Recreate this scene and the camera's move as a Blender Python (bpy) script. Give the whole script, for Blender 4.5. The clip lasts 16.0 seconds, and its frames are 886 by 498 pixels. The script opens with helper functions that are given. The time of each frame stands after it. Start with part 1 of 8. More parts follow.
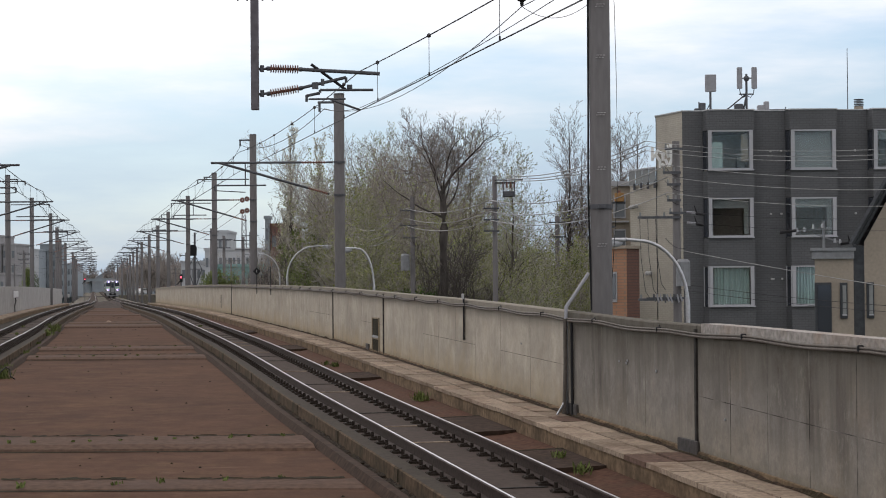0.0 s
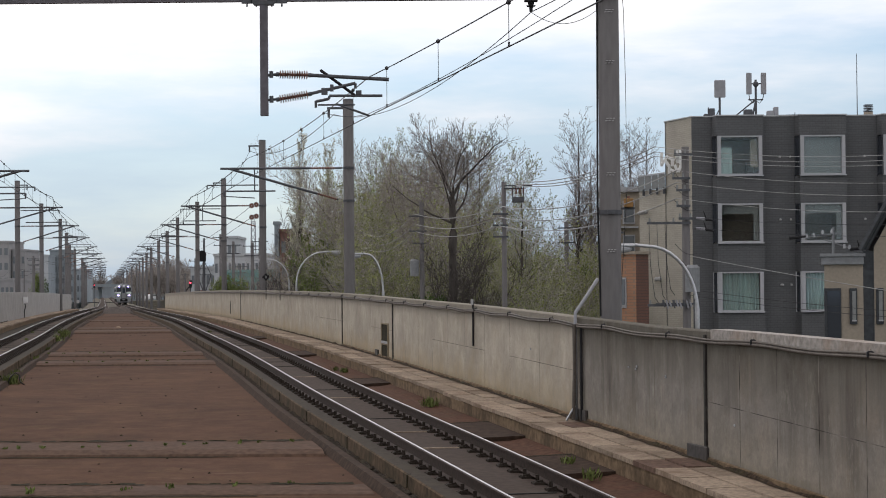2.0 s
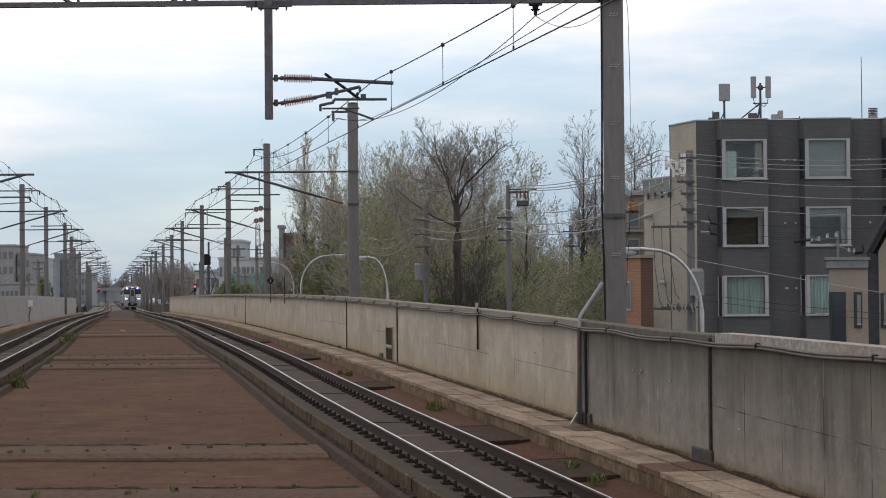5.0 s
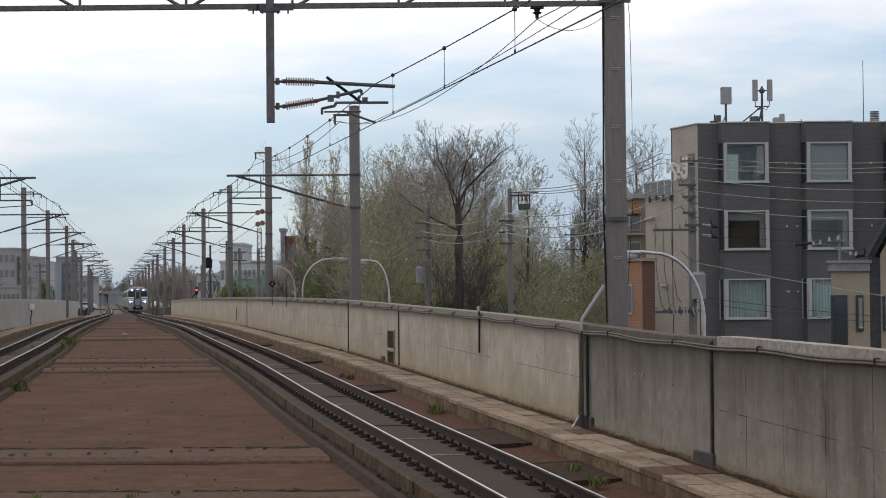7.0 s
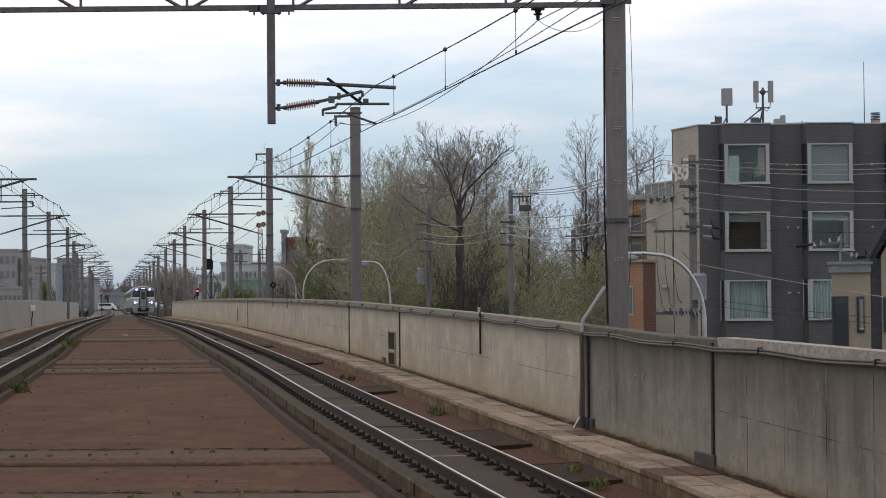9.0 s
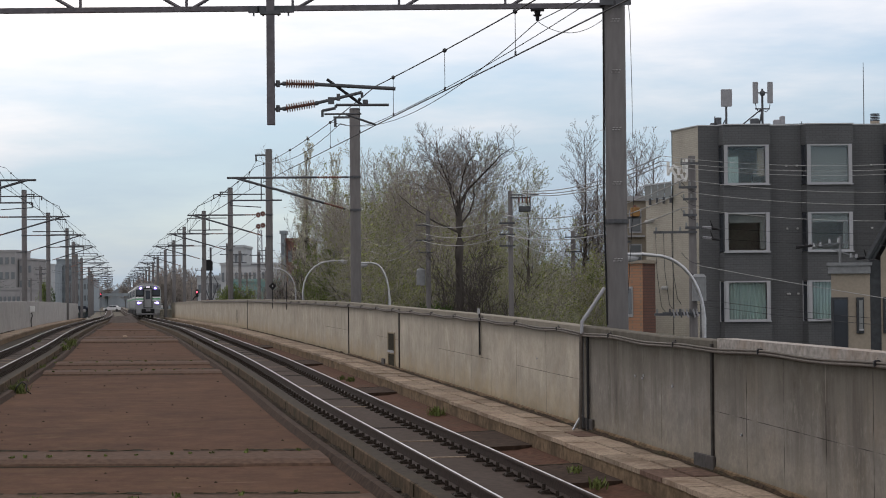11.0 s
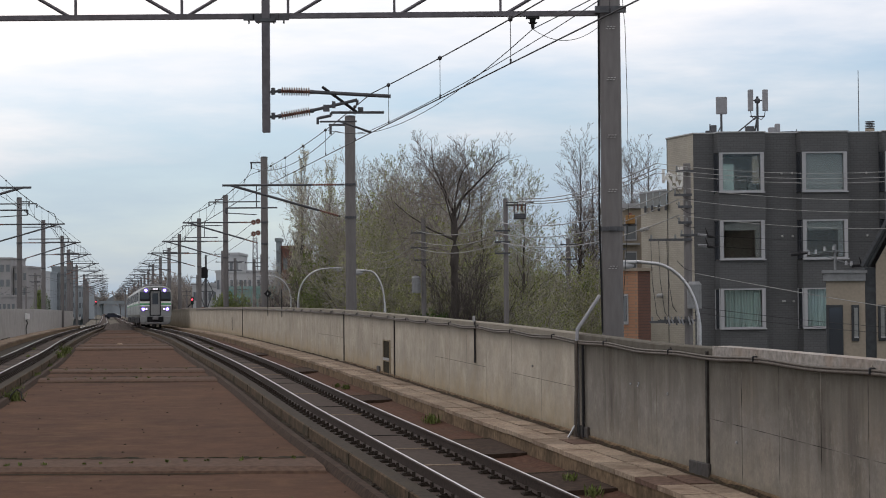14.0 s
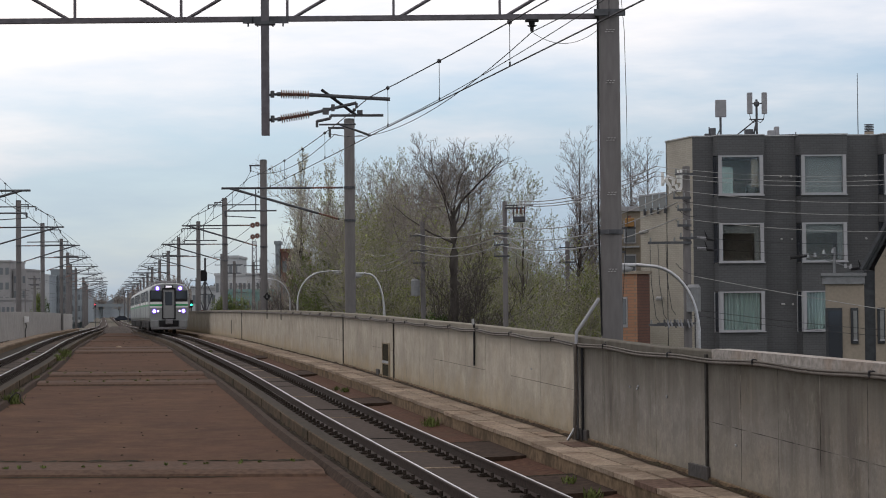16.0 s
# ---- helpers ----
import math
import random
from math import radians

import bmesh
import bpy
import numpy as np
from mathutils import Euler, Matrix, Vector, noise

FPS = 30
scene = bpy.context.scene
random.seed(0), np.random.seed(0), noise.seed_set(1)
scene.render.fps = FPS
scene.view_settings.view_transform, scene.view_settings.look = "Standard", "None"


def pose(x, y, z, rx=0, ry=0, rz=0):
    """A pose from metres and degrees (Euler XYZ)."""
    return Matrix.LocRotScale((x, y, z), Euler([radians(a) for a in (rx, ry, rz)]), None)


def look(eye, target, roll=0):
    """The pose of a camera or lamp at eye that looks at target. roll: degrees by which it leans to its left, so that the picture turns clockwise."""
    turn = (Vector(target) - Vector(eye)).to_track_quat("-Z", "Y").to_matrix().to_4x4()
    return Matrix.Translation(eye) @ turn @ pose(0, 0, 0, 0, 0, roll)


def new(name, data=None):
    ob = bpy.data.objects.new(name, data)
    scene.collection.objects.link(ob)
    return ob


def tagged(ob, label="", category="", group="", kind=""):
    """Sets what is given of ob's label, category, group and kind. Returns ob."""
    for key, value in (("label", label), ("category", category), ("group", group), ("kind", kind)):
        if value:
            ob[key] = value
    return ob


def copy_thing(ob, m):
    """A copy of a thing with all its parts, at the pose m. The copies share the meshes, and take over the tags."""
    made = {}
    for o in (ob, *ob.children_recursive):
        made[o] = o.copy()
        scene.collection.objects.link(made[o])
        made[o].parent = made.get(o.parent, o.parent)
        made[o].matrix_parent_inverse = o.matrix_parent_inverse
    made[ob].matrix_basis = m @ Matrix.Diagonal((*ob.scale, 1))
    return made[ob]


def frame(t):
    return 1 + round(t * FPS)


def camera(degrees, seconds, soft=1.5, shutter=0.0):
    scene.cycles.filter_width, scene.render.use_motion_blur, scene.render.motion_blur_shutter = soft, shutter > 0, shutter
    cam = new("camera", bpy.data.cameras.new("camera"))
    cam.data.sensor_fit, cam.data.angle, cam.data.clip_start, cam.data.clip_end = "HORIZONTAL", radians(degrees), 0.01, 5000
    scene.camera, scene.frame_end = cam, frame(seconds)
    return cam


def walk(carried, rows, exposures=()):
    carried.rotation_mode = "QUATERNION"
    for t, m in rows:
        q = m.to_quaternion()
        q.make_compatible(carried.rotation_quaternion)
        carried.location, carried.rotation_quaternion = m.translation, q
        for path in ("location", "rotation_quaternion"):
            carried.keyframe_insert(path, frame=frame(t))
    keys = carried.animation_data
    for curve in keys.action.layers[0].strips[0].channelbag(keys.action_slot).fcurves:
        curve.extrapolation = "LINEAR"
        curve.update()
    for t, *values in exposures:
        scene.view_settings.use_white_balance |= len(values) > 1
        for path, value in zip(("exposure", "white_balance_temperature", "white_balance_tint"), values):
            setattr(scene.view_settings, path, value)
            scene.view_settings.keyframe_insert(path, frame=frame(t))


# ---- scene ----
EYE = Vector((0.0, 0.0, 9.5))
LENS = 25.25
cam = camera(LENS, 16.0, soft=1.0)


def aim(yaw, pitch):
    """Camera pose: yaw to the right and pitch upwards in thousandths of the viewing distance."""
    return look(EYE, EYE + Vector((yaw / 1000, 1.0, pitch / 1000)), ROLL)


ROLL = -0.5
AIM = [
    (0.0, 5.06, 15.46), (0.5, 4.66, 15.23), (1.0, 2.63, 15.97), (1.5, 0.91, 17.51), (2.0, 0.43, 18.37),
    (2.5, 0.0, 18.51), (3.0, -0.43, 18.77), (3.5, -1.06, 18.66), (4.0, -1.29, 19.14), (5.2, -1.95, 20.4),
    (6.5, -2.4, 21.54), (7.0, -2.63, 21.86), (7.5, -3.06, 22.09), (8.0, -3.23, 22.06), (8.5, -3.43, 22.11),
    (9.0, -3.06, 22.51), (10.2, -2.9, 22.9), (11.5, -2.57, 23.4), (12.0, -1.86, 24.29), (12.5, -1.74, 24.71),
    (13.0, -1.4, 25.34), (13.5, -0.89, 26.2), (14.0, -0.4, 26.8), (14.5, -0.03, 27.34), (15.0, 0.0, 28.14),
    (15.5, 0.0, 28.31), (16.0, 0.0, 28.29),
]
walk(cam, [(t, aim(a, b)) for t, a, b in AIM], [(0.0, 0.26, 6500, 14), (2.0, 0.22, 6500, 14), (7.0, 0.13, 6500, 14), (12.0, 0.08, 6500, 14), (16.0, 0.03, 6500, 14)])

# ---- world and sun: thin bright overcast, brightest ahead and to the left ----
SUN_EL, SUN_AZ = radians(38), radians(-35)
world = bpy.data.worlds.new("world")
scene.world = world
world.use_nodes = True
wt = world.node_tree
wt.nodes.clear()
w_out = wt.nodes.new("ShaderNodeOutputWorld")
w_bg = wt.nodes.new("ShaderNodeBackground")
w_sky = wt.nodes.new("ShaderNodeTexSky")
w_sky.sky_type = "NISHITA"
w_sky.sun_disc = False
w_sky.sun_elevation, w_sky.sun_rotation = SUN_EL, SUN_AZ
w_sky.air_density, w_sky.dust_density, w_sky.ozone_density = 1.0, 0.3, 3.0
w_geo = wt.nodes.new("ShaderNodeTexCoord")
w_map = wt.nodes.new("ShaderNodeMapping")
w_map.inputs["Scale"].default_value = (2.6, 1.0, 13.0)
w_map.inputs["Location"].default_value = (0.3, 0.0, 0.55)
w_n1 = wt.nodes.new("ShaderNodeTexNoise")
w_n1.inputs["Scale"].default_value, w_n1.inputs["Detail"].default_value = 1.3, 7.0
w_n1.inputs["Roughness"].default_value = 0.55
w_ramp = wt.nodes.new("ShaderNodeValToRGB")
w_ramp.color_ramp.elements[0].position, w_ramp.color_ramp.elements[0].color = 0.36, (0.45, 0.45, 0.45, 1)
w_ramp.color_ramp.elements[1].position, w_ramp.color_ramp.elements[1].color = 0.62, (1, 1, 1, 1)
w_sep = wt.nodes.new("ShaderNodeSeparateXYZ")
w_up = wt.nodes.new("ShaderNodeMapRange")
w_up.inputs["From Min"].default_value, w_up.inputs["From Max"].default_value = 0.01, 0.13
w_up.inputs["To Min"].default_value, w_up.inputs["To Max"].default_value = 0.92, 1.0
w_mul = wt.nodes.new("ShaderNodeMath")
w_mul.operation = "MULTIPLY"
w_scale = wt.nodes.new("ShaderNodeVectorMath")
w_scale.operation = "SCALE"
w_scale.inputs["Scale"].default_value = 0.105
w_mix = wt.nodes.new("ShaderNodeMix")
w_mix.data_type = "RGBA"
w_tone = wt.nodes.new("ShaderNodeValToRGB")
w_tone.color_ramp.elements[0].position, w_tone.color_ramp.elements[0].color = 0.0, (0.318, 0.43, 0.555, 1)
w_tone.color_ramp.elements[1].position, w_tone.color_ramp.elements[1].color = 0.145, (1.15, 1.11, 1.06, 1)
w_tone.color_ramp.elements.new(0.07).color = (0.445, 0.565, 0.665, 1)
w_tone.color_ramp.elements.new(0.105).color = (0.94, 0.935, 0.925, 1)
# the tone rises towards the bright cloud on the left and breaks up in long streaks
w_side = wt.nodes.new("ShaderNodeMath")
w_side.operation = "MULTIPLY_ADD"
w_side.inputs[1].default_value = -0.055
w_wave = wt.nodes.new("ShaderNodeMath")
w_wave.operation = "MULTIPLY_ADD"
w_wave.inputs[1].default_value = 0.16
w_base = wt.nodes.new("ShaderNodeMath")
w_base.operation = "ADD"
w_base.inputs[1].default_value = -0.085
wt.links.new(w_geo.outputs["Generated"], w_map.inputs["Vector"])
wt.links.new(w_map.outputs["Vector"], w_n1.inputs["Vector"])
wt.links.new(w_n1.outputs["Fac"], w_ramp.inputs["Fac"])
wt.links.new(w_geo.outputs["Generated"], w_sep.inputs["Vector"])
wt.links.new(w_sep.outputs["Z"], w_up.inputs["Value"])
wt.links.new(w_ramp.outputs["Color"], w_mul.inputs[0])
wt.links.new(w_up.outputs["Result"], w_mul.inputs[1])
wt.links.new(w_sky.outputs["Color"], w_scale.inputs[0])
wt.links.new(w_mul.outputs["Value"], w_mix.inputs["Factor"])
wt.links.new(w_sep.outputs["X"], w_side.inputs[0])
wt.links.new(w_sep.outputs["Z"], w_side.inputs[2])
wt.links.new(w_n1.outputs["Fac"], w_wave.inputs[0])
wt.links.new(w_side.outputs["Value"], w_wave.inputs[2])
wt.links.new(w_wave.outputs["Value"], w_base.inputs[0])
wt.links.new(w_base.outputs["Value"], w_tone.inputs["Fac"])
wt.links.new(w_tone.outputs["Color"], w_mix.inputs["B"])
wt.links.new(w_scale.outputs["Vector"], w_mix.inputs["A"])
wt.links.new(w_mix.outputs["Result"], w_bg.inputs["Color"])
wt.links.new(w_bg.outputs["Background"], w_out.inputs["Surface"])
w_bg.inputs["Strength"].default_value = 0.98

sun = new("sun", bpy.data.lights.new("sun", "SUN"))
sun.data.energy, sun.data.angle, sun.data.color = 0.45, radians(18), (1.0, 0.95, 0.87)
sun.matrix_world = look((0, 0, 60), (0 - math.sin(SUN_AZ) * 10, -math.cos(SUN_AZ) * 10, 60 - math.tan(SUN_EL) * 10))


# ---- materials ----
def material(name, color, rough=0.8, metal=0.0, grain=0.15, scale=8.0, stain=0.2, stain_scale=0.6, bump=0.15, second=None,
             stretch=(1, 1, 1), vary=0.0, spec=0.12):
    """A procedural surface: base colour with fine grain, larger stains and a little relief."""
    m = bpy.data.materials.new(name)
    m.use_nodes = True
    nt = m.node_tree
    b = nt.nodes["Principled BSDF"]
    b.inputs["Roughness"].default_value, b.inputs["Metallic"].default_value = rough, metal
    b.inputs["Specular IOR Level"].default_value = spec
    tc = nt.nodes.new("ShaderNodeNewGeometry")
    mp = nt.nodes.new("ShaderNodeMapping")
    mp.inputs["Scale"].default_value = stretch
    nt.links.new(tc.outputs["Position"], mp.inputs["Vector"])
    n1 = nt.nodes.new("ShaderNodeTexNoise")
    n1.inputs["Scale"].default_value, n1.inputs["Detail"].default_value = scale, 6
    n2 = nt.nodes.new("ShaderNodeTexNoise")
    n2.inputs["Scale"].default_value, n2.inputs["Detail"].default_value = stain_scale, 5
    n2.inputs["Roughness"].default_value = 0.65
    nt.links.new(mp.outputs["Vector"], n1.inputs["Vector"])
    nt.links.new(mp.outputs["Vector"], n2.inputs["Vector"])
    dark = [c * (1 - grain * 2) for c in color]
    light = [min(1, c * (1 + grain * 1.2)) for c in color]
    r1 = nt.nodes.new("ShaderNodeValToRGB")
    r1.color_ramp.elements[0].position, r1.color_ramp.elements[0].color = 0.3, (*dark, 1)
    r1.color_ramp.elements[1].position, r1.color_ramp.elements[1].color = 0.7, (*light, 1)
    nt.links.new(n1.outputs["Fac"], r1.inputs["Fac"])
    mx = nt.nodes.new("ShaderNodeMix")
    mx.data_type = "RGBA"
    sc = second or [c * 0.55 for c in color]
    mx.inputs["B"].default_value = (*sc, 1)
    r2 = nt.nodes.new("ShaderNodeValToRGB")
    r2.color_ramp.elements[0].position, r2.color_ramp.elements[0].color = 0.45, (0, 0, 0, 1)
    r2.color_ramp.elements[1].position, r2.color_ramp.elements[1].color = 0.7, (stain, stain, stain, 1)
    nt.links.new(n2.outputs["Fac"], r2.inputs["Fac"])
    nt.links.new(r2.outputs["Color"], mx.inputs["Factor"])
    nt.links.new(r1.outputs["Color"], mx.inputs["A"])
    last = mx.outputs["Result"]
    if vary:
        oi = nt.nodes.new("ShaderNodeObjectInfo")
        mr = nt.nodes.new("ShaderNodeMapRange")
        mr.inputs["To Min"].default_value, mr.inputs["To Max"].default_value = 1 - vary, 1 + vary
        hs = nt.nodes.new("ShaderNodeHueSaturation")
        nt.links.new(oi.outputs["Random"], mr.inputs["Value"])
        nt.links.new(mr.outputs["Result"], hs.inputs["Value"])
        nt.links.new(last, hs.inputs["Color"])
        last = hs.outputs["Color"]
    nt.links.new(last, b.inputs["Base Color"])
    if bump:
        bp = nt.nodes.new("ShaderNodeBump")
        bp.inputs["Strength"].default_value, bp.inputs["Distance"].default_value = bump, 0.02
        nt.links.new(n1.outputs["Fac"], bp.inputs["Height"])
        nt.links.new(bp.outputs["Normal"], b.inputs["Normal"])
    return m


def glow(name, color, strength):
    m = bpy.data.materials.new(name)
    m.use_nodes = True
    b = m.node_tree.nodes["Principled BSDF"]
    b.inputs["Base Color"].default_value = (*color, 1)
    b.inputs["Emission Color"].default_value = (*color, 1)
    b.inputs["Emission Strength"].default_value = strength
    return m


def glass(name, tint, rough=0.05):
    """Dark window glass with a clear gloss."""
    m = bpy.data.materials.new(name)
    m.use_nodes = True
    b = m.node_tree.nodes["Principled BSDF"]
    b.inputs["Base Color"].default_value = (*tint, 1)
    b.inputs["Roughness"].default_value = rough
    b.inputs["Specular IOR Level"].default_value = 0.6
    return m


def cast_concrete(name, color, stain, streak, amount, rust, along=0.5, scuff=None, weather=()):
    """Weathered cast concrete: blotches, soft drip streaks, rusty patches, pores."""
    m = bpy.data.materials.new(name)
    m.use_nodes = True
    nt = m.node_tree
    b = nt.nodes["Principled BSDF"]
    b.inputs["Roughness"].default_value, b.inputs["Specular IOR Level"].default_value = 0.95, 0.06
    g = nt.nodes.new("ShaderNodeNewGeometry")

    def field(scale, detail, stretch, lo, hi, rough=0.6):
        mp = nt.nodes.new("ShaderNodeMapping")
        mp.inputs["Scale"].default_value = stretch
        n = nt.nodes.new("ShaderNodeTexNoise")
        n.inputs["Scale"].default_value, n.inputs["Detail"].default_value, n.inputs["Roughness"].default_value = scale, detail, rough
        r = nt.nodes.new("ShaderNodeMapRange")
        r.inputs["From Min"].default_value, r.inputs["From Max"].default_value = lo, hi
        nt.links.new(g.outputs["Position"], mp.inputs["Vector"])
        nt.links.new(mp.outputs["Vector"], n.inputs["Vector"])
        nt.links.new(n.outputs["Fac"], r.inputs["Value"])
        return n, r

    def blend(prev, fac, amt, col):
        k = nt.nodes.new("ShaderNodeMath")
        k.operation = "MULTIPLY"
        k.inputs[1].default_value = amt
        x = nt.nodes.new("ShaderNodeMix")
        x.data_type = "RGBA"
        x.inputs["B"].default_value = (*col, 1)
        nt.links.new(fac, k.inputs[0])
        nt.links.new(k.outputs["Value"], x.inputs["Factor"])
        if isinstance(prev, tuple):
            x.inputs["A"].default_value = (*prev, 1)
        else:
            nt.links.new(prev, x.inputs["A"])
        return x.outputs["Result"]

    _, blot = field(0.55, 6, (1, 1, 1.4), 0.42, 0.66, 0.7)
    _, pale = field(1.3, 6, (1, 1, 0.8), 0.5, 0.68, 0.72)
    _, drip = field(2.3, 4, (1, along, 0.11), 0.52, 0.7)
    _, drip2 = field(6.0, 3, (1, along, 0.07), 0.55, 0.74)
    _, rst = field(0.8, 5, (1, 1, 1.0), 0.52, 0.76, 0.7)
    fine, fn = field(22.0, 4, (1, 1, 1), 0.3, 0.75)
    pores, pn = field(60.0, 2, (1, 1, 1), 0.68, 0.76)
    c = blend(color, blot.outputs["Result"], 0.75, stain)
    c = blend(c, pale.outputs["Result"], 0.55, tuple(min(1, k * 1.25) for k in color))
    c = blend(c, rst.outputs["Result"], rust, (0.27, 0.175, 0.085))
    c = blend(c, drip.outputs["Result"], amount, streak)
    c = blend(c, drip2.outputs["Result"], amount * 0.6, streak)
    if scuff:
        _, sc = field(2.0, 5, (0.6, 2.2, 1), 0.60, 0.72, 0.7) if not weather else field(2.6, 7, (1, 1.2, 0.6), 0.53, 0.66, 0.8)
        c = blend(c, sc.outputs["Result"], 0.7, scuff)
    if weather:
        at = nt.nodes.new("ShaderNodeAttribute")
        at.attribute_name = "rise"

        def band(lo, hi, scale, stretch, amt, col, prev):
            """Dirt that begins at the height hi and thins out towards lo, with a ragged edge."""
            n, _ = field(scale, 5, stretch, 0.3, 0.7, 0.7)
            mv = nt.nodes.new("ShaderNodeMath")
            mv.operation = "MULTIPLY_ADD"
            mv.inputs[1].default_value, mv.inputs[2].default_value = (hi - lo) * 1.6, -(hi - lo) * 0.8
            ad = nt.nodes.new("ShaderNodeMath")
            ad.operation = "ADD"
            mr = nt.nodes.new("ShaderNodeMapRange")
            mr.inputs["From Min"].default_value, mr.inputs["From Max"].default_value = lo, hi
            nt.links.new(n.outputs["Fac"], mv.inputs[0])
            nt.links.new(mv.outputs["Value"], ad.inputs[0])
            nt.links.new(at.outputs["Fac"], ad.inputs[1])
            nt.links.new(ad.outputs["Value"], mr.inputs["Value"])
            return blend(prev, mr.outputs["Result"], amt, col)

        for args in weather:
            c = band(*args, c)
    _, mot = field(3.2, 7, (1, 0.9, 0.8), 0.46, 0.62, 0.78)
    c = blend(c, mot.outputs["Result"], 0.5, tuple(k * 0.62 for k in color))
    c = blend(c, fn.outputs["Result"], 0.32, tuple(k * 0.55 for k in color))
    c = blend(c, pn.outputs["Result"], 0.6, tuple(k * 0.35 for k in color))
    nt.links.new(c, b.inputs["Base Color"])
    bp = nt.nodes.new("ShaderNodeBump")
    bp.inputs["Strength"].default_value, bp.inputs["Distance"].default_value = 0.25, 0.01
    nt.links.new(fine.outputs["Fac"], bp.inputs["Height"])
    nt.links.new(bp.outputs["Normal"], b.inputs["Normal"])
    return m


M_CONC = cast_concrete("parapet_concrete", (0.46, 0.418, 0.35), (0.27, 0.248, 0.205), (0.16, 0.145, 0.118), 0.2, 0.3, 0.4,
                       weather=((1.22, 1.46, 1.4, (1, 0.6, 0.5), 0.72, (0.17, 0.16, 0.135)), (0.55, -0.12, 1.1, (1, 0.7, 0.6), 0.7, (0.34, 0.255, 0.13)),
                                (0.12, -0.14, 3.0, (1, 0.7, 0.5), 0.8, (0.11, 0.085, 0.05)), (1.1, 1.5, 5.0, (1, 0.8, 0.06), 0.55, (0.2, 0.18, 0.15))))
M_CONC_DARK = cast_concrete("damp_parapet_concrete", (0.25, 0.232, 0.207), (0.15, 0.138, 0.122), (0.075, 0.066, 0.057), 0.8, 0.25, 0.75, (0.33, 0.315, 0.275),
                            weather=((0.75, 1.4, 3.2, (1, 0.8, 0.05), 0.75, (0.075, 0.068, 0.052)), (0.6, -0.1, 1.2, (1, 0.7, 0.6), 0.7, (0.31, 0.275, 0.22)),
                                     (0.1, -0.14, 3.0, (1, 0.7, 0.5), 0.8, (0.1, 0.08, 0.05))))
M_CONC_GREY = cast_concrete("grey_parapet_concrete", (0.40, 0.395, 0.385), (0.31, 0.305, 0.295), (0.2, 0.195, 0.185), 0.15, 0.1, 0.35)
M_FLOOR = cast_concrete("rust_stained_floor", (0.1, 0.056, 0.037), (0.058, 0.035, 0.026), (0.04, 0.026, 0.02), 0.2, 0.22, 0.5, (0.18, 0.12, 0.082))
M_COPING = material("pale_coping", (0.32, 0.298, 0.275), 0.9, grain=0.18, scale=14, stain=0.6, stain_scale=2.0, second=(0.27, 0.2, 0.15))
M_DUCT = material("duct_cover_concrete", (0.31, 0.245, 0.185), 0.95, grain=0.16, scale=16, stain=0.75, stain_scale=1.1,
                  second=(0.15, 0.10, 0.07), vary=0.2)
M_RIDGE = material("rust_stained_beam", (0.095, 0.06, 0.043), 0.95, grain=0.15, scale=10, stain=0.6, stain_scale=1.2, second=(0.08, 0.055, 0.045))
M_GUTTER = material("red_brown_gutter", (0.092, 0.046, 0.03), 0.95, grain=0.2, scale=12, stain=0.6, stain_scale=1.5, second=(0.06, 0.045, 0.03))
M_KERBTOP = material("kerb_top", (0.05, 0.042, 0.034), 0.95, grain=0.12, scale=12, stain=0.6, stain_scale=1.1, second=(0.06, 0.05, 0.036))
M_GRITSTONE = material("dark_stone_chips", (0.065, 0.055, 0.045), 0.9, grain=0.3, scale=20, stain=0.4)
M_KERB = material("stained_kerb", (0.098, 0.069, 0.044), 0.95, grain=0.25, scale=8, stain=0.9, stain_scale=1.6, second=(0.036, 0.030, 0.018))
M_LIP = material("rusty_floor_edge", (0.052, 0.034, 0.025), 0.95, grain=0.25, scale=9, stain=0.8, stain_scale=2.2, second=(0.04, 0.028, 0.02))
M_SLAB = material("track_slab", (0.064, 0.049, 0.041), 0.95, grain=0.12, scale=10, stain=0.6, stain_scale=0.8, second=(0.05, 0.038, 0.031))
M_RAIL = material("rail_side", (0.05, 0.036, 0.03), 0.7, 0.4, grain=0.2, scale=20, stain=0.4, second=(0.05, 0.035, 0.03))
M_SHINE = material("polished_railhead", (0.5, 0.5, 0.51), 0.34, 1.0, grain=0.04, scale=30, stain=0.1, bump=0.0)
M_FAST = material("rail_fastener", (0.045, 0.036, 0.03), 0.8, 0.3, grain=0.25, scale=25, stain=0.3)
M_POLE = material("pole_concrete", (0.13, 0.125, 0.127), 0.9, grain=0.07, scale=14, stain=0.5, stain_scale=0.8, second=(0.09, 0.086, 0.08),
                  stretch=(1, 1, 0.2))
M_STEEL = material("painted_grey_steel", (0.10, 0.105, 0.115), 0.6, 0.4, grain=0.12, scale=10, stain=0.3)
M_GALV = material("galvanised_steel", (0.45, 0.46, 0.48), 0.45, 0.8, grain=0.08, scale=15, stain=0.2)
M_WIRE = material("dark_wire", (0.06, 0.06, 0.065), 0.6, 0.5, grain=0.1, stain=0.0, bump=0)
M_INSUL = material("brown_porcelain", (0.19, 0.10, 0.08), 0.35, grain=0.15, scale=12, stain=0.2, bump=0)
M_BLACK = material("black_enamel", (0.02, 0.02, 0.022), 0.5, grain=0.1, stain=0.1)
M_BAND = material("pale_band", (0.38, 0.38, 0.38), 0.7, grain=0.05, stain=0.1)
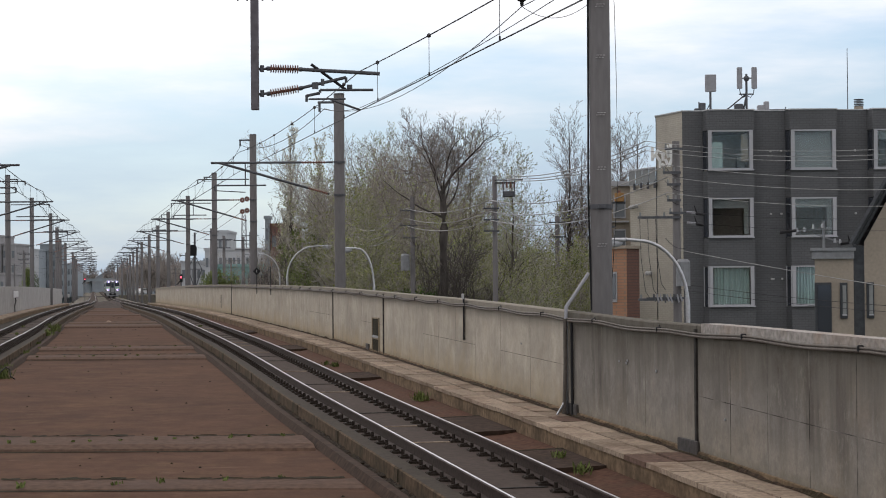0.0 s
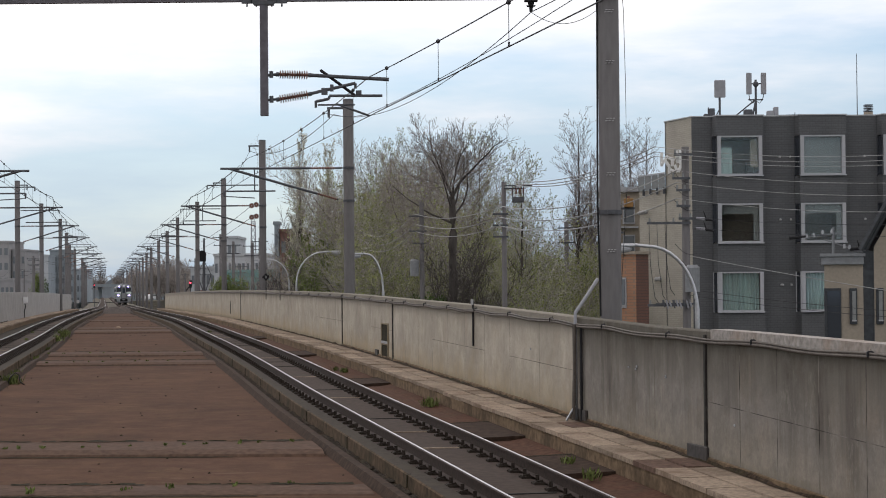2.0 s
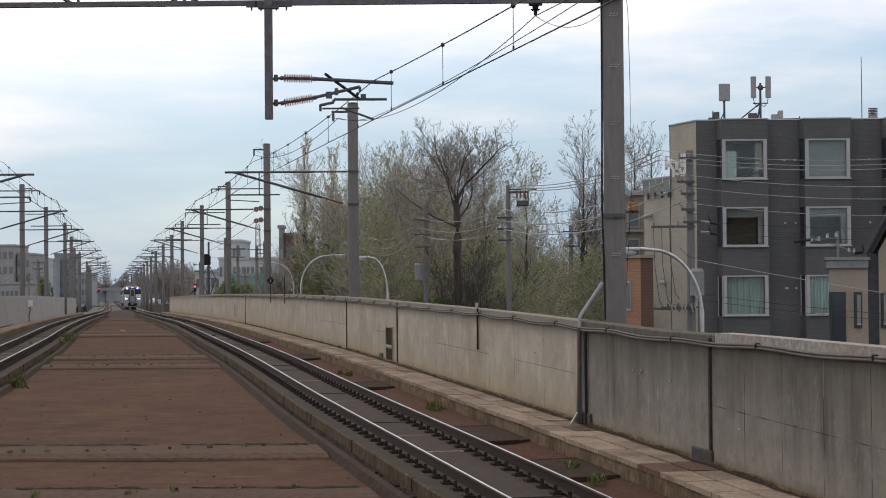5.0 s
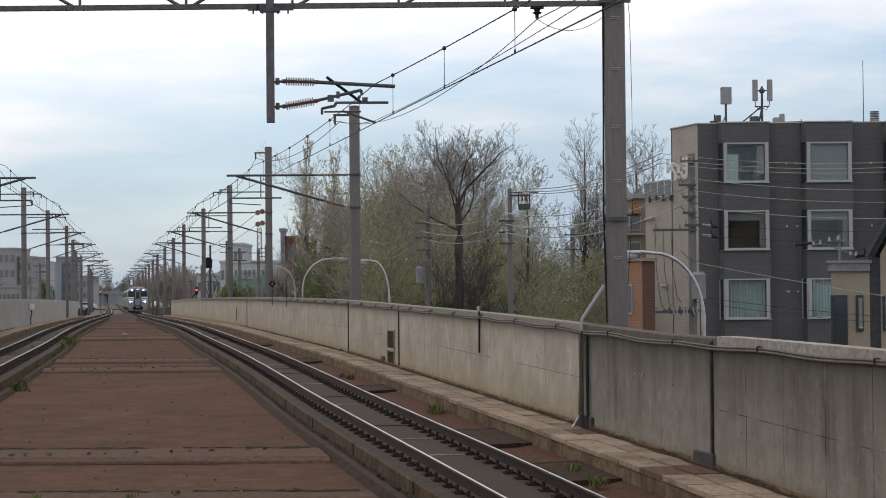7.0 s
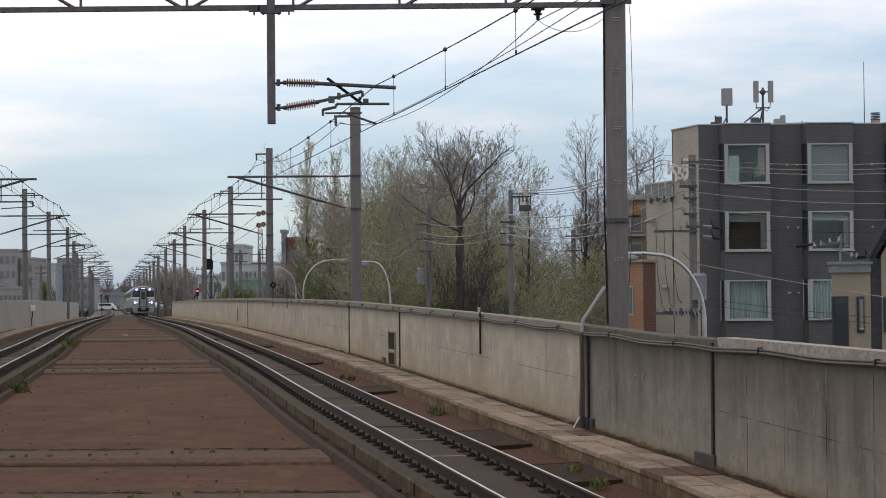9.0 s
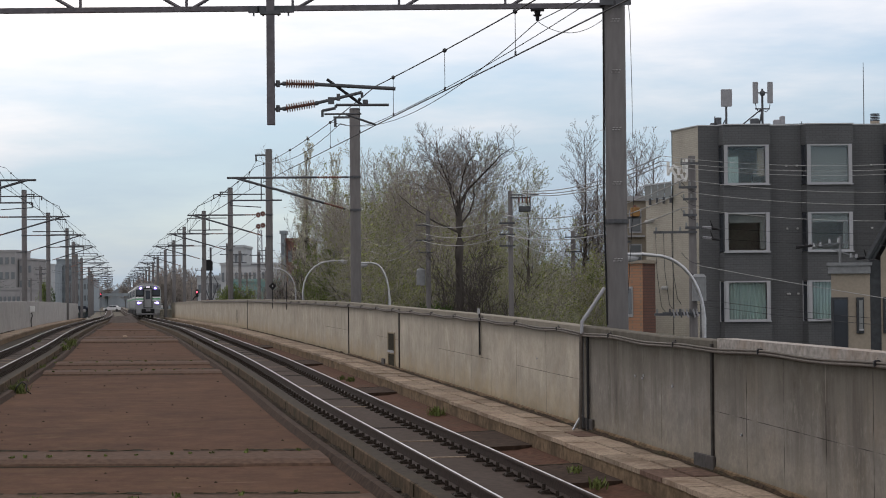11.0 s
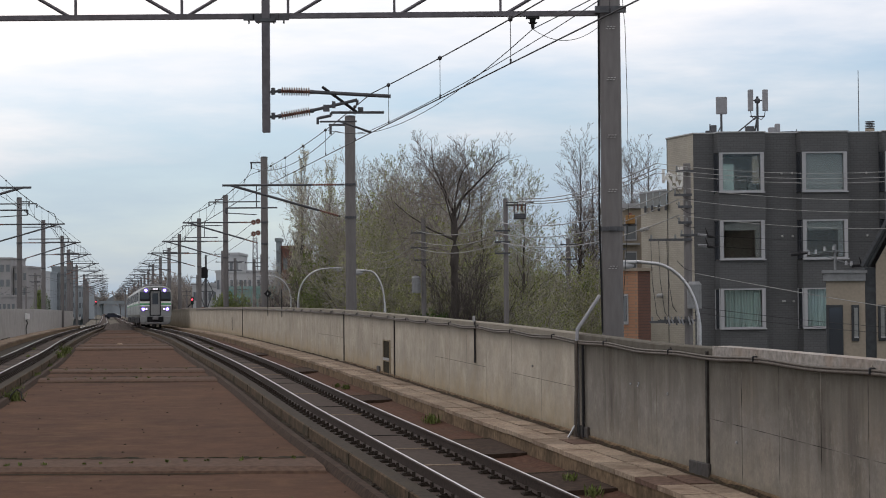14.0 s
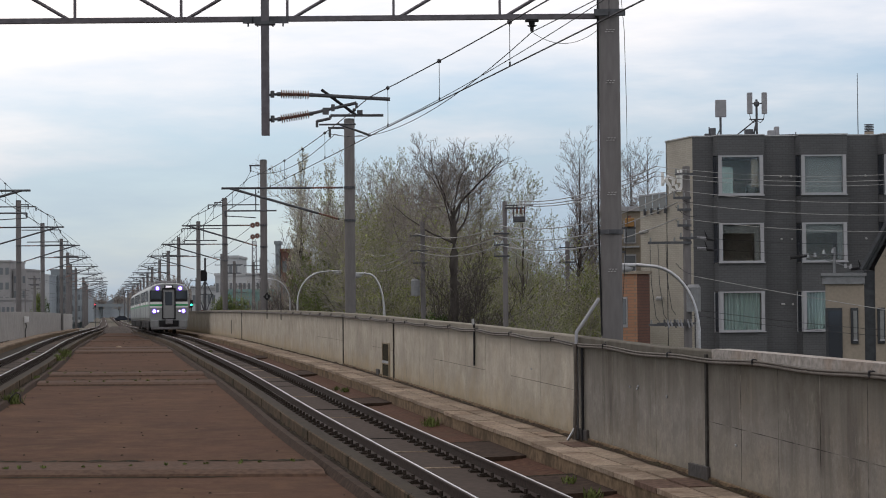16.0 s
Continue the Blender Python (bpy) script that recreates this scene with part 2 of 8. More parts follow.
M_GROUND = material("town_ground", (0.13, 0.13, 0.11), 0.95, grain=0.2, scale=0.5, stain=0.7, stain_scale=0.06, second=(0.08, 0.1, 0.05), bump=0.1)
M_BALLAST = material("dark_ballast", (0.075, 0.062, 0.055), 0.95, grain=0.35, scale=6, stain=0.4, stain_scale=0.4, bump=0.8)
M_DARKLINE = material("dark_cast_joint", (0.12, 0.11, 0.095), 0.9, grain=0.4, scale=3, stain=1.0, stain_scale=1.5, second=(0.24, 0.22, 0.2))
M_LINE = material("cast_joint_line", (0.19, 0.17, 0.14), 0.9, grain=0.3, scale=3, stain=0.5)
M_GANTRY = material("gantry_grey_paint", (0.135, 0.13, 0.145), 0.65, 0.2, grain=0.12, scale=9, stain=0.35, second=(0.09, 0.07, 0.065))
M_CABLE = material("grey_cable_sheath", (0.12, 0.105, 0.092), 0.6, grain=0.1, scale=12, stain=0.3)
M_DUCT_RUST = material("rust_duct_cover", (0.14, 0.09, 0.068), 0.9, grain=0.2, scale=12, stain=0.5)
M_WEED = material("weed_green", (0.115, 0.14, 0.045), 0.8, grain=0.3, scale=20, stain=0.3, bump=0, vary=0.25)
M_STAINLESS = material("brushed_stainless", (0.27, 0.285, 0.285), 0.38, 0.55, grain=0.05, scale=20, stain=0.25, stain_scale=0.8, second=(0.28, 0.29, 0.28), stretch=(1, 0.2, 3))
M_STAINLESS_DOOR = material("satin_stainless", (0.25, 0.258, 0.262), 0.42, 0.5, grain=0.05, scale=15, stain=0.2)
M_TRAIN_WHITE = material("train_white", (0.75, 0.76, 0.75), 0.4, grain=0.03, stain=0.1, bump=0)
M_TRAIN_GREEN = material("train_green", (0.05, 0.33, 0.13), 0.4, grain=0.05, stain=0.1, bump=0)
M_TRAIN_GLASS = glass("dark_train_glass", (0.03, 0.035, 0.045))
M_UNDER = material("underframe_black", (0.03, 0.03, 0.032), 0.7, grain=0.2, stain=0.3)
M_UNDER_GREY = material("underframe_grey", (0.2, 0.2, 0.21), 0.6, 0.2, grain=0.12, stain=0.3)
M_LAMP = glow("headlamp_glow", (0.80, 0.72, 1.0), 4.0)
M_LAMP_HALO = glow("headlamp_halo_glow", (0.22, 0.12, 0.75), 0.8)
M_GREEN = glow("green_signal_glow", (0.03, 0.85, 0.5), 4.0)
M_LAMP_SMALL = glow("small_lamp_glow", (0.72, 0.62, 1.0), 1.8)
M_SIGN = glow("sign_glow", (0.75, 0.72, 0.8), 0.8)
M_VAN = material("white_car_paint", (0.72, 0.73, 0.74), 0.3, grain=0.02, stain=0.1, bump=0)
M_DARKCAR = material("dark_blue_car_paint", (0.03, 0.035, 0.05), 0.3, grain=0.05, stain=0.1, bump=0)


def brick_material(name, color, mortar, scale=1.0, rough=0.85):
    """Small brick facing with recessed joints; courses run level on any upright face."""
    m = bpy.data.materials.new(name)
    m.use_nodes = True
    nt = m.node_tree
    b = nt.nodes["Principled BSDF"]
    b.inputs["Roughness"].default_value = rough
    g = nt.nodes.new("ShaderNodeNewGeometry")
    s = nt.nodes.new("ShaderNodeSeparateXYZ")
    a = nt.nodes.new("ShaderNodeMath")
    c = nt.nodes.new("ShaderNodeCombineXYZ")
    nt.links.new(g.outputs["Position"], s.inputs["Vector"])
    nt.links.new(s.outputs["X"], a.inputs[0])
    nt.links.new(s.outputs["Y"], a.inputs[1])
    nt.links.new(a.outputs["Value"], c.inputs["X"])
    nt.links.new(s.outputs["Z"], c.inputs["Y"])
    t = nt.nodes.new("ShaderNodeTexBrick")
    t.inputs["Scale"].default_value = 1.0
    t.inputs["Brick Width"].default_value, t.inputs["Row Height"].default_value = 0.24 * scale, 0.09 * scale
    t.inputs["Mortar Size"].default_value = 0.012 * scale
    t.inputs["Color1"].default_value = (*color, 1)
    t.inputs["Color2"].default_value = (*[k * 0.9 for k in color], 1)
    t.inputs["Mortar"].default_value = (*mortar, 1)
    nt.links.new(c.outputs["Vector"], t.inputs["Vector"])
    n = nt.nodes.new("ShaderNodeTexNoise")
    n.inputs["Scale"].default_value, n.inputs["Detail"].default_value = 0.7, 5
    nt.links.new(g.outputs["Position"], n.inputs["Vector"])
    h = nt.nodes.new("ShaderNodeHueSaturation")
    r = nt.nodes.new("ShaderNodeMapRange")
    r.inputs["To Min"].default_value, r.inputs["To Max"].default_value = 0.75, 1.25
    nt.links.new(n.outputs["Fac"], r.inputs["Value"])
    nt.links.new(r.outputs["Result"], h.inputs["Value"])
    nt.links.new(t.outputs["Color"], h.inputs["Color"])
    nt.links.new(h.outputs["Color"], b.inputs["Base Color"])
    bp = nt.nodes.new("ShaderNodeBump")
    bp.inputs["Strength"].default_value, bp.inputs["Distance"].default_value = 0.5, 0.015
    bp.invert = True
    nt.links.new(t.outputs["Fac"], bp.inputs["Height"])
    nt.links.new(bp.outputs["Normal"], b.inputs["Normal"])
    return m


M_BRICK_DARK = brick_material("charcoal_brick", (0.096, 0.1, 0.106), (0.074, 0.077, 0.081), 1.15)
M_BRICK_BEIGE = brick_material("beige_brick", (0.36, 0.335, 0.285), (0.29, 0.27, 0.228), 0.95)
M_BRICK_ORANGE = brick_material("orange_brick", (0.36, 0.19, 0.115), (0.25, 0.17, 0.12))
M_BRICK_SHADED = brick_material("shaded_orange_brick", (0.14, 0.065, 0.045), (0.09, 0.05, 0.04))
M_STUCCO = material("warm_stucco", (0.31, 0.27, 0.22), 0.9, grain=0.06, scale=12, stain=0.4, stain_scale=0.5, second=(0.2, 0.18, 0.15))
M_CHARCOAL = material("charcoal_trim", (0.055, 0.06, 0.066), 0.6, grain=0.1, stain=0.3)
M_FRAME = material("white_window_frame", (0.36, 0.37, 0.39), 0.5, grain=0.03, stain=0.15, bump=0)
M_ROOM = material("dim_room_wall", (0.42, 0.39, 0.34), 0.9, grain=0.1, stain=0.3, bump=0)
M_CURTAIN = material("pale_teal_curtain", (0.36, 0.46, 0.44), 0.9, grain=0.12, scale=4, stain=0.3, stretch=(9, 9, 0.3), bump=0.3)
M_BLIND = material("grey_blind", (0.21, 0.222, 0.222), 0.8, grain=0.06, stain=0.2)
M_COVE = material("roof_edge_metal", (0.45, 0.46, 0.47), 0.5, 0.5, grain=0.05, stain=0.2)
M_ANT = material("antenna_grey", (0.28, 0.285, 0.305), 0.6, grain=0.05, stain=0.2)
M_ROOF = material("roof_dark", (0.08, 0.08, 0.085), 0.8, grain=0.15, stain=0.4)
M_BARK = material("bark_grey_brown", (0.085, 0.076, 0.07), 0.9, grain=0.25, scale=5, stain=0.4, stretch=(1, 1, 0.3), bump=0.5)
M_TWIG = material("twig_brown", (0.30, 0.27, 0.25), 0.9, grain=0.2, scale=3, stain=0.3, bump=0)
M_TWIG_DARK = material("twig_dark", (0.21, 0.187, 0.175), 0.9, grain=0.2, scale=3, stain=0.3, bump=0)
M_TWIG_PALE = material("twig_pale", (0.38, 0.355, 0.325), 0.9, grain=0.2, scale=3, stain=0.3, bump=0)
M_LEAF = material("spring_leaf", (0.275, 0.315, 0.105), 0.8, grain=0.3, scale=2, stain=0.5, stain_scale=0.5, second=(0.22, 0.19, 0.08), bump=0)
M_LEAF_DARK = material("evergreen_leaf", (0.05, 0.085, 0.025), 0.8, grain=0.3, scale=3, stain=0.5, stain_scale=0.6, second=(0.085, 0.12, 0.03), bump=0)
# far walls: the pale and bluish ones carry the haze in their colour
M_FAR_HAZED = [material("hazed_far_wall_%s" % n, c, 0.9, grain=0.05, scale=0.6, stain=0.3, stain_scale=0.08, bump=0) for n, c in
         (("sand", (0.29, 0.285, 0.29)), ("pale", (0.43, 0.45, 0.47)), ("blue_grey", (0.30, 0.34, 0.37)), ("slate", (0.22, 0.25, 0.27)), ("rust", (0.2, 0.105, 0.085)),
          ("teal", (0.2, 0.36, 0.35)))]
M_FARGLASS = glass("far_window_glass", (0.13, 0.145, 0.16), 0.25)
M_RED = glow("red_signal_glow", (1.0, 0.07, 0.11), 2.5)
M_STONE_WALL = material("street_asphalt", (0.05, 0.05, 0.052), 0.9, grain=0.2, scale=6, stain=0.3)
M_STREETWIRE = material("pale_wire_sheath", (0.36, 0.36, 0.355), 0.6, grain=0.1, stain=0.2, bump=0)


def clear_glass():
    m = bpy.data.materials.new("clear_pane")
    m.use_nodes = True
    nt = m.node_tree
    b = nt.nodes["Principled BSDF"]
    b.inputs["Base Color"].default_value = (0.85, 0.9, 0.9, 1)
    b.inputs["Roughness"].default_value = 0.03
    b.inputs["Transmission Weight"].default_value = 1.0
    b.inputs["IOR"].default_value = 1.45
    return m


M_PANE = clear_glass()
M_LEAF_PALE = material("pale_poplar_leaf", (0.55, 0.54, 0.42), 0.8, grain=0.2, scale=2, stain=0.3, bump=0)
M_LEAF_FRESH = material("fresh_shrub_leaf", (0.17, 0.21, 0.07), 0.8, grain=0.3, scale=3, stain=0.4, bump=0)
M_STRIP = material("joint_sealant", (0.05, 0.046, 0.042), 0.8, grain=0.2, scale=10, stain=0.3)
M_MOSS_SHADE = material("dark_moss_and_shade", (0.032, 0.028, 0.016), 0.95, grain=0.35, scale=25, stain=0.5, bump=0.6)
M_DEBRIS = material("gutter_grit", (0.05, 0.033, 0.022), 0.95, grain=0.4, scale=18, stain=0.7, stain_scale=2.0, second=(0.035, 0.036, 0.016), bump=0.8)
M_FARBALLAST = material("grey_brown_ballast", (0.15, 0.135, 0.115), 0.95, grain=0.3, scale=4, stain=0.6, stain_scale=0.15, second=(0.1, 0.105, 0.06), bump=0.6)
M_DUCTFACE = material("rusty_duct_face", (0.19, 0.135, 0.085), 0.95, grain=0.2, scale=9, stain=0.85, stain_scale=1.2, second=(0.06, 0.046, 0.03))
M_RUSTBOX = material("rust_orange_paint", (0.30, 0.17, 0.07), 0.7, grain=0.15, scale=10, stain=0.5)
M_PLATE = material("weathered_steel_plate", (0.07, 0.066, 0.064), 0.7, 0.2, grain=0.15, scale=12, stain=0.5, second=(0.1, 0.07, 0.05))
M_DRUM = material("drum_grey", (0.22, 0.23, 0.24), 0.6, 0.2, grain=0.08, stain=0.3)
M_SKYLINE_HAZE = material("haze_blue_grey_skyline", (0.22, 0.245, 0.27), 1.0, grain=0.15, scale=0.08, stain=0.6, stain_scale=0.03, second=(0.15, 0.17, 0.175), bump=0, spec=0.0)


# ---- building helpers ----
def part(name, bm, mat, parent=None, label="", smooth=False):
    """Link a bmesh as one mesh object, under a thing or on its own."""
    me = bpy.data.meshes.new(name)
    bm.to_mesh(me)
    bm.free()
    for m in (mat if isinstance(mat, (list, tuple)) else [mat]):
        me.materials.append(m)
    if smooth:
        for p in me.polygons:
            p.use_smooth = True
    ob = new(name, me)
    if parent is not None:
        ob.parent = parent
    if label:
        tagged(ob, label)
    return ob


def mesh_part(name, verts, faces, mat, parent=None, label="", smooth=False):
    me = bpy.data.meshes.new(name)
    me.from_pydata(verts, [], faces)
    for m in (mat if isinstance(mat, (list, tuple)) else [mat]):
        me.materials.append(m)
    if smooth:
        me.polygons.foreach_set("use_smooth", [True] * len(me.polygons))
    me.update()
    ob = new(name, me)
    if parent is not None:
        ob.parent = parent
    if label:
        tagged(ob, label)
    return ob


def empty(name, x, y, z, rz=0):
    ob = new(name)
    ob.matrix_basis = pose(x, y, z, 0, 0, rz)
    return ob


def box(bm, cx, cy, cz, sx, sy, sz, m=None, bevel=0.0, mi=0):
    """A box by centre and size, optionally bevelled and turned by m."""
    vs = bmesh.ops.create_cube(bm, size=1.0)["verts"]
    bmesh.ops.scale(bm, vec=(sx, sy, sz), verts=vs)
    fs = list({f for v in vs for f in v.link_faces})
    if bevel:
        es = list({e for v in vs for e in v.link_edges})
        out = bmesh.ops.bevel(bm, geom=es, offset=bevel, segments=1, affect="EDGES", clamp_overlap=True)
        vs = list({v for f in out["faces"] for v in f.verts} | {v for v in vs if v.is_valid})
        fs = list({f for v in vs for f in v.link_faces})
    mat = Matrix.Translation((cx, cy, cz))
    if m is not None:
        mat = m @ mat
    bmesh.ops.transform(bm, matrix=mat, verts=vs)
    for f in fs:
        f.material_index = mi
    return bm


def rod(bm, a, b, r1, r2=None, seg=10, cap=True, mi=0):
    """A round bar from a to b."""
    a, b = Vector(a), Vector(b)
    r2 = r1 if r2 is None else r2
    d = b - a
    vs = bmesh.ops.create_cone(bm, cap_ends=cap, segments=seg, radius1=r1, radius2=r2, depth=d.length)["verts"]
    m = Matrix.Translation((a + b) / 2) @ d.to_track_quat("Z", "Y").to_matrix().to_4x4()
    bmesh.ops.transform(bm, matrix=m, verts=vs)
    for f in {f for v in vs for f in v.link_faces}:
        f.material_index = mi
    return bm


def tube(pts, r, seg=6):
    """A bent round bar through points, as vertices and faces."""
    verts, faces = [], []
    n = len(pts)
    pts = [Vector(p) for p in pts]
    for i, p in enumerate(pts):
        d = (pts[min(i + 1, n - 1)] - pts[max(i - 1, 0)]).normalized()
        s = d.cross(Vector((0, 0, 1)))
        s = s.normalized() if s.length > 1e-4 else Vector((1, 0, 0))
        u = s.cross(d)
        rr = r[i] if isinstance(r, (list, tuple)) else r
        for k in range(seg):
            a = 2 * math.pi * k / seg
            verts.append(p + s * (rr * math.cos(a)) + u * (rr * math.sin(a)))
    for i in range(n - 1):
        for k in range(seg):
            k2 = (k + 1) % seg
            faces.append((i * seg + k, i * seg + k2, (i + 1) * seg + k2, (i + 1) * seg + k))
    faces.append(tuple(range(seg))[::-1])
    faces.append(tuple((n - 1) * seg + k for k in range(seg)))
    return verts, faces


def spline(knots, values):
    """Natural cubic through the knots, as a function."""
    k, v = np.array(knots, float), np.array(values, float)
    n, h = len(k), np.diff(k)
    a, b = np.eye(n), np.zeros(n)
    for i in range(1, n - 1):
        a[i, i - 1], a[i, i], a[i, i + 1] = h[i - 1], 2 * (h[i - 1] + h[i]), h[i]
        b[i] = 6 * ((v[i + 1] - v[i]) / h[i] - (v[i] - v[i - 1]) / h[i - 1])
    m = np.linalg.solve(a, b)

    def value(z):
        i = int(np.clip(np.searchsorted(k, z) - 1, 0, n - 2))
        t = z - k[i]
        return float(v[i] + t * ((v[i + 1] - v[i]) / h[i] - h[i] * (2 * m[i] + m[i + 1]) / 6) + t * t * m[i] / 2
                     + t ** 3 * (m[i + 1] - m[i]) / (6 * h[i]))
    return value


# ---- the line: rail level and the two track centres, by distance ahead ----
drop = spline([5, 18, 24, 30, 37, 46, 58, 75, 95, 120, 150, 200, 300, 385, 560, 900],
              [2.75, 2.42, 2.2, 2.07, 1.96, 1.88, 1.78, 1.72, 1.71, 1.74, 1.84, 2.1, 2.6, 2.95, 3.4, 4.0])
centre_r = spline([5, 18, 24, 30, 37, 46, 58, 75, 95, 120, 132.6, 150, 170, 230, 302, 375, 600, 900],
                  [5.6, 2.08, 0.68, -0.52, -1.84, -3.36, -5.42, -8.38, -11.75, -16.1, -18.4, -21.55, -25.1, -35.6, -48.2, -60.7, -99.3, -151])
centre_l = spline([5, 18, 30, 50, 70, 95, 120, 145, 200, 270, 302, 375, 600, 900],
                  [-8.2, -8.7, -9.6, -12.07, -14.95, -19.0, -22.95, -26.85, -35.4, -46.6, -52.0, -64.5, -103.1, -154.8])


def level(y):  # rail head height
    return EYE.z - drop(y)


def beside(centre, y, off, up=0.0):
    """The point off metres to the right of a track's centre and up metres over its rails, at distance y."""
    s = (centre(y + 0.5) - centre(y - 0.5))
    c = 1 / math.sqrt(1 + s * s)
    return Vector((centre(y) + off * c, y - off * s * c, level(y) + up))


def heading(centre, y):
    """The track's turn about z, in degrees."""
    return -math.degrees(math.atan(centre(y + 0.5) - centre(y - 0.5)))


def stations(a, b, near=0.8, grow=0.03):
    out, y = [], a
    while y < b:
        out.append(y)
        y += max(near, y * grow)
    return out + [b]


def crest(y):
    """The east parapet's top rises towards the platform."""
    return 0.025 * max(0.0, 26.0 - max(y, 14.0))


def swept(name, centre, profile, ys, mat, parent=None, label="", closed=True, faces_mat=None):
    """A cross-section of (offset, height) points carried along a track."""
    verts, faces, n = [], [], len(profile)
    for y in ys:
        up = crest(y) if centre is centre_r else 0.0
        verts += [beside(centre, y, o, h + (up if h > 1.2 else 0.0)) for o, h in profile]
    last = n if closed else n - 1
    mats = []
    for i in range(len(ys) - 1):
        for k in range(last):
            k2 = (k + 1) % n
            faces.append((i * n + k, i * n + k2, (i + 1) * n + k2, (i + 1) * n + k))
            mats.append(faces_mat[k] if faces_mat else 0)
    if closed:
        faces.append(tuple(range(n))[::-1])
        faces.append(tuple((len(ys) - 1) * n + k for k in range(n)))
        mats += [0, 0]
    ob = mesh_part(name, verts, faces, mat, parent, label)
    if faces_mat:
        ob.data.polygons.foreach_set("material_index", mats)
    return ob


def structure(ob, label, category):
    return tagged(ob, label, category, "", "structure")


# ---- ground and viaduct ----
def build_ground():
    bm = bmesh.new()
    bmesh.ops.create_grid(bm, x_segments=8, y_segments=8, size=2500)
    bmesh.ops.translate(bm, vec=(0, 1500, 0), verts=bm.verts)
    structure(part("ground", bm, M_GROUND), "grey-green town ground below the raised railway", "ground")


END_R, END_L = 214.0, 222.0
YS = stations(-25, 900)


def build_deck():
    """The raised deck below both tracks and the brown floor between them."""
    verts, faces = [], []
    for y in YS:
        l, r = beside(centre_l, y, -3.4), beside(centre_r, y, 3.1)
        b = 1.6 if y < 210 else 6.0
        for p, dz in ((l, -0.5), (r, -0.5), (r, -b), (l, -b)):
            verts.append((p.x, p.y, p.z + dz))
    for i in range(len(YS) - 1):
        for k in range(4):
            faces.append((i * 4 + k, i * 4 + (k + 1) % 4, i * 4 + 4 + (k + 1) % 4, i * 4 + 4 + k))
    faces += [(3, 2, 1, 0), tuple(len(verts) - 4 + k for k in range(4))]
    deck = structure(mesh_part("viaduct_deck", verts, faces, [M_GUTTER, M_FARBALLAST]), "rust-stained concrete deck of the raised railway", "viaduct deck")
    for f in deck.data.polygons:
        if f.center.y > 203:
            f.material_index = 1
    # columns and cross-heads that carry the deck
    y = -20.0
    while y < 200:
        a, b = beside(centre_l, y, -2.2), beside(centre_r, y, 2.0)
        z = min(a.z, b.z) - 1.62
        part("cross_head", box(bmesh.new(), (a.x + b.x) / 2, y, z - 0.45, b.x - a.x + 2, 1.2, 0.9, None, 0.05), M_CONC_GREY, deck)
        for k in (0.08, 0.5, 0.92):
            part("column", box(bmesh.new(), a.x + (b.x - a.x) * k, y, (z - 0.9) / 2, 1.0, 1.0, z - 0.9, None, 0.06), M_CONC_GREY, deck)
        y += 10.0
    ys = stations(-25, 205)
    verts, faces = [], []
    for y in ys:
        l, r = beside(centre_l, y, 1.1), beside(centre_r, y, -1.1)
        for k in range(9):
            p = l.lerp(r, k / 8)
            verts.append((p.x, p.y, p.z - 0.45))
        verts += [(r.x, r.y, r.z - 0.6), (l.x, l.y, l.z - 0.6)]
    n = 11
    for i in range(len(ys) - 1):
        for k in range(n):
            faces.append((i * n + k, i * n + (k + 1) % n, (i + 1) * n + (k + 1) % n, (i + 1) * n + k))
    return structure(mesh_part("floor", verts, faces, M_FLOOR), "brown rust-stained concrete floor between the tracks", "floor")


def build_platform():
    """The platform's end on which the camera stands, between the two tracks."""
    bm = bmesh.new()
    z = level(0) + 0.92
    prism_pts = [(-6.0, -24.5), (5.6, -24.5), (4.6, -8.0), (3.9, 2.6), (-6.0, 2.6)]
    lo = [bm.verts.new((x, y, level(0) - 0.5)) for x, y in prism_pts]
    hi = [bm.verts.new((x, y, z)) for x, y in prism_pts]
    bm.faces.new(hi)
    bm.faces.new(lo[::-1])
    for i in range(5):
        bm.faces.new((lo[i], lo[(i + 1) % 5], hi[(i + 1) % 5], hi[i]))
    bmesh.ops.recalc_face_normals(bm, faces=bm.faces)
    structure(part("platform", bm, M_CONC_GREY), "grey concrete end of the station platform", "platform")


# ---- railway: floor pieces, tracks, walls ----
def lerp_floor(y, k, up=0.0):
    """A point on the brown floor: k from 0 at the west track to 1 at the east track."""
    p = beside(centre_l, y, 1.1).lerp(beside(centre_r, y, -1.1), k)
    return Vector((p.x, p.y, p.z - 0.45 + up))


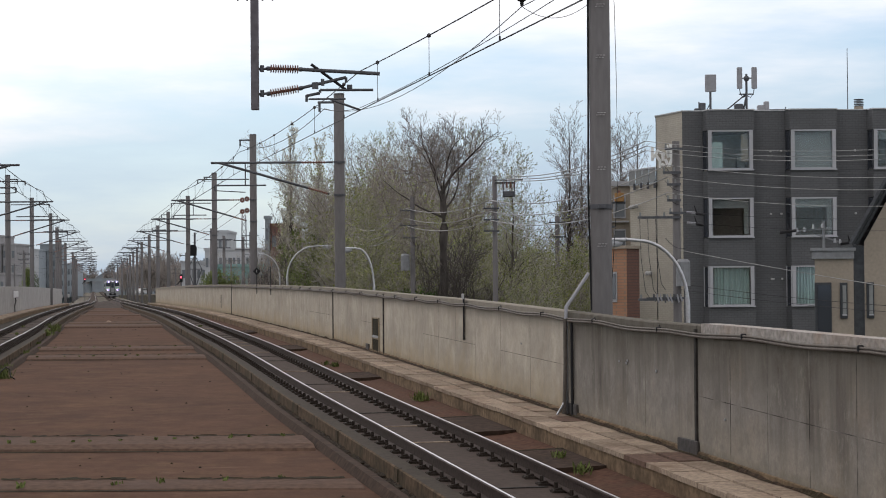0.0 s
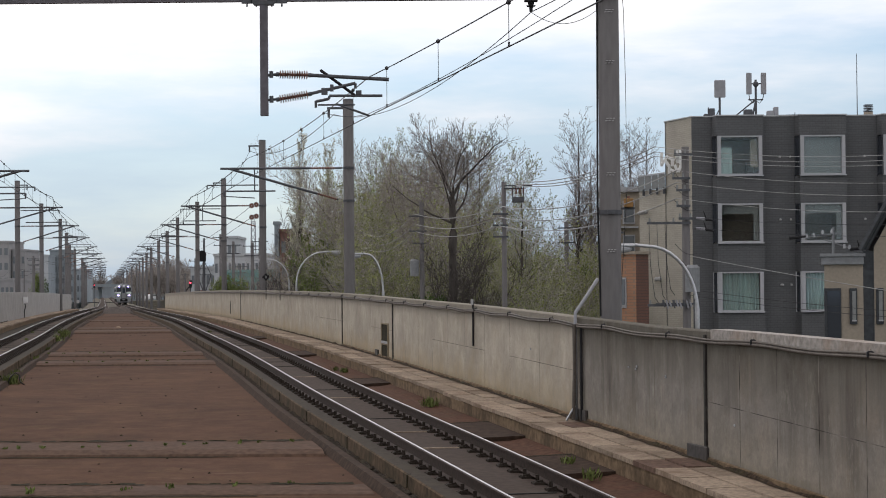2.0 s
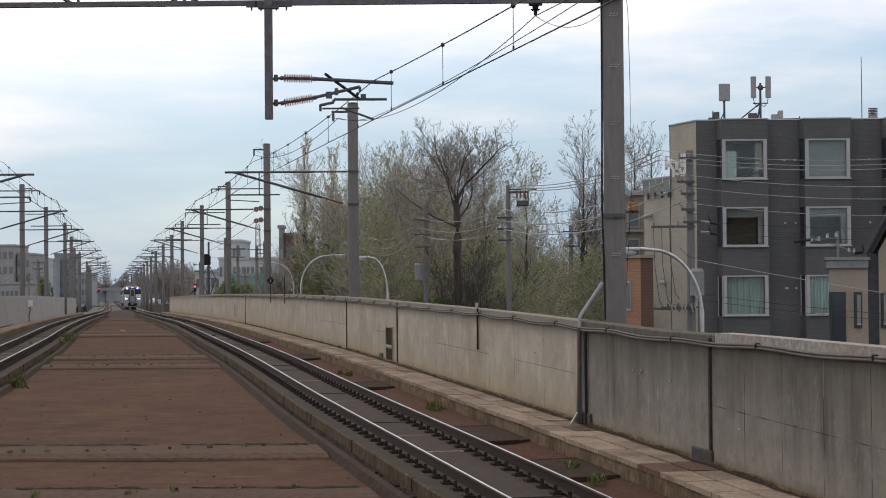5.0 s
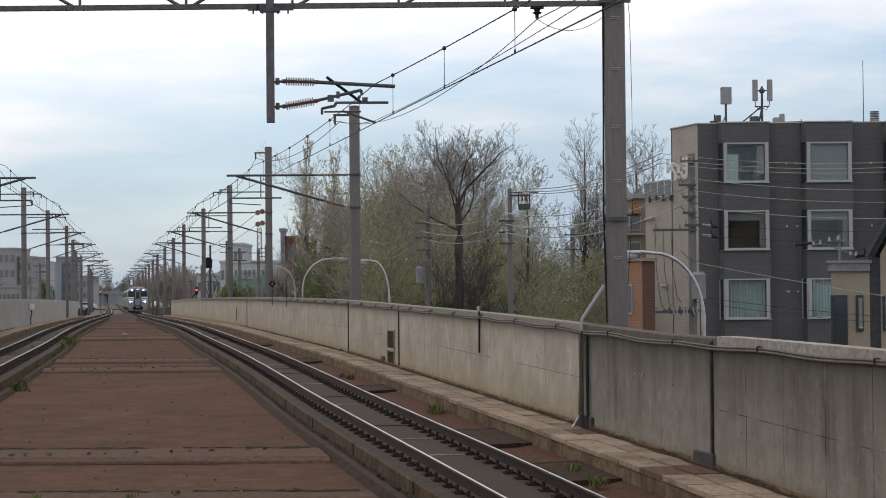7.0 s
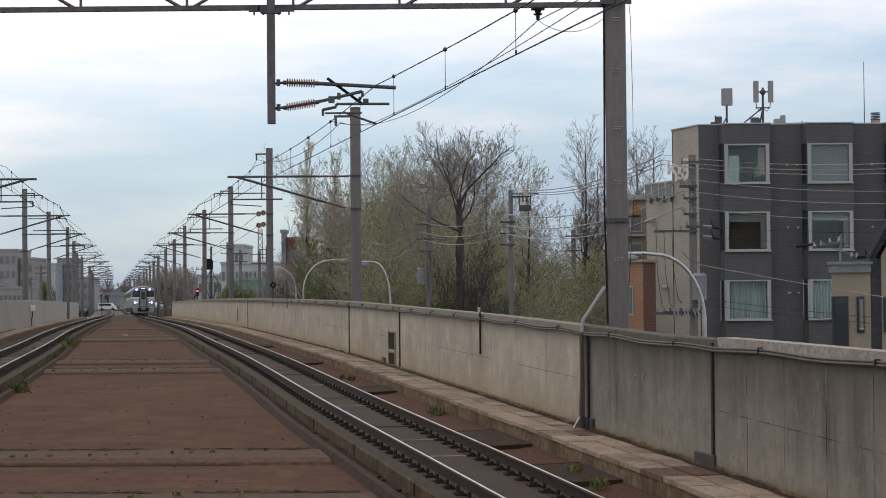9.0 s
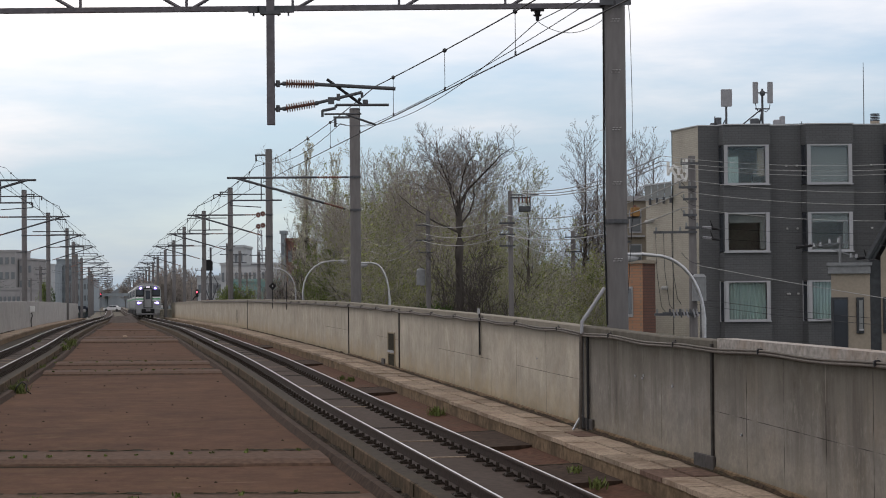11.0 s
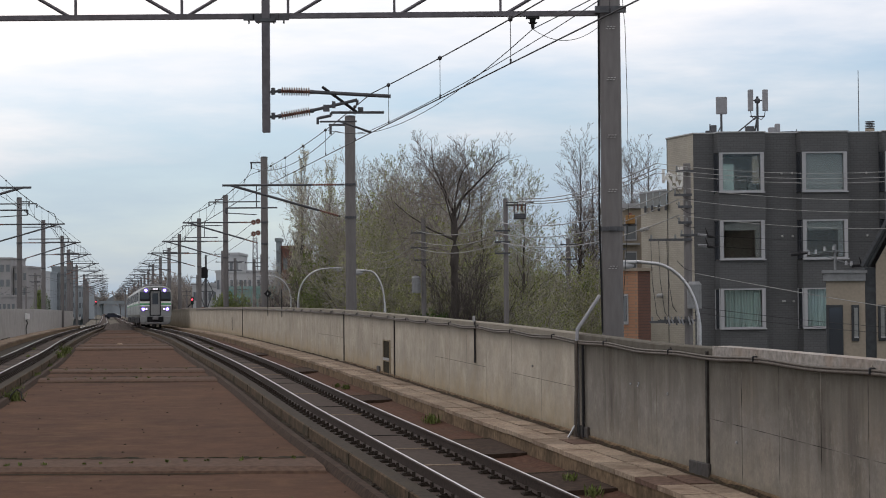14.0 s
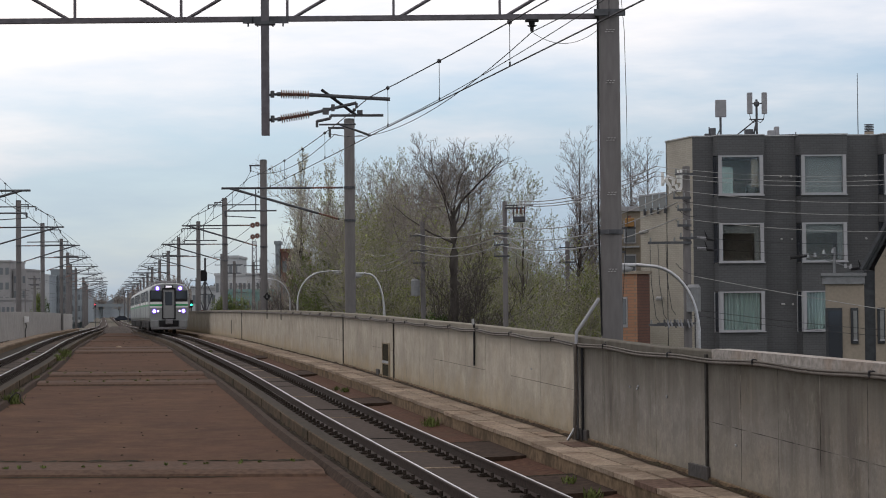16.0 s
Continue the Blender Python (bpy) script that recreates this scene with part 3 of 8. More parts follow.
def build_floor_pieces(floor):
    """Raised cross beams with rough joints and painted front shadows, and the mound that ends the floor."""
    for y0, y1, h in ((25.0, 25.9, 0.04), (29.6, 31.2, 0.085), (57.0, 58.6, 0.085), (63.6, 65.4, 0.085), (94, 98, 0.1), (102, 105, 0.09),
                      (131, 134, 0.07), (160, 163, 0.07)):
        rnd = random.Random(int(y0 * 10))
        verts, faces, n = [], [], 40
        for i in range(n + 1):
            k = i / n
            a, b = y0 + rnd.uniform(-0.03, 0.03), y1 + rnd.uniform(-0.06, 0.06)
            for y, up in ((a, -0.02), (a + 0.05, h * 0.45), (a + 0.3, h), (b - 0.08, h + rnd.uniform(0, 0.012)), (b, -0.02)):
                verts.append(lerp_floor(y, 0.035 + 0.93 * k, up))
        for i in range(n):
            for j in range(4):
                faces.append((i * 5 + j, i * 5 + 5 + j, i * 5 + 6 + j, i * 5 + 1 + j))
        mesh_part("cross_beam", verts, faces, M_RIDGE, floor, "raised rust-stained cross beam")
        verts, faces = [], []
        rnd2 = random.Random(5)
        x = 0.04
        while x < 0.93:
            w = rnd2.uniform(0.006, 0.04)
            d = rnd2.uniform(0.03, 0.2) * (y1 / 30) ** 0.7
            s = len(verts)
            for kk, yy in ((x, y1), (x + w, y1), (x + w, y1 + d), (x, y1 + d * 0.7)):
                verts.append(lerp_floor(yy - 0.16, min(kk, 1), h + 0.015 + (rnd2.uniform(0.0, 0.018) if yy > y1 else 0.0)))
            faces.append((s, s + 1, s + 2, s + 3))
            x += w + (rnd2.uniform(0.02, 0.1) if rnd2.random() < 0.18 else 0.0)
        mesh_part("joint_or_shadow", verts, faces, M_MOSS_SHADE, floor, "dark crumbling joint")
        # dark strip along the beam's front foot, painting its shadow
        verts = []
        for i in range(61):
            g = rnd2.uniform(0.3, 1.0) * 0.07 * y0 / 30
            verts += [lerp_floor(y0 - 0.02 - g, i / 60, 0.006), lerp_floor(y0 + 0.03, i / 60, 0.008)]
        mesh_part("joint_or_shadow", verts, [(2 * i, 2 * i + 2, 2 * i + 3, 2 * i + 1) for i in range(46)], M_MOSS_SHADE, floor)
    bm = bmesh.new()
    bmesh.ops.create_grid(bm, x_segments=24, y_segments=40, size=1.0)
    for v in bm.verts:
        u, w = v.co.x, (v.co.y + 1) / 2
        y = 196 + w * 60
        p = lerp_floor(y, 0.5 + u * 0.62)
        e = (1 - abs(u) ** 3) * min(1, w * 12) * (0.8 + 0.15 * noise.noise(Vector((u * 3, w * 9, 1)))) * (1 - 0.5 * w)
        v.co = Vector((p.x, p.y, p.z - 0.1 + e))
    tagged(part("ballast_mound", bm, M_BALLAST, None, "", True), "dark ballast mound ending the floor between the tracks", "ballast mound")


def fastener_mesh():
    """Base plate, two spring clips and bolts, spanning one rail foot."""
    bm = bmesh.new()
    box(bm, 0, 0, 0.012, 0.36, 0.17, 0.03)
    for s in (-1, 1):
        box(bm, s * 0.105, 0, 0.05, 0.10, 0.12, 0.05, pose(0, 0, 0, 0, s * 14, 0))
        rod(bm, (s * 0.125, 0, 0.03), (s * 0.125, 0, 0.115), 0.024, seg=5)
    me = bpy.data.meshes.new("fastener")
    bm.to_mesh(me)
    bm.free()
    me.materials.append(M_FAST)
    return me


RAIL_PROFILE = [(-.0325, -.035), (-.0325, -.008), (-.016, 0), (.016, 0), (.0325, -.008), (.0325, -.035), (.009, -.05), (.009, -.145),
                (.062, -.16), (.062, -.172), (-.062, -.172), (-.062, -.16), (-.009, -.145), (-.009, -.05)]


def build_track(name, centre, far, parts_to):
    ys = stations(-25, far, 0.8, 0.02)
    slab = structure(swept(name + "_track_slab", centre, [(-0.87, -0.2), (0.87, -0.2), (0.93, -0.55), (-0.93, -0.55)], ys, M_SLAB),
                     "grey-brown concrete slab under the running rails", "track slab")
    for s in (-1, 1):
        o = s * 0.5335
        rail = tagged(swept("rail", centre, [(o + a, b) for a, b in RAIL_PROFILE], ys, [M_RAIL, M_SHINE],
                            faces_mat=[0, 0, 1, 0, 0] + [0] * 9),
                      "steel running rail with a polished head and dark sides", "rail", "running rails")
        verts, faces = [], []
        y = 19.0
        while y < 230:
            p = beside(centre, y, o, -0.2)
            m = pose(p.x, p.y, p.z, 0, 0, heading(centre, y))
            if y < parts_to:
                f = new("fastener", fastener_mesh_data)
                f.matrix_basis = m
                f.parent = rail
            else:
                b = len(verts)
                for dx, dz in ((-.17, .01), (-.1, .1), (.1, .1), (.17, .01)):
                    for dy in (-.08, .08):
                        verts.append(m @ Vector((dx, dy, dz)))
                faces += [(b + 0, b + 1, b + 3, b + 2), (b + 2, b + 3, b + 5, b + 4), (b + 4, b + 5, b + 7, b + 6), (b, b + 2, b + 4, b + 6),
                          (b + 1, b + 7, b + 5, b + 3)]
            y += 0.6
        tagged(mesh_part("fastening", verts, faces, M_FAST, rail), "dark steel rail fasteners in the distance", "", "", "stuff")
    # joints across the slab, as thin raised mortar lips
    rnd = random.Random(3)
    y = 20.5
    while y < 150:
        a, b = beside(centre, y, -0.42, -0.192), beside(centre, y, 0.42, -0.192)
        bm = bmesh.new()
        h = heading(centre, y)
        c = (a + b) / 2
        box(bm, c.x, c.y, c.z, 0.84, 0.05, 0.012, None)
        bmesh.ops.rotate(bm, cent=c, matrix=Matrix.Rotation(radians(h), 3, "Z"), verts=bm.verts)
        part("slab_joint", bm, rnd.choice((M_STRIP, M_STRIP, M_DUCT)), slab)
        y += rnd.choice((2.5, 5.0))
    return slab


def build_kerbs():
    """Brown cast edge of each track slab, and the debris that lies between it and the floor."""
    ys = stations(-25, 200, 0.5, 0.015)
    rnd = random.Random(14)
    for name, centre, s in (("kerb_east", centre_r, -1), ("kerb_west", centre_l, 1)):
        k = structure(swept(name, centre, [(s * 0.715, -0.185), (s * 0.925, -0.19), (s * 0.945, -0.205), (s * 0.955, -0.56), (s * 0.715, -0.56)], ys, [M_KERB, M_KERBTOP],
                            faces_mat=[1, 0, 0, 0, 0]),
                      "stained concrete kerb along the track slab", "kerb")
        swept("floor_lip", centre, [(s * 1.08, -0.56), (s * 1.09, -0.35), (s * 1.22, -0.34), (s * 1.30, -0.47)], ys, M_LIP, k, "low rusty edge of the floor")
        y = 15.0
        while y < 90:
            swept("kerb_joint", centre, [(s * 0.90, -0.183), (s * 0.957, -0.2), (s * 0.962, -0.5), (s * 0.90, -0.5)], [y, y + 0.035], M_MOSS_SHADE, k)
            y += 5.0
        verts, faces = [], []
        fine = stations(14, 150, 0.1, 0.004)
        for y in fine:
            n1 = noise.noise(Vector((y * 1.1, s, 2)))
            n2 = noise.noise(Vector((y * 2.7, s, 7)))
            edge = 1.085 + 0.02 * n1 + 0.015 * n2 + rnd.uniform(-0.01, 0.01)
            verts += [beside(centre, y, s * 0.95, -0.38 + 0.05 * n2), beside(centre, y, s * 1.02, -0.42 + 0.06 * n1 + rnd.uniform(-0.02, 0.02)),
                      beside(centre, y, s * edge, -0.37 + 0.03 * n1)]
        for i in range(len(fine) - 1):
            for j in range(2):
                faces.append((3 * i + j, 3 * i + j + 1, 3 * i + j + 4, 3 * i + j + 3))
        tagged(mesh_part("debris", verts, faces, M_DEBRIS, k), "dark moss and grit between kerb and floor", "", "", "stuff")
        # pale chips lying in the grit
        verts, faces = [], []
        for i in range(420):
            y = 22 + 70 * rnd.random() ** 1.6
            c = beside(centre, y, s * rnd.uniform(0.97, 1.09), -0.385)
            r = rnd.uniform(0.02, 0.07)
            b = len(verts)
            verts += [c + Vector((-r, -r, 0)), c + Vector((r, -r * 0.6, 0)), c + Vector((r * 0.7, r * 1.8, 0)), c + Vector((-r * 0.8, r, 0)), c + Vector((0, 0, r * 0.7))]
            faces += [(b, b + 1, b + 4), (b + 1, b + 2, b + 4), (b + 2, b + 3, b + 4), (b + 3, b, b + 4)]
        tagged(mesh_part("chips", verts, faces, M_GRITSTONE, k), "loose dark stone chips", "", "", "stuff")


WALL = 2.75


def build_wall(name, centre, side, y1, wet_to):
    """Parapet in cast panels with open joints, cast lines and a coping."""
    wall = structure(swept(name, centre, [(side * (WALL + .03), -0.5), (side * (WALL + .03), 1.5), (side * (WALL + .19), 1.5),
                                          (side * (WALL + .19), -0.5)], stations(-25, y1), M_BLACK),
                     "weathered pale grey concrete parapet wall beside the track", "wall")
    joints = [-25.0, -12.0, 0.0, 12.0, 18.5, 24.3, 30.6, 37.4, 49.6, 60.0, 76.0, 92.0, 105.0, 118.0, 131.0, 144.0, 157.0, 172.0, 187.0, 201.0, y1]
    if side < 0:
        joints = [-25.0, -8.0, 6.0, 20.0, 33.0, 46.0, 60.0, 73.0, 86.0, 99.0, 112.0, 125.0, 138.0, 151.0, 164.0, 178.0, 192.0, 206.0, y1]
    for a, b in zip(joints, joints[1:]):
        g = 0.012
        n = max(2, int((b - a) / (1.0 if 18 < b < 26 else 1.75)))
        ys = [a + g + (b - a - 2 * g) * i / n for i in range(n + 1)]
        wet = b < wet_to and side > 0
        prof = [(side * (WALL + .2), -0.5), (side * WALL, -0.5), (side * WALL, 1.535), (side * (WALL + .015), 1.55), (side * (WALL + .205), 1.55),
                (side * (WALL + .22), 1.535)]
        pan = swept("panel", centre, prof, ys, M_CONC_DARK if wet else M_CONC if side > 0 else M_CONC_GREY, wall, "damp streaked grey panel" if wet else "")
        rise = pan.data.attributes.new("rise", "FLOAT", "POINT")
        rise.data.foreach_set("value", [h for _ in ys for _, h in prof])
        for i in range(1, n):
            y = ys[i]
            p = beside(centre, y, side * (WALL - 0.001), -0.1)
            q = beside(centre, y + 0.02, side * (WALL - 0.001), -0.1)
            rise = Vector((0, 0, 1.5 + (crest(y) if side > 0 else 0)))
            verts = [p, q, q + rise, p + rise]
            if y < 75:
                mesh_part("cast_line", verts, [(0, 1, 2, 3)], M_DARKLINE if b < 26 else M_LINE, wall)
        if b < 80:
            line = [(side * (WALL - .003), 0.70), (side * (WALL - .003), 0.71)]
            if b == 30.6:
                continue
            gap = b if b < 26 else a + (b - a) * (0.55 if b > 40 else 0.8)
            swept("cast_line", centre, line, [y for y in ys if y <= gap], M_DARKLINE if b < 26 else M_LINE, wall, closed=False)
    for y in joints[1:-1]:
        if y in (24.3, 49.6, 60.0, 105.0):
            swept("joint_strip", centre, [(side * (WALL - .03), -0.06), (side * (WALL - .03), 1.5), (side * (WALL + .01), 1.5), (side * (WALL + .01), -0.06)],
                  [y - 0.03, y + 0.03], M_STRIP, wall, "dark sealing strip over a joint")
    if side > 0:
        swept("foot_lip", centre, [(WALL - .02, -0.1), (WALL - .02, 0.005), (WALL + .01, 0.02), (WALL + .01, -0.1)], stations(14, 60), M_DUCTFACE, wall, "yellow-stained lip at the wall's foot")
    # moss and dirt along the foot
    rnd = random.Random(4)
    verts, faces = [], []
    ys = stations(14, 110, 0.12, 0.004)
    for i, y in enumerate(ys):
        h = 0.015 + 0.05 * max(0, noise.noise(Vector((y * 0.9, side, 0))) + 0.35) + rnd.uniform(0, 0.02)
        w = 0.015 + 0.05 * max(0, noise.noise(Vector((y * 1.3, side, 5))) + 0.3)
        verts += [beside(centre, y, side * (WALL - 0.03), -0.06 + h), beside(centre, y, side * (WALL - 0.03 - w), -0.052)]
    for i in range(len(ys) - 1):
        faces.append((2 * i, 2 * i + 1, 2 * i + 3, 2 * i + 2))
    tagged(mesh_part("moss_line", verts, faces, M_DEBRIS, wall), "dark moss and dirt along the wall's foot", "", "", "stuff")
    if side > 0:
        # the nearest stretch has a paler rebuilt coping
        swept("coping", centre, [(WALL - .012, 1.42), (WALL - .012, 1.572), (WALL + .23, 1.572), (WALL + .23, 1.42)], stations(-25, 24.1), M_COPING, wall,
              "paler chipped coping course")
    return wall


def build_walkway(name, centre, side, y1):
    """Cable-duct walkway: a kerb wall and separate cover slabs."""
    base = structure(swept(name, centre, [(side * 1.95, -0.55), (side * 1.95, -0.13), (side * 2.76, -0.13), (side * 2.76, -0.55)], stations(-25, y1), M_DUCTFACE),
                     "stained concrete cable duct along the parapet", "walkway")
    rnd = random.Random(8)
    swept("gutter", centre, [(side * 0.92, -0.54), (side * 0.92, -0.36), (side * 1.3, -0.385), (side * 1.7, -0.375), (side * 1.955, -0.335), (side * 1.955, -0.54)],
          stations(-25, min(y1, 200)), M_GUTTER if side > 0 else M_KERBTOP, base, "rust-red gutter floor between track and duct")
    if side > 0:
        for a, b in ((25.6, 27.7), (30.6, 33.2), (44.5, 46.6), (60.0, 63.0), (78.0, 81.0)):
            swept("drain_step", centre, [(0.98, -0.5), (0.98, -0.325), (1.9, -0.30), (1.945, -0.30), (1.945, -0.5)], [a, a + 0.04, b - 0.04, b], M_LIP, base, "raised step across the gutter")
            swept("joint_or_shadow", centre, [(1.0, -0.5), (1.0, -0.32), (1.94, -0.295), (1.94, -0.5)], [b, b + 0.09], M_MOSS_SHADE, base)
    y = 14.0
    while y < y1 - 1:
        ln = 0.9 if y < 90 else 2.4
        for o0, o1 in ((1.92, 2.33), (2.345, 2.73)):
            j = rnd.uniform(-0.012, 0.012)
            prof = [(side * (o0 + .01), -0.125 + j), (side * (o0 + .01), -0.062 + j), (side * (o1 - .01), -0.062 + j * 0.4), (side * (o1 - .01), -0.125)]
            swept("cover_slab", centre, prof, [y + 0.01, y + ln - 0.012 - rnd.random() * 0.01], M_DUCT_RUST if rnd.random() < 0.03 or side > 0 and min(abs(y + 0.45 - 30.2), abs(y + 0.45 - 24.6)) < 0.4 else M_DUCT, base)
        y += ln
    return base


def build_wall_fittings():
    """Cables clipped along the east parapet, drop pipe, drain niche, posts and signs on the wall."""
    thing = tagged(empty("wall_cables", *beside(centre_r, 30, WALL, 1.3)), "two dark cables clipped along the top of the parapet", "cable")
    inv = thing.matrix_basis.inverted()
    for dz, r in ((0.0, 0.016), (-0.034, 0.019)):
        pts = []
        for y in stations(14, 150, 0.4, 0.012):
            sag = 0.014 * math.sin(y * 2 * math.pi / 3.1)
            pts.append(inv @ beside(centre_r, y, WALL - 0.05, 1.455 + dz + sag + crest(y)))
        v, f = tube(pts, r, 6)
        mesh_part("cable", v, f, M_CABLE, thing, "", True)
    y = 16.4
    while y < 80:
        bm = bmesh.new()
        p = inv @ beside(centre_r, y, WALL - 0.04, 1.46 + crest(y))
        box(bm, p.x, p.y, p.z, 0.07, 0.06, 0.075, None, 0.012)
        rod(bm, p + Vector((0.02, 0.05, 0.05)), p + Vector((0.02, 0.5, 0.075)), 0.008, seg=5)
        part("clamp", bm, M_BLACK, thing)
        y += 3.1
    # drop pipes at the second joint
    pipe = tagged(empty("drop_pipe", *beside(centre_r, 30.3, WALL - 0.06, -0.06)), "grey conduit rising over the parapet to the pole", "pipe")
    top = beside(centre_r, 30.3, WALL - 0.06, 1.62) - pipe.location
    v, f = tube([(0, 0, 0.02), (0, 0, 1.5), top, top + Vector((0.18, 0.32, 0.22)), top + Vector((0.4, 0.62, 0.52))], 0.028, 8)
    mesh_part("conduit", v, f, M_ANT, pipe, "", True)
    v, f = tube([(0.07, -0.25, 0.0), (0.07, -0.25, 1.45)], 0.022, 6)
    mesh_part("cable_sleeve", v, f, M_BLACK, pipe)
    v, f = tube([(-0.05, -0.06, 0.02), (-0.02, -0.03, 0.8), (-0.02, -0.03, 1.5)], 0.03, 6)
    mesh_part("cable_sleeve", v, f, M_CABLE, pipe)
    bm = bmesh.new()
    rod(bm, (-0.02, -0.05, 0.24), (-0.16, -0.1, 0.01), 0.02, seg=6)
    part("foot_brace", bm, M_GALV, pipe)
    # drain niche; a dark plate on the wall paints the shade of its opening
    p = beside(centre_r, 51.0, WALL - 0.004, -0.2)
    niche = tagged(empty("drain_niche", p.x, p.y, p.z, heading(centre_r, 51.0)), "dark slot with a metal frame in the parapet", "drain niche")
    bm = bmesh.new()
    box(bm, 0, 0, 0.60, 0.016, 1.15, 0.86)
    part("opening_shade", bm, M_MOSS_SHADE, niche)
    bm = bmesh.new()
    for z in (0.15, 0.52, 1.05):
        box(bm, -0.012, 0, z, 0.03, 1.2, 0.03)
    for yy in (-0.6, 0.6):
        box(bm, -0.012, yy, 0.6, 0.03, 0.05, 0.94)
    part("frame", bm, M_CONC, niche)
    bm = bmesh.new()
    box(bm, -0.02, 0.0, 0.57, 0.03, 1.1, 0.06)
    part("crossbar", bm, M_GALV, niche)
    # joint cover plates at the wall's foot
    for y in (24.6, 30.2, 52.5):
        p = beside(centre_r, y, WALL - 0.02, 0.03)
        bm = bmesh.new()
        box(bm, 0, 0, 0.0, 0.04, 0.75 if y < 35 else 0.5, 0.2, None, 0.01)
        ob = tagged(part("joint_plate", bm, M_PLATE), "dark weathered metal plate over a joint at the wall's foot", "joint plate", "joint plates")
        ob.matrix_basis = pose(p.x, p.y, p.z, 0, 0, heading(centre_r, y))
    # small posts clamped to the wall, some with plates; the last stands in for a dark slot
    for y, up, kind in ((38.4, 1.66, "bare"), (88.0, 2.15, "diamond"), (80.7, 2.3, "post"), (113, 0.95, "post")):
        low = 0.75 if y < 50 else 0.2 if y > 100 else 1.15
        p = beside(centre_r, y, WALL - 0.03, low)
        post = tagged(empty("marker_post", p.x, p.y, p.z, heading(centre_r, y)), "slim dark bolted post or slot mark on the parapet"
                      + (" with a black diamond plate" if kind == "diamond" else ""), "marker post", "wall posts")
        bm = bmesh.new()
        h = up - low
        box(bm, 0, 0, h / 2, 0.03, 0.05, max(h, 0.3))
        part("post", bm, M_BLACK, post)
        if kind == "diamond":
            bm = bmesh.new()
            box(bm, 0, -0.04, h, 0.25, 0.02, 0.25, None)
            bmesh.ops.rotate(bm, cent=(0, -0.04, h), matrix=Matrix.Rotation(radians(45), 3, "Y"), verts=bm.verts)
            part("plate", bm, M_BLACK, post)
            bm = bmesh.new()
            box(bm, 0, -0.056, h, 0.03, 0.01, 0.1)
            part("mark", bm, M_BAND, post)
        elif kind == "bare":
            bm = bmesh.new()
            box(bm, -0.02, -0.02, h - 0.05, 0.05, 0.05, 0.11, None, 0.01)
            part("reflector", bm, M_BAND, post)
    # pale bolt stubs and chips on the near panels
    rnd = random.Random(31)
    bolts = tagged(empty("wall_bolts", *beside(centre_r, 28.0, WALL, 0.9)), "pale bolt stubs set in the damp concrete parapet", "wall bolts")
    for y, up in ((27.6, 0.93), (27.25, 0.92), (27.2, 0.96), (25.9, 0.9), (23.3, 0.5), (33.5, 0.9)):
        bm = bmesh.new()
        p = beside(centre_r, y, WALL - 0.012, up) - bolts.location
        box(bm, p.x, p.y, p.z, 0.02, 0.035, rnd.uniform(0.025, 0.045), None, 0.005)
        part("bolt", bm, M_FRAME, bolts)
    # junction box on the west parapet
    p = beside(centre_l, 125, -WALL + 0.1, 0.95)
    jb = tagged(empty("junction_box", p.x, p.y, p.z, heading(centre_l, 125)), "pale junction box with a dark cable on the parapet", "junction box")
    bm = bmesh.new()
    box(bm, 0, 0, 0.1, 0.12, 0.42, 0.42, None, 0.02)
    box(bm, 0.1, -0.2, 0.12, 0.3, 0.1, 0.36, None, 0.02)
    part("housing", bm, M_VAN, jb)
    v, f = tube([(0.05, -0.2, -0.1), (0.1, -0.24, -0.3), (0.02, -0.3, -0.6), (0.04, -0.3, -1.12)], 0.035, 6)
    mesh_part("cable", v, f, M_BLACK, jb)


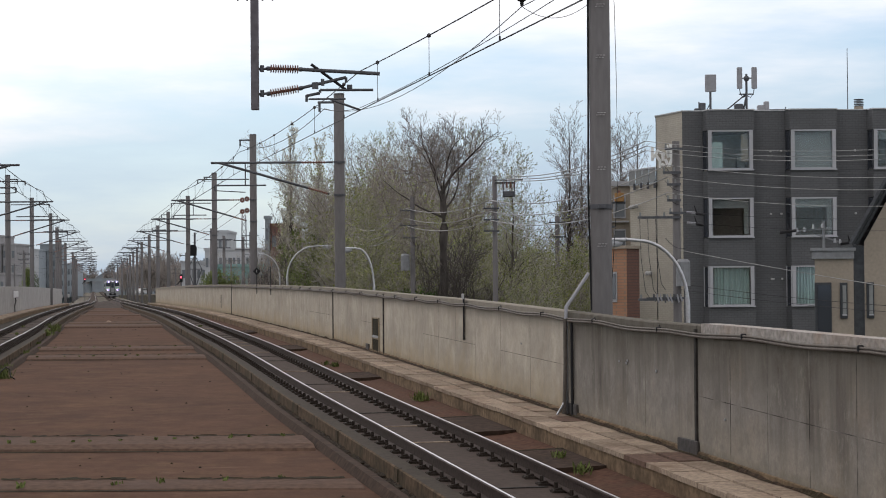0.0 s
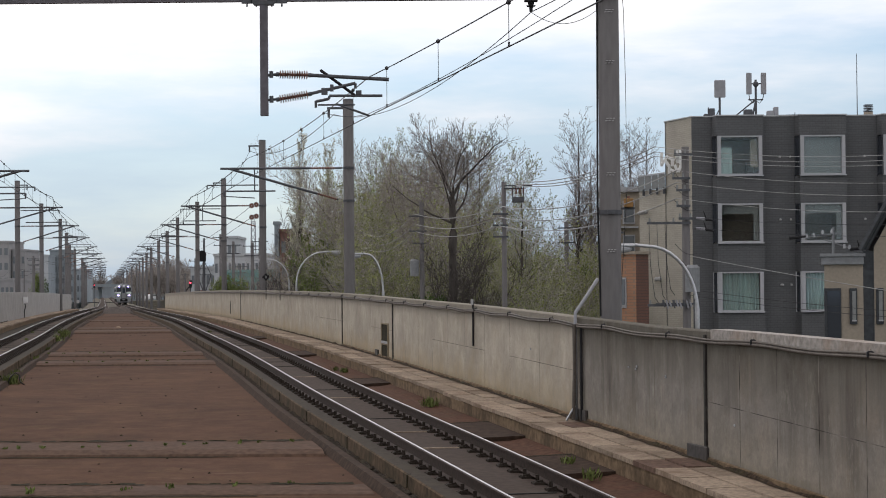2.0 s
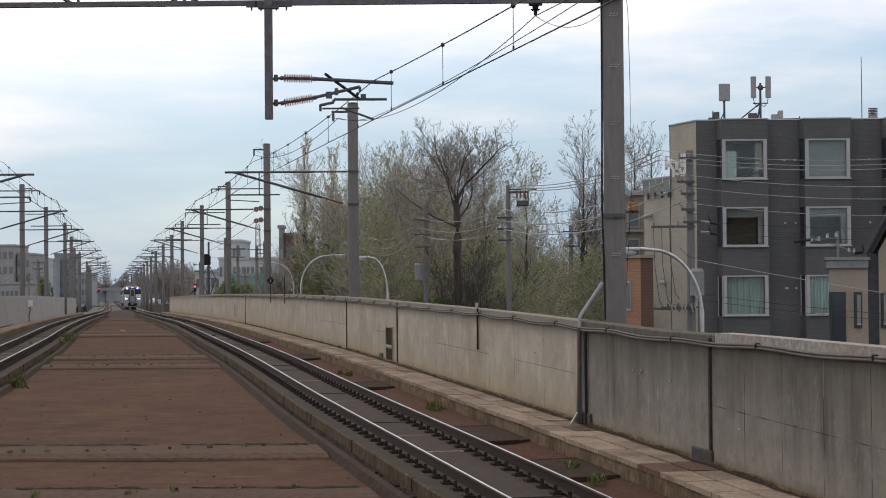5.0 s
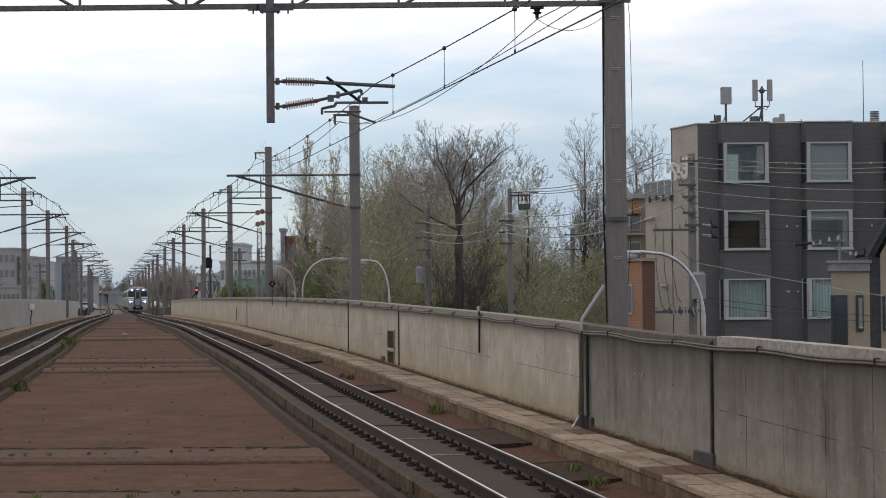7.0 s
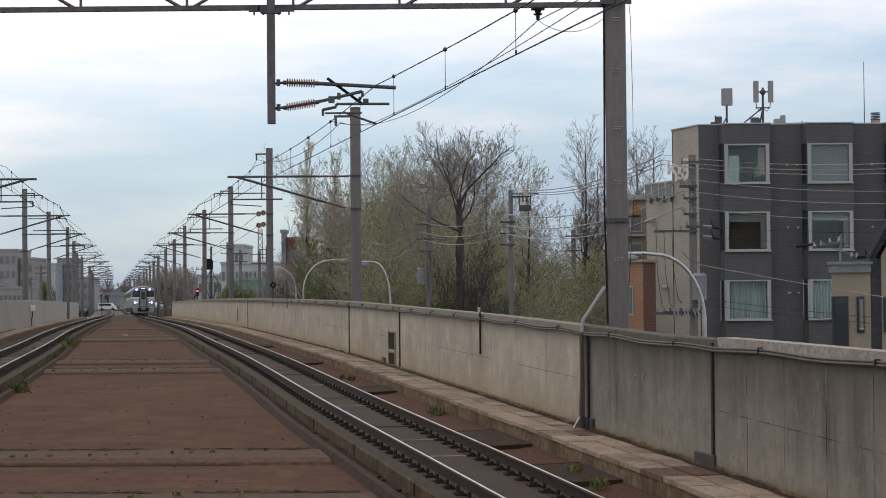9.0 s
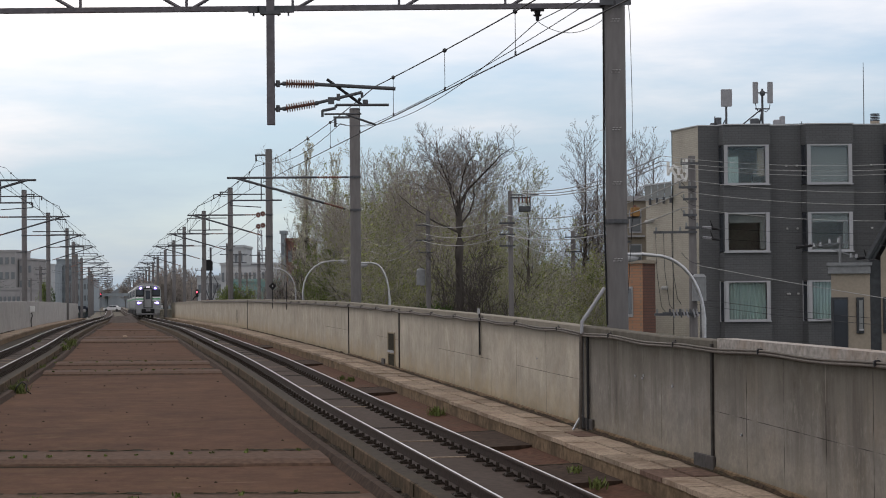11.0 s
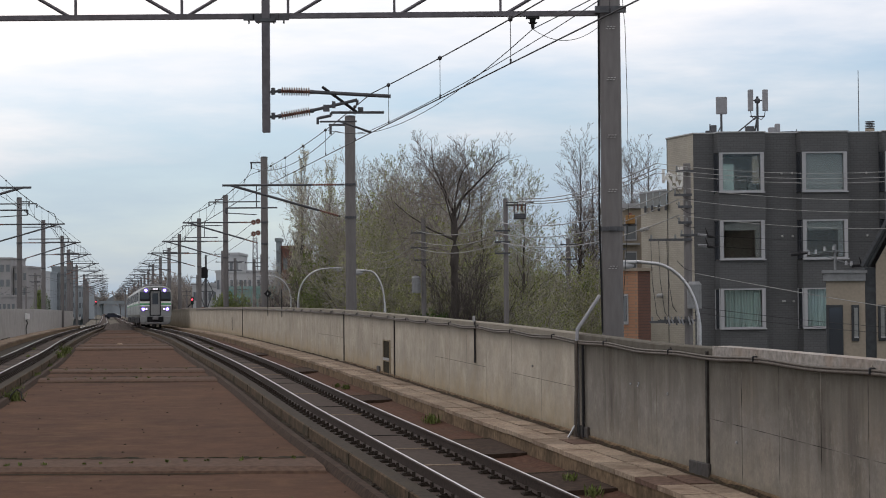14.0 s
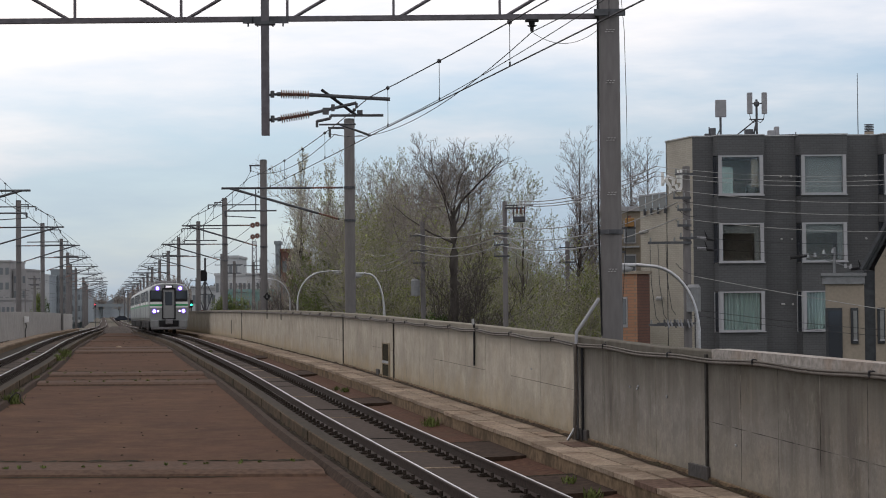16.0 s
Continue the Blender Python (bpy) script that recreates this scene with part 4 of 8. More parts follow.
def build_weeds():
    """Small green tufts in the gutters and along the joints."""
    rnd = random.Random(21)
    spots = [(centre_r, 37.6, 1.72, -0.36, 0.22, 70), (centre_r, 26.7, 1.62, -0.31, 0.14, 22), (centre_r, 25.2, 1.5, -0.35, 0.18, 34),
             (centre_r, 50.5, 1.6, -0.37, 0.16, 40), (centre_r, 51.5, 1.5, -0.37, 0.14, 30), (centre_r, 84, 0.0, -0.2, 0.12, 26), (centre_r, 66, 0.8, -0.3, 0.15, 24),
             (centre_l, 84, 1.0, -0.38, 0.5, 70), (centre_l, 78, 1.02, -0.38, 0.38, 50), (centre_l, 68, 1.05, -0.4, 0.2, 24),
             (centre_l, 60, 1.1, -0.42, 0.2, 30), (centre_l, 52, 1.1, -0.44, 0.22, 30), (centre_l, 90, 1.0, -0.4, 0.3, 40),
             (centre_l, 48, 1.3, -0.45, 0.34, 90), (centre_l, 74, 0.0, -0.2, 0.12, 20), (centre_l, 86, -0.3, -0.2, 0.12, 20)]
    for i in range(17):
        spots.append((centre_r, 31.15, -1.6 - i * 0.4 - rnd.random() * 0.25, -0.375, rnd.uniform(0.035, 0.09), 9))
    for i in range(8):
        spots.append((centre_r, 65.3, -1.7 - i * 0.6 - rnd.random() * 0.4, -0.375, rnd.uniform(0.04, 0.09), 8))
        spots.append((centre_r, 58.5, -1.7 - i * 0.6 - rnd.random() * 0.4, -0.375, rnd.uniform(0.04, 0.08), 8))
    for i in range(5):
        spots.append((centre_r, 26.1 + rnd.random() * 0.1, -1.9 - i * 0.8 - rnd.random() * 0.5, -0.44, 0.1, 10))
    for c, y, o, up, h, n in spots:
        p = beside(c, y, o, up)
        verts, faces = [], []
        for i in range(n):
            a, r = rnd.uniform(0, 6.28), rnd.uniform(0, 0.6) * h
            base = Vector((math.cos(a) * r * 1.4, math.sin(a) * r * 2.2, 0))
            lean = Vector((rnd.uniform(-.6, .6), rnd.uniform(-.6, .6), 1)).normalized() * h * rnd.uniform(0.4, 1)
            side = Vector((math.sin(a), -math.cos(a), 0)) * 0.012
            s = len(verts)
            verts += [base - side, base + side, base + lean * 0.6 + side * 1.6, base + lean, base + lean * 0.6 - side * 1.6]
            faces.append((s, s + 1, s + 2, s + 3, s + 4))
        ob = tagged(mesh_part("weed", verts, faces, M_WEED), "small green weed growing from a joint in the concrete", "weed", "weeds", "stuff")
        ob.location = p


def build_litter():
    """Small stones on the floor, a pale scrap and a loose black cable."""
    rnd = random.Random(66)
    verts, faces = [], []
    for i in range(140):
        y = 24 + 110 * rnd.random() ** 1.5
        c = lerp_floor(y, rnd.random(), 0.0)
        r = rnd.uniform(0.008, 0.022) * (1 + y / 80)
        b = len(verts)
        for k in range(5):
            a = k * 1.2566 + rnd.uniform(-0.3, 0.3)
            verts.append(c + Vector((math.cos(a) * r, math.sin(a) * r * 1.3, 0.001)))
        verts.append(c + Vector((0, 0, r * 0.8)))
        faces += [(b + k, b + (k + 1) % 5, b + 5) for k in range(5)]
    tagged(mesh_part("grit", verts, faces, M_MOSS_SHADE), "dark grit and pebbles scattered on the brown floor", "grit", "", "stuff")
    p = lerp_floor(103.5, 0.46, 0.09)
    bm = bmesh.new()
    bmesh.ops.create_icosphere(bm, subdivisions=2, radius=0.16)
    for v in bm.verts:
        v.co.z = max(v.co.z * 0.5, -0.03) + 0.03 * noise.noise(v.co * 9)
    ob = tagged(part("scrap", bm, M_DUCT, None, "", True), "pale crumpled scrap lying on the floor", "scrap")
    ob.location = p
    p = beside(centre_l, 47.5, 1.25, -0.45)
    v, f = tube([(0, 0, 0.02), (0.05, 0, 0.18), (0.16, 0.1, 0.3), (0.26, 0.1, 0.24), (0.3, 0, 0.08), (0.42, -0.1, 0.02)], 0.014, 6)
    ob = tagged(mesh_part("loose_cable", v, f, M_BLACK, None, "", True), "loose black cable end curling beside the track", "cable")
    ob.location = p


# ---- overhead line ----
def insulator(name, a, b, parent, discs=11, r=0.07, core=0.022):
    """A ribbed porcelain rod from a to b."""
    a, b = Vector(a), Vector(b)
    bm = bmesh.new()
    rod(bm, a, b, core, seg=8)
    d = (b - a)
    for i in range(discs):
        p = a + d * ((i + 0.5) / discs)
        u = d.normalized() * (d.length / discs * 0.22)
        rod(bm, p - u, p + u, r, r * 0.7, seg=12)
    for p, s in ((a, -1), (b, 1)):
        rod(bm, p, p + d.normalized() * s * 0.05, core * 1.5, seg=8, mi=1)
    return part(name, bm, [M_INSUL, M_STEEL], parent, "brown ribbed porcelain insulator")


def catenary_pole(x, y, top, foot=0.0, r0=0.19, r1=0.165, bands=(), thing_label="round grey concrete catenary pole beside the parapet"):
    pole = tagged(empty("catenary_pole", x, y, foot), thing_label, "catenary pole", "catenary poles")
    h = top - foot
    bm = bmesh.new()
    rod(bm, (0, 0, 0), (0, 0, h), r0, r1, 20)
    part("shaft", bm, M_POLE, pole, "", True)
    bm = bmesh.new()
    rod(bm, (0, 0, h), (0, 0, h + 0.04), r1 + 0.012, r1 - 0.02, 20)
    part("cap", bm, M_STEEL, pole)
    for z in bands:
        bm = bmesh.new()
        rod(bm, (0, 0, z - foot - 0.035), (0, 0, z - foot + 0.035), r0 + 0.01, r0 + 0.01, 20)
        box(bm, 0.0, -r0 - 0.02, z - foot, 0.12, 0.06, 0.06)
        part("clamp_band", bm, M_STEEL, pole)
    return pole


def top_tube(y):
    """Height of the upper bracket tube over datum."""
    return float(np.interp(y, [31, 63, 96, 126, 160, 240, 400, 1000], [12.9, 13.27, 13.45, 13.5, 13.5, 13.3, 13.0, 12.6]))


def bracket(pole, centre, y, side, reach):
    """Hinged cantilever: upper tube, raking tube, steady arm and three insulators; side is the pole's side of the track."""
    o = pole.location
    c = beside(centre, y, -side * reach)
    zt = top_tube(y) - o.z
    tip = Vector((c.x - o.x, c.y - o.y, zt))
    root = Vector((-side * 0.2, 0, zt))
    low = Vector((-side * 0.2, 0, zt - 1.05))
    bm = bmesh.new()
    a = root.lerp(tip, 0.26)
    rod(bm, a, tip, 0.036, seg=8)
    rod(bm, root, root.lerp(tip, 0.05), 0.03, seg=8)
    part("upper_tube", bm, M_STEEL, pole)
    insulator("insulator", root.lerp(tip, 0.06), a, pole, 9, 0.05)
    b = low.lerp(tip, 0.22)
    bm = bmesh.new()
    end = root.lerp(tip, 0.93)
    rod(bm, low.lerp(end, 0.22), end, 0.04, seg=8)
    part("raking_tube", bm, M_STEEL, pole)
    insulator("insulator", low.lerp(end, 0.05), low.lerp(end, 0.22), pole, 9, 0.05)
    mid = low.lerp(end, 0.62)
    bm = bmesh.new()
    z2 = zt - 0.72
    s0 = root.lerp(tip, 0.55)
    s1 = root.lerp(tip, 0.97)
    rod(bm, (s0.x, s0.y, z2), (s1.x, s1.y, z2), 0.025, seg=6)
    rod(bm, (s1.x, s1.y, z2), (s1.x, s1.y, z2 - 0.16), 0.03, seg=6)
    k = root.lerp(tip, 0.72)
    rod(bm, (s1.x, s1.y, z2 - 0.16), (k.x, k.y, z2 - 0.22), 0.016, seg=6)
    rod(bm, (k.x, k.y, z2), (k.x, k.y, zt), 0.02, seg=6)
    part("steady_arm", bm, M_STEEL, pole)
    # upper strut with a sloping tie
    bm = bmesh.new()
    far_up = y > 90
    u1 = root.lerp(tip, 0.66) + Vector((0, 0, 1.0))
    if far_up:
        rod(bm, root + Vector((0, 0, 1.0)), u1, 0.03, seg=6)
        rod(bm, u1 - Vector((0, 0, 0.02)), u1 - Vector((0, 0, 0.2)), 0.035, seg=6)
        rod(bm, u1, root.lerp(tip, 1.0), 0.01, seg=5)
        part("upper_strut", bm, M_STEEL, pole)
    # arm for the feeder at the pole's head
    h = pole.get("height", 6.0)
    bm = bmesh.new()
    box(bm, -side * 0.3, 0, h - 0.25, 0.75, 0.07, 0.07)
    rod(bm, (-side * 0.62, 0, h - 0.25), (-side * 0.62, 0, h - 0.55), 0.04, seg=8)
    part("feeder_arm", bm, M_STEEL, pole)


EAST_POLES = [(-2.96, 63, 15.43), (-8.70, 96, 16.6), (-13.9, 126, 16.4), (-19.3, 156, 16.23), (-25.0, 187, 16.1),
              (-30.3, 218, 15.7), (-35.7, 249, 15.4), (-41.2, 280, 15.2), (-46.5, 311, 15.0), (-51.8, 342, 14.8), (-57.1, 373, 14.6), (-62.4, 404, 14.4),
              (-71.5, 455, 14.2), (-81.3, 510, 14.1), (-96.7, 600, 14.0)]
WEST_POLES = [(-17.4, 63, 15.5), (-22.6, 96, 16.5), (-27.05, 126, 16.37), (-31.6, 156, 16.2), (-36.1, 187, 16.05),
              (-41.4, 218, 15.6), (-46.9, 249, 15.0), (-52.0, 280, 15.1), (-56.6, 311, 14.3), (-62.2, 342, 14.6), (-67.5, 373, 14.4), (-72.8, 404, 14.3),
              (-82.0, 455, 14.2), (-91.8, 510, 14.1), (-107, 600, 14.0)]


def build_poles():
    pole = catenary_pole(2.64, 31.0, 14.9, 0.0, 0.177, 0.163, (10.62,),
                         "tall round concrete pole with a black cable and steel bands")
    v, f = tube([(-0.165, -0.05, 9.0), (-0.18, -0.04, 9.9), (-0.2, -0.04, 10.8), (-0.185, -0.03, 12.3), (-0.175, -0.03, 14.8)], 0.016, 6)
    mesh_part("cable", v, f, M_BLACK, pole)
    for z in (10.0, 11.2, 12.05, 12.95, 13.75):
        bm = bmesh.new()
        for k in range(2):
            for i in range(3):
                a = -1.9 + i * 0.28 + (0.1 if k else 0)
                box(bm, 0, -0.176, z + k * 0.035, 0.035, 0.006, 0.01, pose(0, 0, 0, 0, 0, math.degrees(a) + 90))
        tagged(part("painted_mark", bm, M_BAND, pole), "", "", "", "stuff")
    for poles, centre, side in ((EAST_POLES, centre_r, 1), (WEST_POLES, centre_l, -1)):
        for x, y, top in poles:
            r0 = 0.175 if y < 200 else 0.2
            p = catenary_pole(x, y, top, 0.0, r0, r0 * 0.95, (top_tube(y), top_tube(y) - 1.05))
            p["height"] = top
            bracket(p, centre, y, side, 0.75)
            del p["height"]
            if y == 96 and side > 0:
                for z in (13.44, 12.88):
                    for dx, dz in ((-0.3, 0.05), (-0.52, 0.0)):
                        bm = bmesh.new()
                        rod(bm, (dx, -0.12, z + dz), (dx, -0.06, z + dz), 0.125, seg=18)
                        wheel = part("tension_wheel", bm, M_INSUL, p, "rusty tension pulley with a pale rim")
                        bm = bmesh.new()
                        rod(bm, (dx, -0.13, z + dz), (dx, -0.11, z + dz), 0.03, seg=8)
                        for k in range(18):
                            a0, a1 = k * math.pi / 9, (k + 1) * math.pi / 9
                            rod(bm, (dx + 0.12 * math.cos(a0), -0.13, z + dz + 0.12 * math.sin(a0)), (dx + 0.12 * math.cos(a1), -0.13, z + dz + 0.12 * math.sin(a1)), 0.014, seg=4)
                        part("rim", bm, M_BAND, wheel)
                    bm = bmesh.new()
                    rod(bm, (-0.17, -0.05, z + 0.03), (-0.55, -0.05, z), 0.025, seg=6)
                    part("pulley_arm", bm, M_STEEL, p)


def build_gantry():
    """Truss beam over both tracks with a hanging arm that carries the cantilever."""
    g = tagged(empty("gantry_beam", 2.459, 31.0, 14.018), "grey steel truss beam spanning both tracks", "gantry beam")
    bm = bmesh.new()
    box(bm, -7.85, 0, 0, 15.9, 0.09, 0.075)
    part("lower_chord", bm, M_GANTRY, g)
    bm = bmesh.new()
    box(bm, -7.85, 0, 0.78, 15.9, 0.09, 0.075)
    part("upper_chord", bm, M_GANTRY, g)
    xs = [0.0 - 1.46 - 1.59 * i for i in range(9)]
    for i, x in enumerate(xs):
        bm = bmesh.new()
        box(bm, x, 0, 0.39, 0.036, 0.05, 0.72)
        part("strut", bm, M_GANTRY, g)
        to_right = x > -6.4
        bm = bmesh.new()
        if to_right:
            rod(bm, (x + 0.1, 0.0, 0.02), (x + 1.35, 0.0, 0.76), 0.026, seg=4)
        if x < -6.0:
            rod(bm, (x - 0.1, 0.0, 0.02), (x - 1.35, 0.0, 0.76), 0.026, seg=4)
        part("diagonal", bm, M_GANTRY, g)
    bm = bmesh.new()
    box(bm, 0.17, -0.19, 0.03, 0.46, 0.05, 0.1)
    box(bm, -0.02, -0.1, 0.03, 0.06, 0.2, 0.1)
    part("pole_clamp", bm, M_STEEL, g)
    # hanging arm
    bm = bmesh.new()
    box(bm, -4.965, -0.12, -0.48, 0.115, 0.115, 2.55, None, 0.006)
    part("hanging_arm", bm, M_GANTRY, g, "square grey steel arm hanging from the beam")
    bm = bmesh.new()
    for x in (-5.22, -5.08, -4.85, -4.7):
        box(bm, x, -0.06, -0.02, 0.16, 0.06, 0.1)
        rod(bm, (x, -0.06, -0.12), (x, -0.06, -0.05), 0.014, seg=6)
    box(bm, -4.965, -0.12, -0.08, 0.3, 0.14, 0.05)
    part("arm_clamp", bm, M_STEEL, g)
    # cantilever on the hanging arm
    at = lambda x, z: Vector((x - 2.34, -0.12, z - 13.8))
    insulator("insulator", at(-2.40, 12.66), at(-1.97, 12.645), g, 12, 0.07)
    insulator("insulator", at(-2.40, 12.29), at(-1.97, 12.36), g, 12, 0.07)
    bm = bmesh.new()
    for z in (12.66, 12.29):
        rod(bm, at(-2.62, z - 0.015), at(-2.44, z), 0.02, seg=8)
        box(bm, at(-2.6, z).x, -0.12, z - 13.8, 0.06, 0.1, 0.13)
        rod(bm, at(-2.52, z - 0.05), at(-2.52, z + 0.05), 0.03, seg=8)
    part("hinge", bm, M_STEEL, g)
    bm = bmesh.new()
    rod(bm, at(-1.95, 12.645), at(-0.77, 12.57), 0.028, seg=10)
    part("upper_tube", bm, M_STEEL, g)
    bm = bmesh.new()
    rod(bm, at(-1.95, 12.365), at(-1.27, 12.52), 0.024, seg=10)
    rod(bm, at(-1.27, 12.52), at(-1.27, 12.44), 0.02, seg=8)
    box(bm, at(-1.73, 12.41).x, -0.12, 12.40 - 13.8, 0.09, 0.06, 0.1)
    box(bm, at(-1.62, 12.44).x, -0.12, 12.45 - 13.8, 0.05, 0.06, 0.1)
    part("raking_tube", bm, M_STEEL, g)
    bm = bmesh.new()
    rod(bm, at(-1.79, 12.72), at(-1.28, 12.34), 0.022, seg=4)
    part("tie_bar", bm, M_BLACK, g)
    bm = bmesh.new()
    rod(bm, at(-1.66, 12.335), at(-0.87, 12.33), 0.02, seg=8)
    rod(bm, at(-1.66, 12.335), at(-1.66, 12.29), 0.02, seg=8)
    rod(bm, at(-1.66, 12.29), at(-1.86, 12.25), 0.022, seg=8)
    rod(bm, at(-1.86, 12.26), at(-1.86, 12.16), 0.02, seg=8)
    rod(bm, at(-1.83, 12.20), at(-1.28, 12.20), 0.014, seg=8)
    rod(bm, at(-1.55, 12.21), at(-1.06, 12.03), 0.016, seg=8)
    box(bm, at(-1.22, 12.35).x, -0.12, 12.38 - 13.8, 0.08, 0.05, 0.06)
    part("steady_arm", bm, M_STEEL, g)
    # feeder insulator under the beam
    bm = bmesh.new()
    box(bm, at(1.36, 0).x, 0, -0.055, 0.2, 0.14, 0.03)
    rod(bm, (at(1.36, 0).x, 0, -0.06), (at(1.36, 0).x, 0, -0.12), 0.06, 0.04, seg=10)
    rod(bm, (at(1.36, 0).x, 0, -0.13), (at(1.36, 0).x, 0, -0.15), 0.075, 0.05, seg=10)
    rod(bm, (at(1.36, 0).x, 0, -0.15), (at(1.36, 0).x, 0, -0.22), 0.03, 0.025, seg=8)
    part("feeder_insulator", bm, M_BLACK, g, "dark post insulator under the beam")
    g.scale = (1.0508, 1.0508, 1.0508)
    # left-hand leg, beyond the west track
    catenary_pole(-14.2, 31.0, 15.2, 0.0, 0.17, 0.155)


def wire(name, pts, r, label, seg=5, mat=None):
    p0 = Vector(pts[0])
    v, f = tube([Vector(p) - p0 for p in pts], r, seg)
    ob = tagged(mesh_part(name, v, f, mat or M_WIRE, None, "", True), label, "wire")
    ob.location = p0
    return ob


def hang(a, b, sag, n=10):
    a, b = Vector(a), Vector(b)
    return [a.lerp(b, i / n) - Vector((0, 0, sag * 4 * (i / n) * (1 - i / n))) for i in range(n + 1)]


def catenary_set(centre, supports, label):
    """Contact wire, sagging messenger wire with droppers, along supports of (distance, offset, contact height, messenger height)."""
    contact, mess, drops = [], [], []
    for (y0, o0, c0, m0), (y1, o1, c1, m1) in zip(supports, supports[1:]):
        n = max(6, int((y1 - y0) / 2.2)) if y1 < 220 else 4
        for i in range(n + (1 if y1 == supports[-1][0] else 0)):
            k = i / n
            y = y0 + (y1 - y0) * k
            a, b = beside(centre, y0, o0), beside(centre, y1, o1)
            p = a.lerp(b, k)
            zc = c0 + (c1 - c0) * k
            zm = m0 + (m1 - m0) * k - 0.16 * 4 * k * (1 - k)
            contact.append(Vector((p.x, p.y, zc)))
            mess.append(Vector((p.x, p.y, zm)))
        spots = [29.5, 25.9, 22.2, 18.5, 14.8, 11.0] if y1 == 31 else [y0 + 2.2 + 5.1 * i for i in range(6)] if y1 < 160 else []
        for yd in spots:
            k = (yd - y0) / (y1 - y0)
            p = beside(centre, y0, o0).lerp(beside(centre, y1, o1), k)
            drops.append((Vector((p.x, p.y, c0 + (c1 - c0) * k)), Vector((p.x, p.y, m0 + (m1 - m0) * k - 0.16 * 4 * k * (1 - k)))))
    w = wire("contact_wire", contact, [0.0085 if p.y < 70 else 0.014 for p in contact], label + " contact wire over the track")
    w2 = wire("messenger_wire", mess, [0.0085 if p.y < 70 else 0.014 for p in mess], label + " messenger wire with droppers")
    o = w2.location
    for a, b in drops:
        bm = bmesh.new()
        rod(bm, a - o, b - o, 0.004 if a.y < 60 else 0.006, seg=4, cap=False)
        bmesh.ops.create_icosphere(bm, subdivisions=1, radius=0.034, matrix=Matrix.Translation(b - o))
        rod(bm, a - o, a - o + Vector((0, 0, 0.05)), 0.012, seg=5)
        part("dropper", bm, M_WIRE, w2)


def build_wires():
    east = [(4.0, -1.25, 12.16, 12.85), (31, -0.42, 12.16, 12.77), (63, 0.15, 13.0, 13.62), (96, -0.25, 13.15, 13.9), (126, 0.2, 13.2, 14.0), (156, -0.2, 13.15, 14.0),
            (187, 0.2, 13.0, 13.9), (249, -0.2, 12.8, 13.7), (311, 0.2, 12.5, 13.5), (404, 0, 12.3, 13.3), (600, 0, 12, 13.1)]
    west = [(4.0, 0.4, 12.15, 12.9), (31, 0.4, 12.2, 12.9), (63, -0.2, 13.0, 13.65), (96, 0.25, 13.15, 13.95), (126, -0.2, 13.2, 14.0), (156, 0.2, 13.1, 14.0),
            (187, -0.2, 13.0, 13.9), (249, 0.2, 12.8, 13.7), (311, -0.2, 12.5, 13.5), (404, 0, 12.3, 13.3), (600, 0, 12, 13.1)]
    catenary_set(centre_r, east, "east track's dark")
    catenary_set(centre_l, west, "west track's dark")
    # feeder along the pole heads
    pts = hang((5.2, 8.0, 13.2), (1.43, 31, 13.78), 0.06)
    pts += hang((1.43, 31, 13.78), (-3.42, 63, 14.98), 0.62, 16)[1:]
    heads = [(-3.42, 63, 14.98)] + [(x - 0.6, y, z - 0.5) for x, y, z in EAST_POLES[1:8]]
    for a, b in zip(heads, heads[1:]):
        pts += hang(a, b, 0.55, 10)[1:]
    wire("feeder_wire", pts, [0.008 if p[1] < 62 else 0.012 for p in pts], "dark feeder wire sagging from pole head to pole head")
    heads = [(-13.7, 31, 14.8)] + [(x + 0.6, y, z - 0.5) for x, y, z in WEST_POLES[0:8]]
    pts = []
    for a, b in zip(heads, heads[1:]):
        pts += hang(a, b, 0.5, 10)[1:]
    wire("feeder_wire", pts, 0.011, "dark feeder wire sagging from pole head to pole head")
    # thin loops beside the near pole
    wire("jumper_wire", hang((1.43, 30.9, 13.76), (2.47, 30.9, 13.8), 0.2, 12), 0.005, "thin jumper wire looping to the pole")
    wire("jumper_wire", [(2.8, 30.99, 14.7), (2.88, 31, 13.8), (2.9, 31, 12.7), (2.91, 31, 11.0), (2.8, 31.0, 9.4)], 0.005, "thin wire hanging beside the pole")
    wire("auxiliary_wire", hang((3.3, 12.0, 12.95), (-1.14, 31, 12.2), 0.2, 16) + hang((-1.14, 31, 12.2), (-1.9, 32.5, 12.35), 0.05, 6)[1:], 0.005,
         "thin auxiliary wire near the contact wire")
    # weights tension lines on the east side
    for z in (13.4, 12.85):
        wire("tension_wire", hang((-9.3, 96, z), (-19.0, 156, z - 0.3), 0.1, 8), 0.012, "tension wire from the pulley along the line")


# ---- train ----
def car_section(w, front):
    """Half-width and height points round a rail car's body, from the sill up and over."""
    h = w / 2
    return [(-h + .06, .95), (-h, 1.15), (-h, 2.9), (-h + .05, 3.2), (-h + .2, 3.42), (-h + .5, 3.55), (-.5, 3.63), (.5, 3.63), (h - .5, 3.55),
            (h - .2, 3.42), (h - .05, 3.2), (h, 2.9), (h, 1.15), (h - .06, .95)]


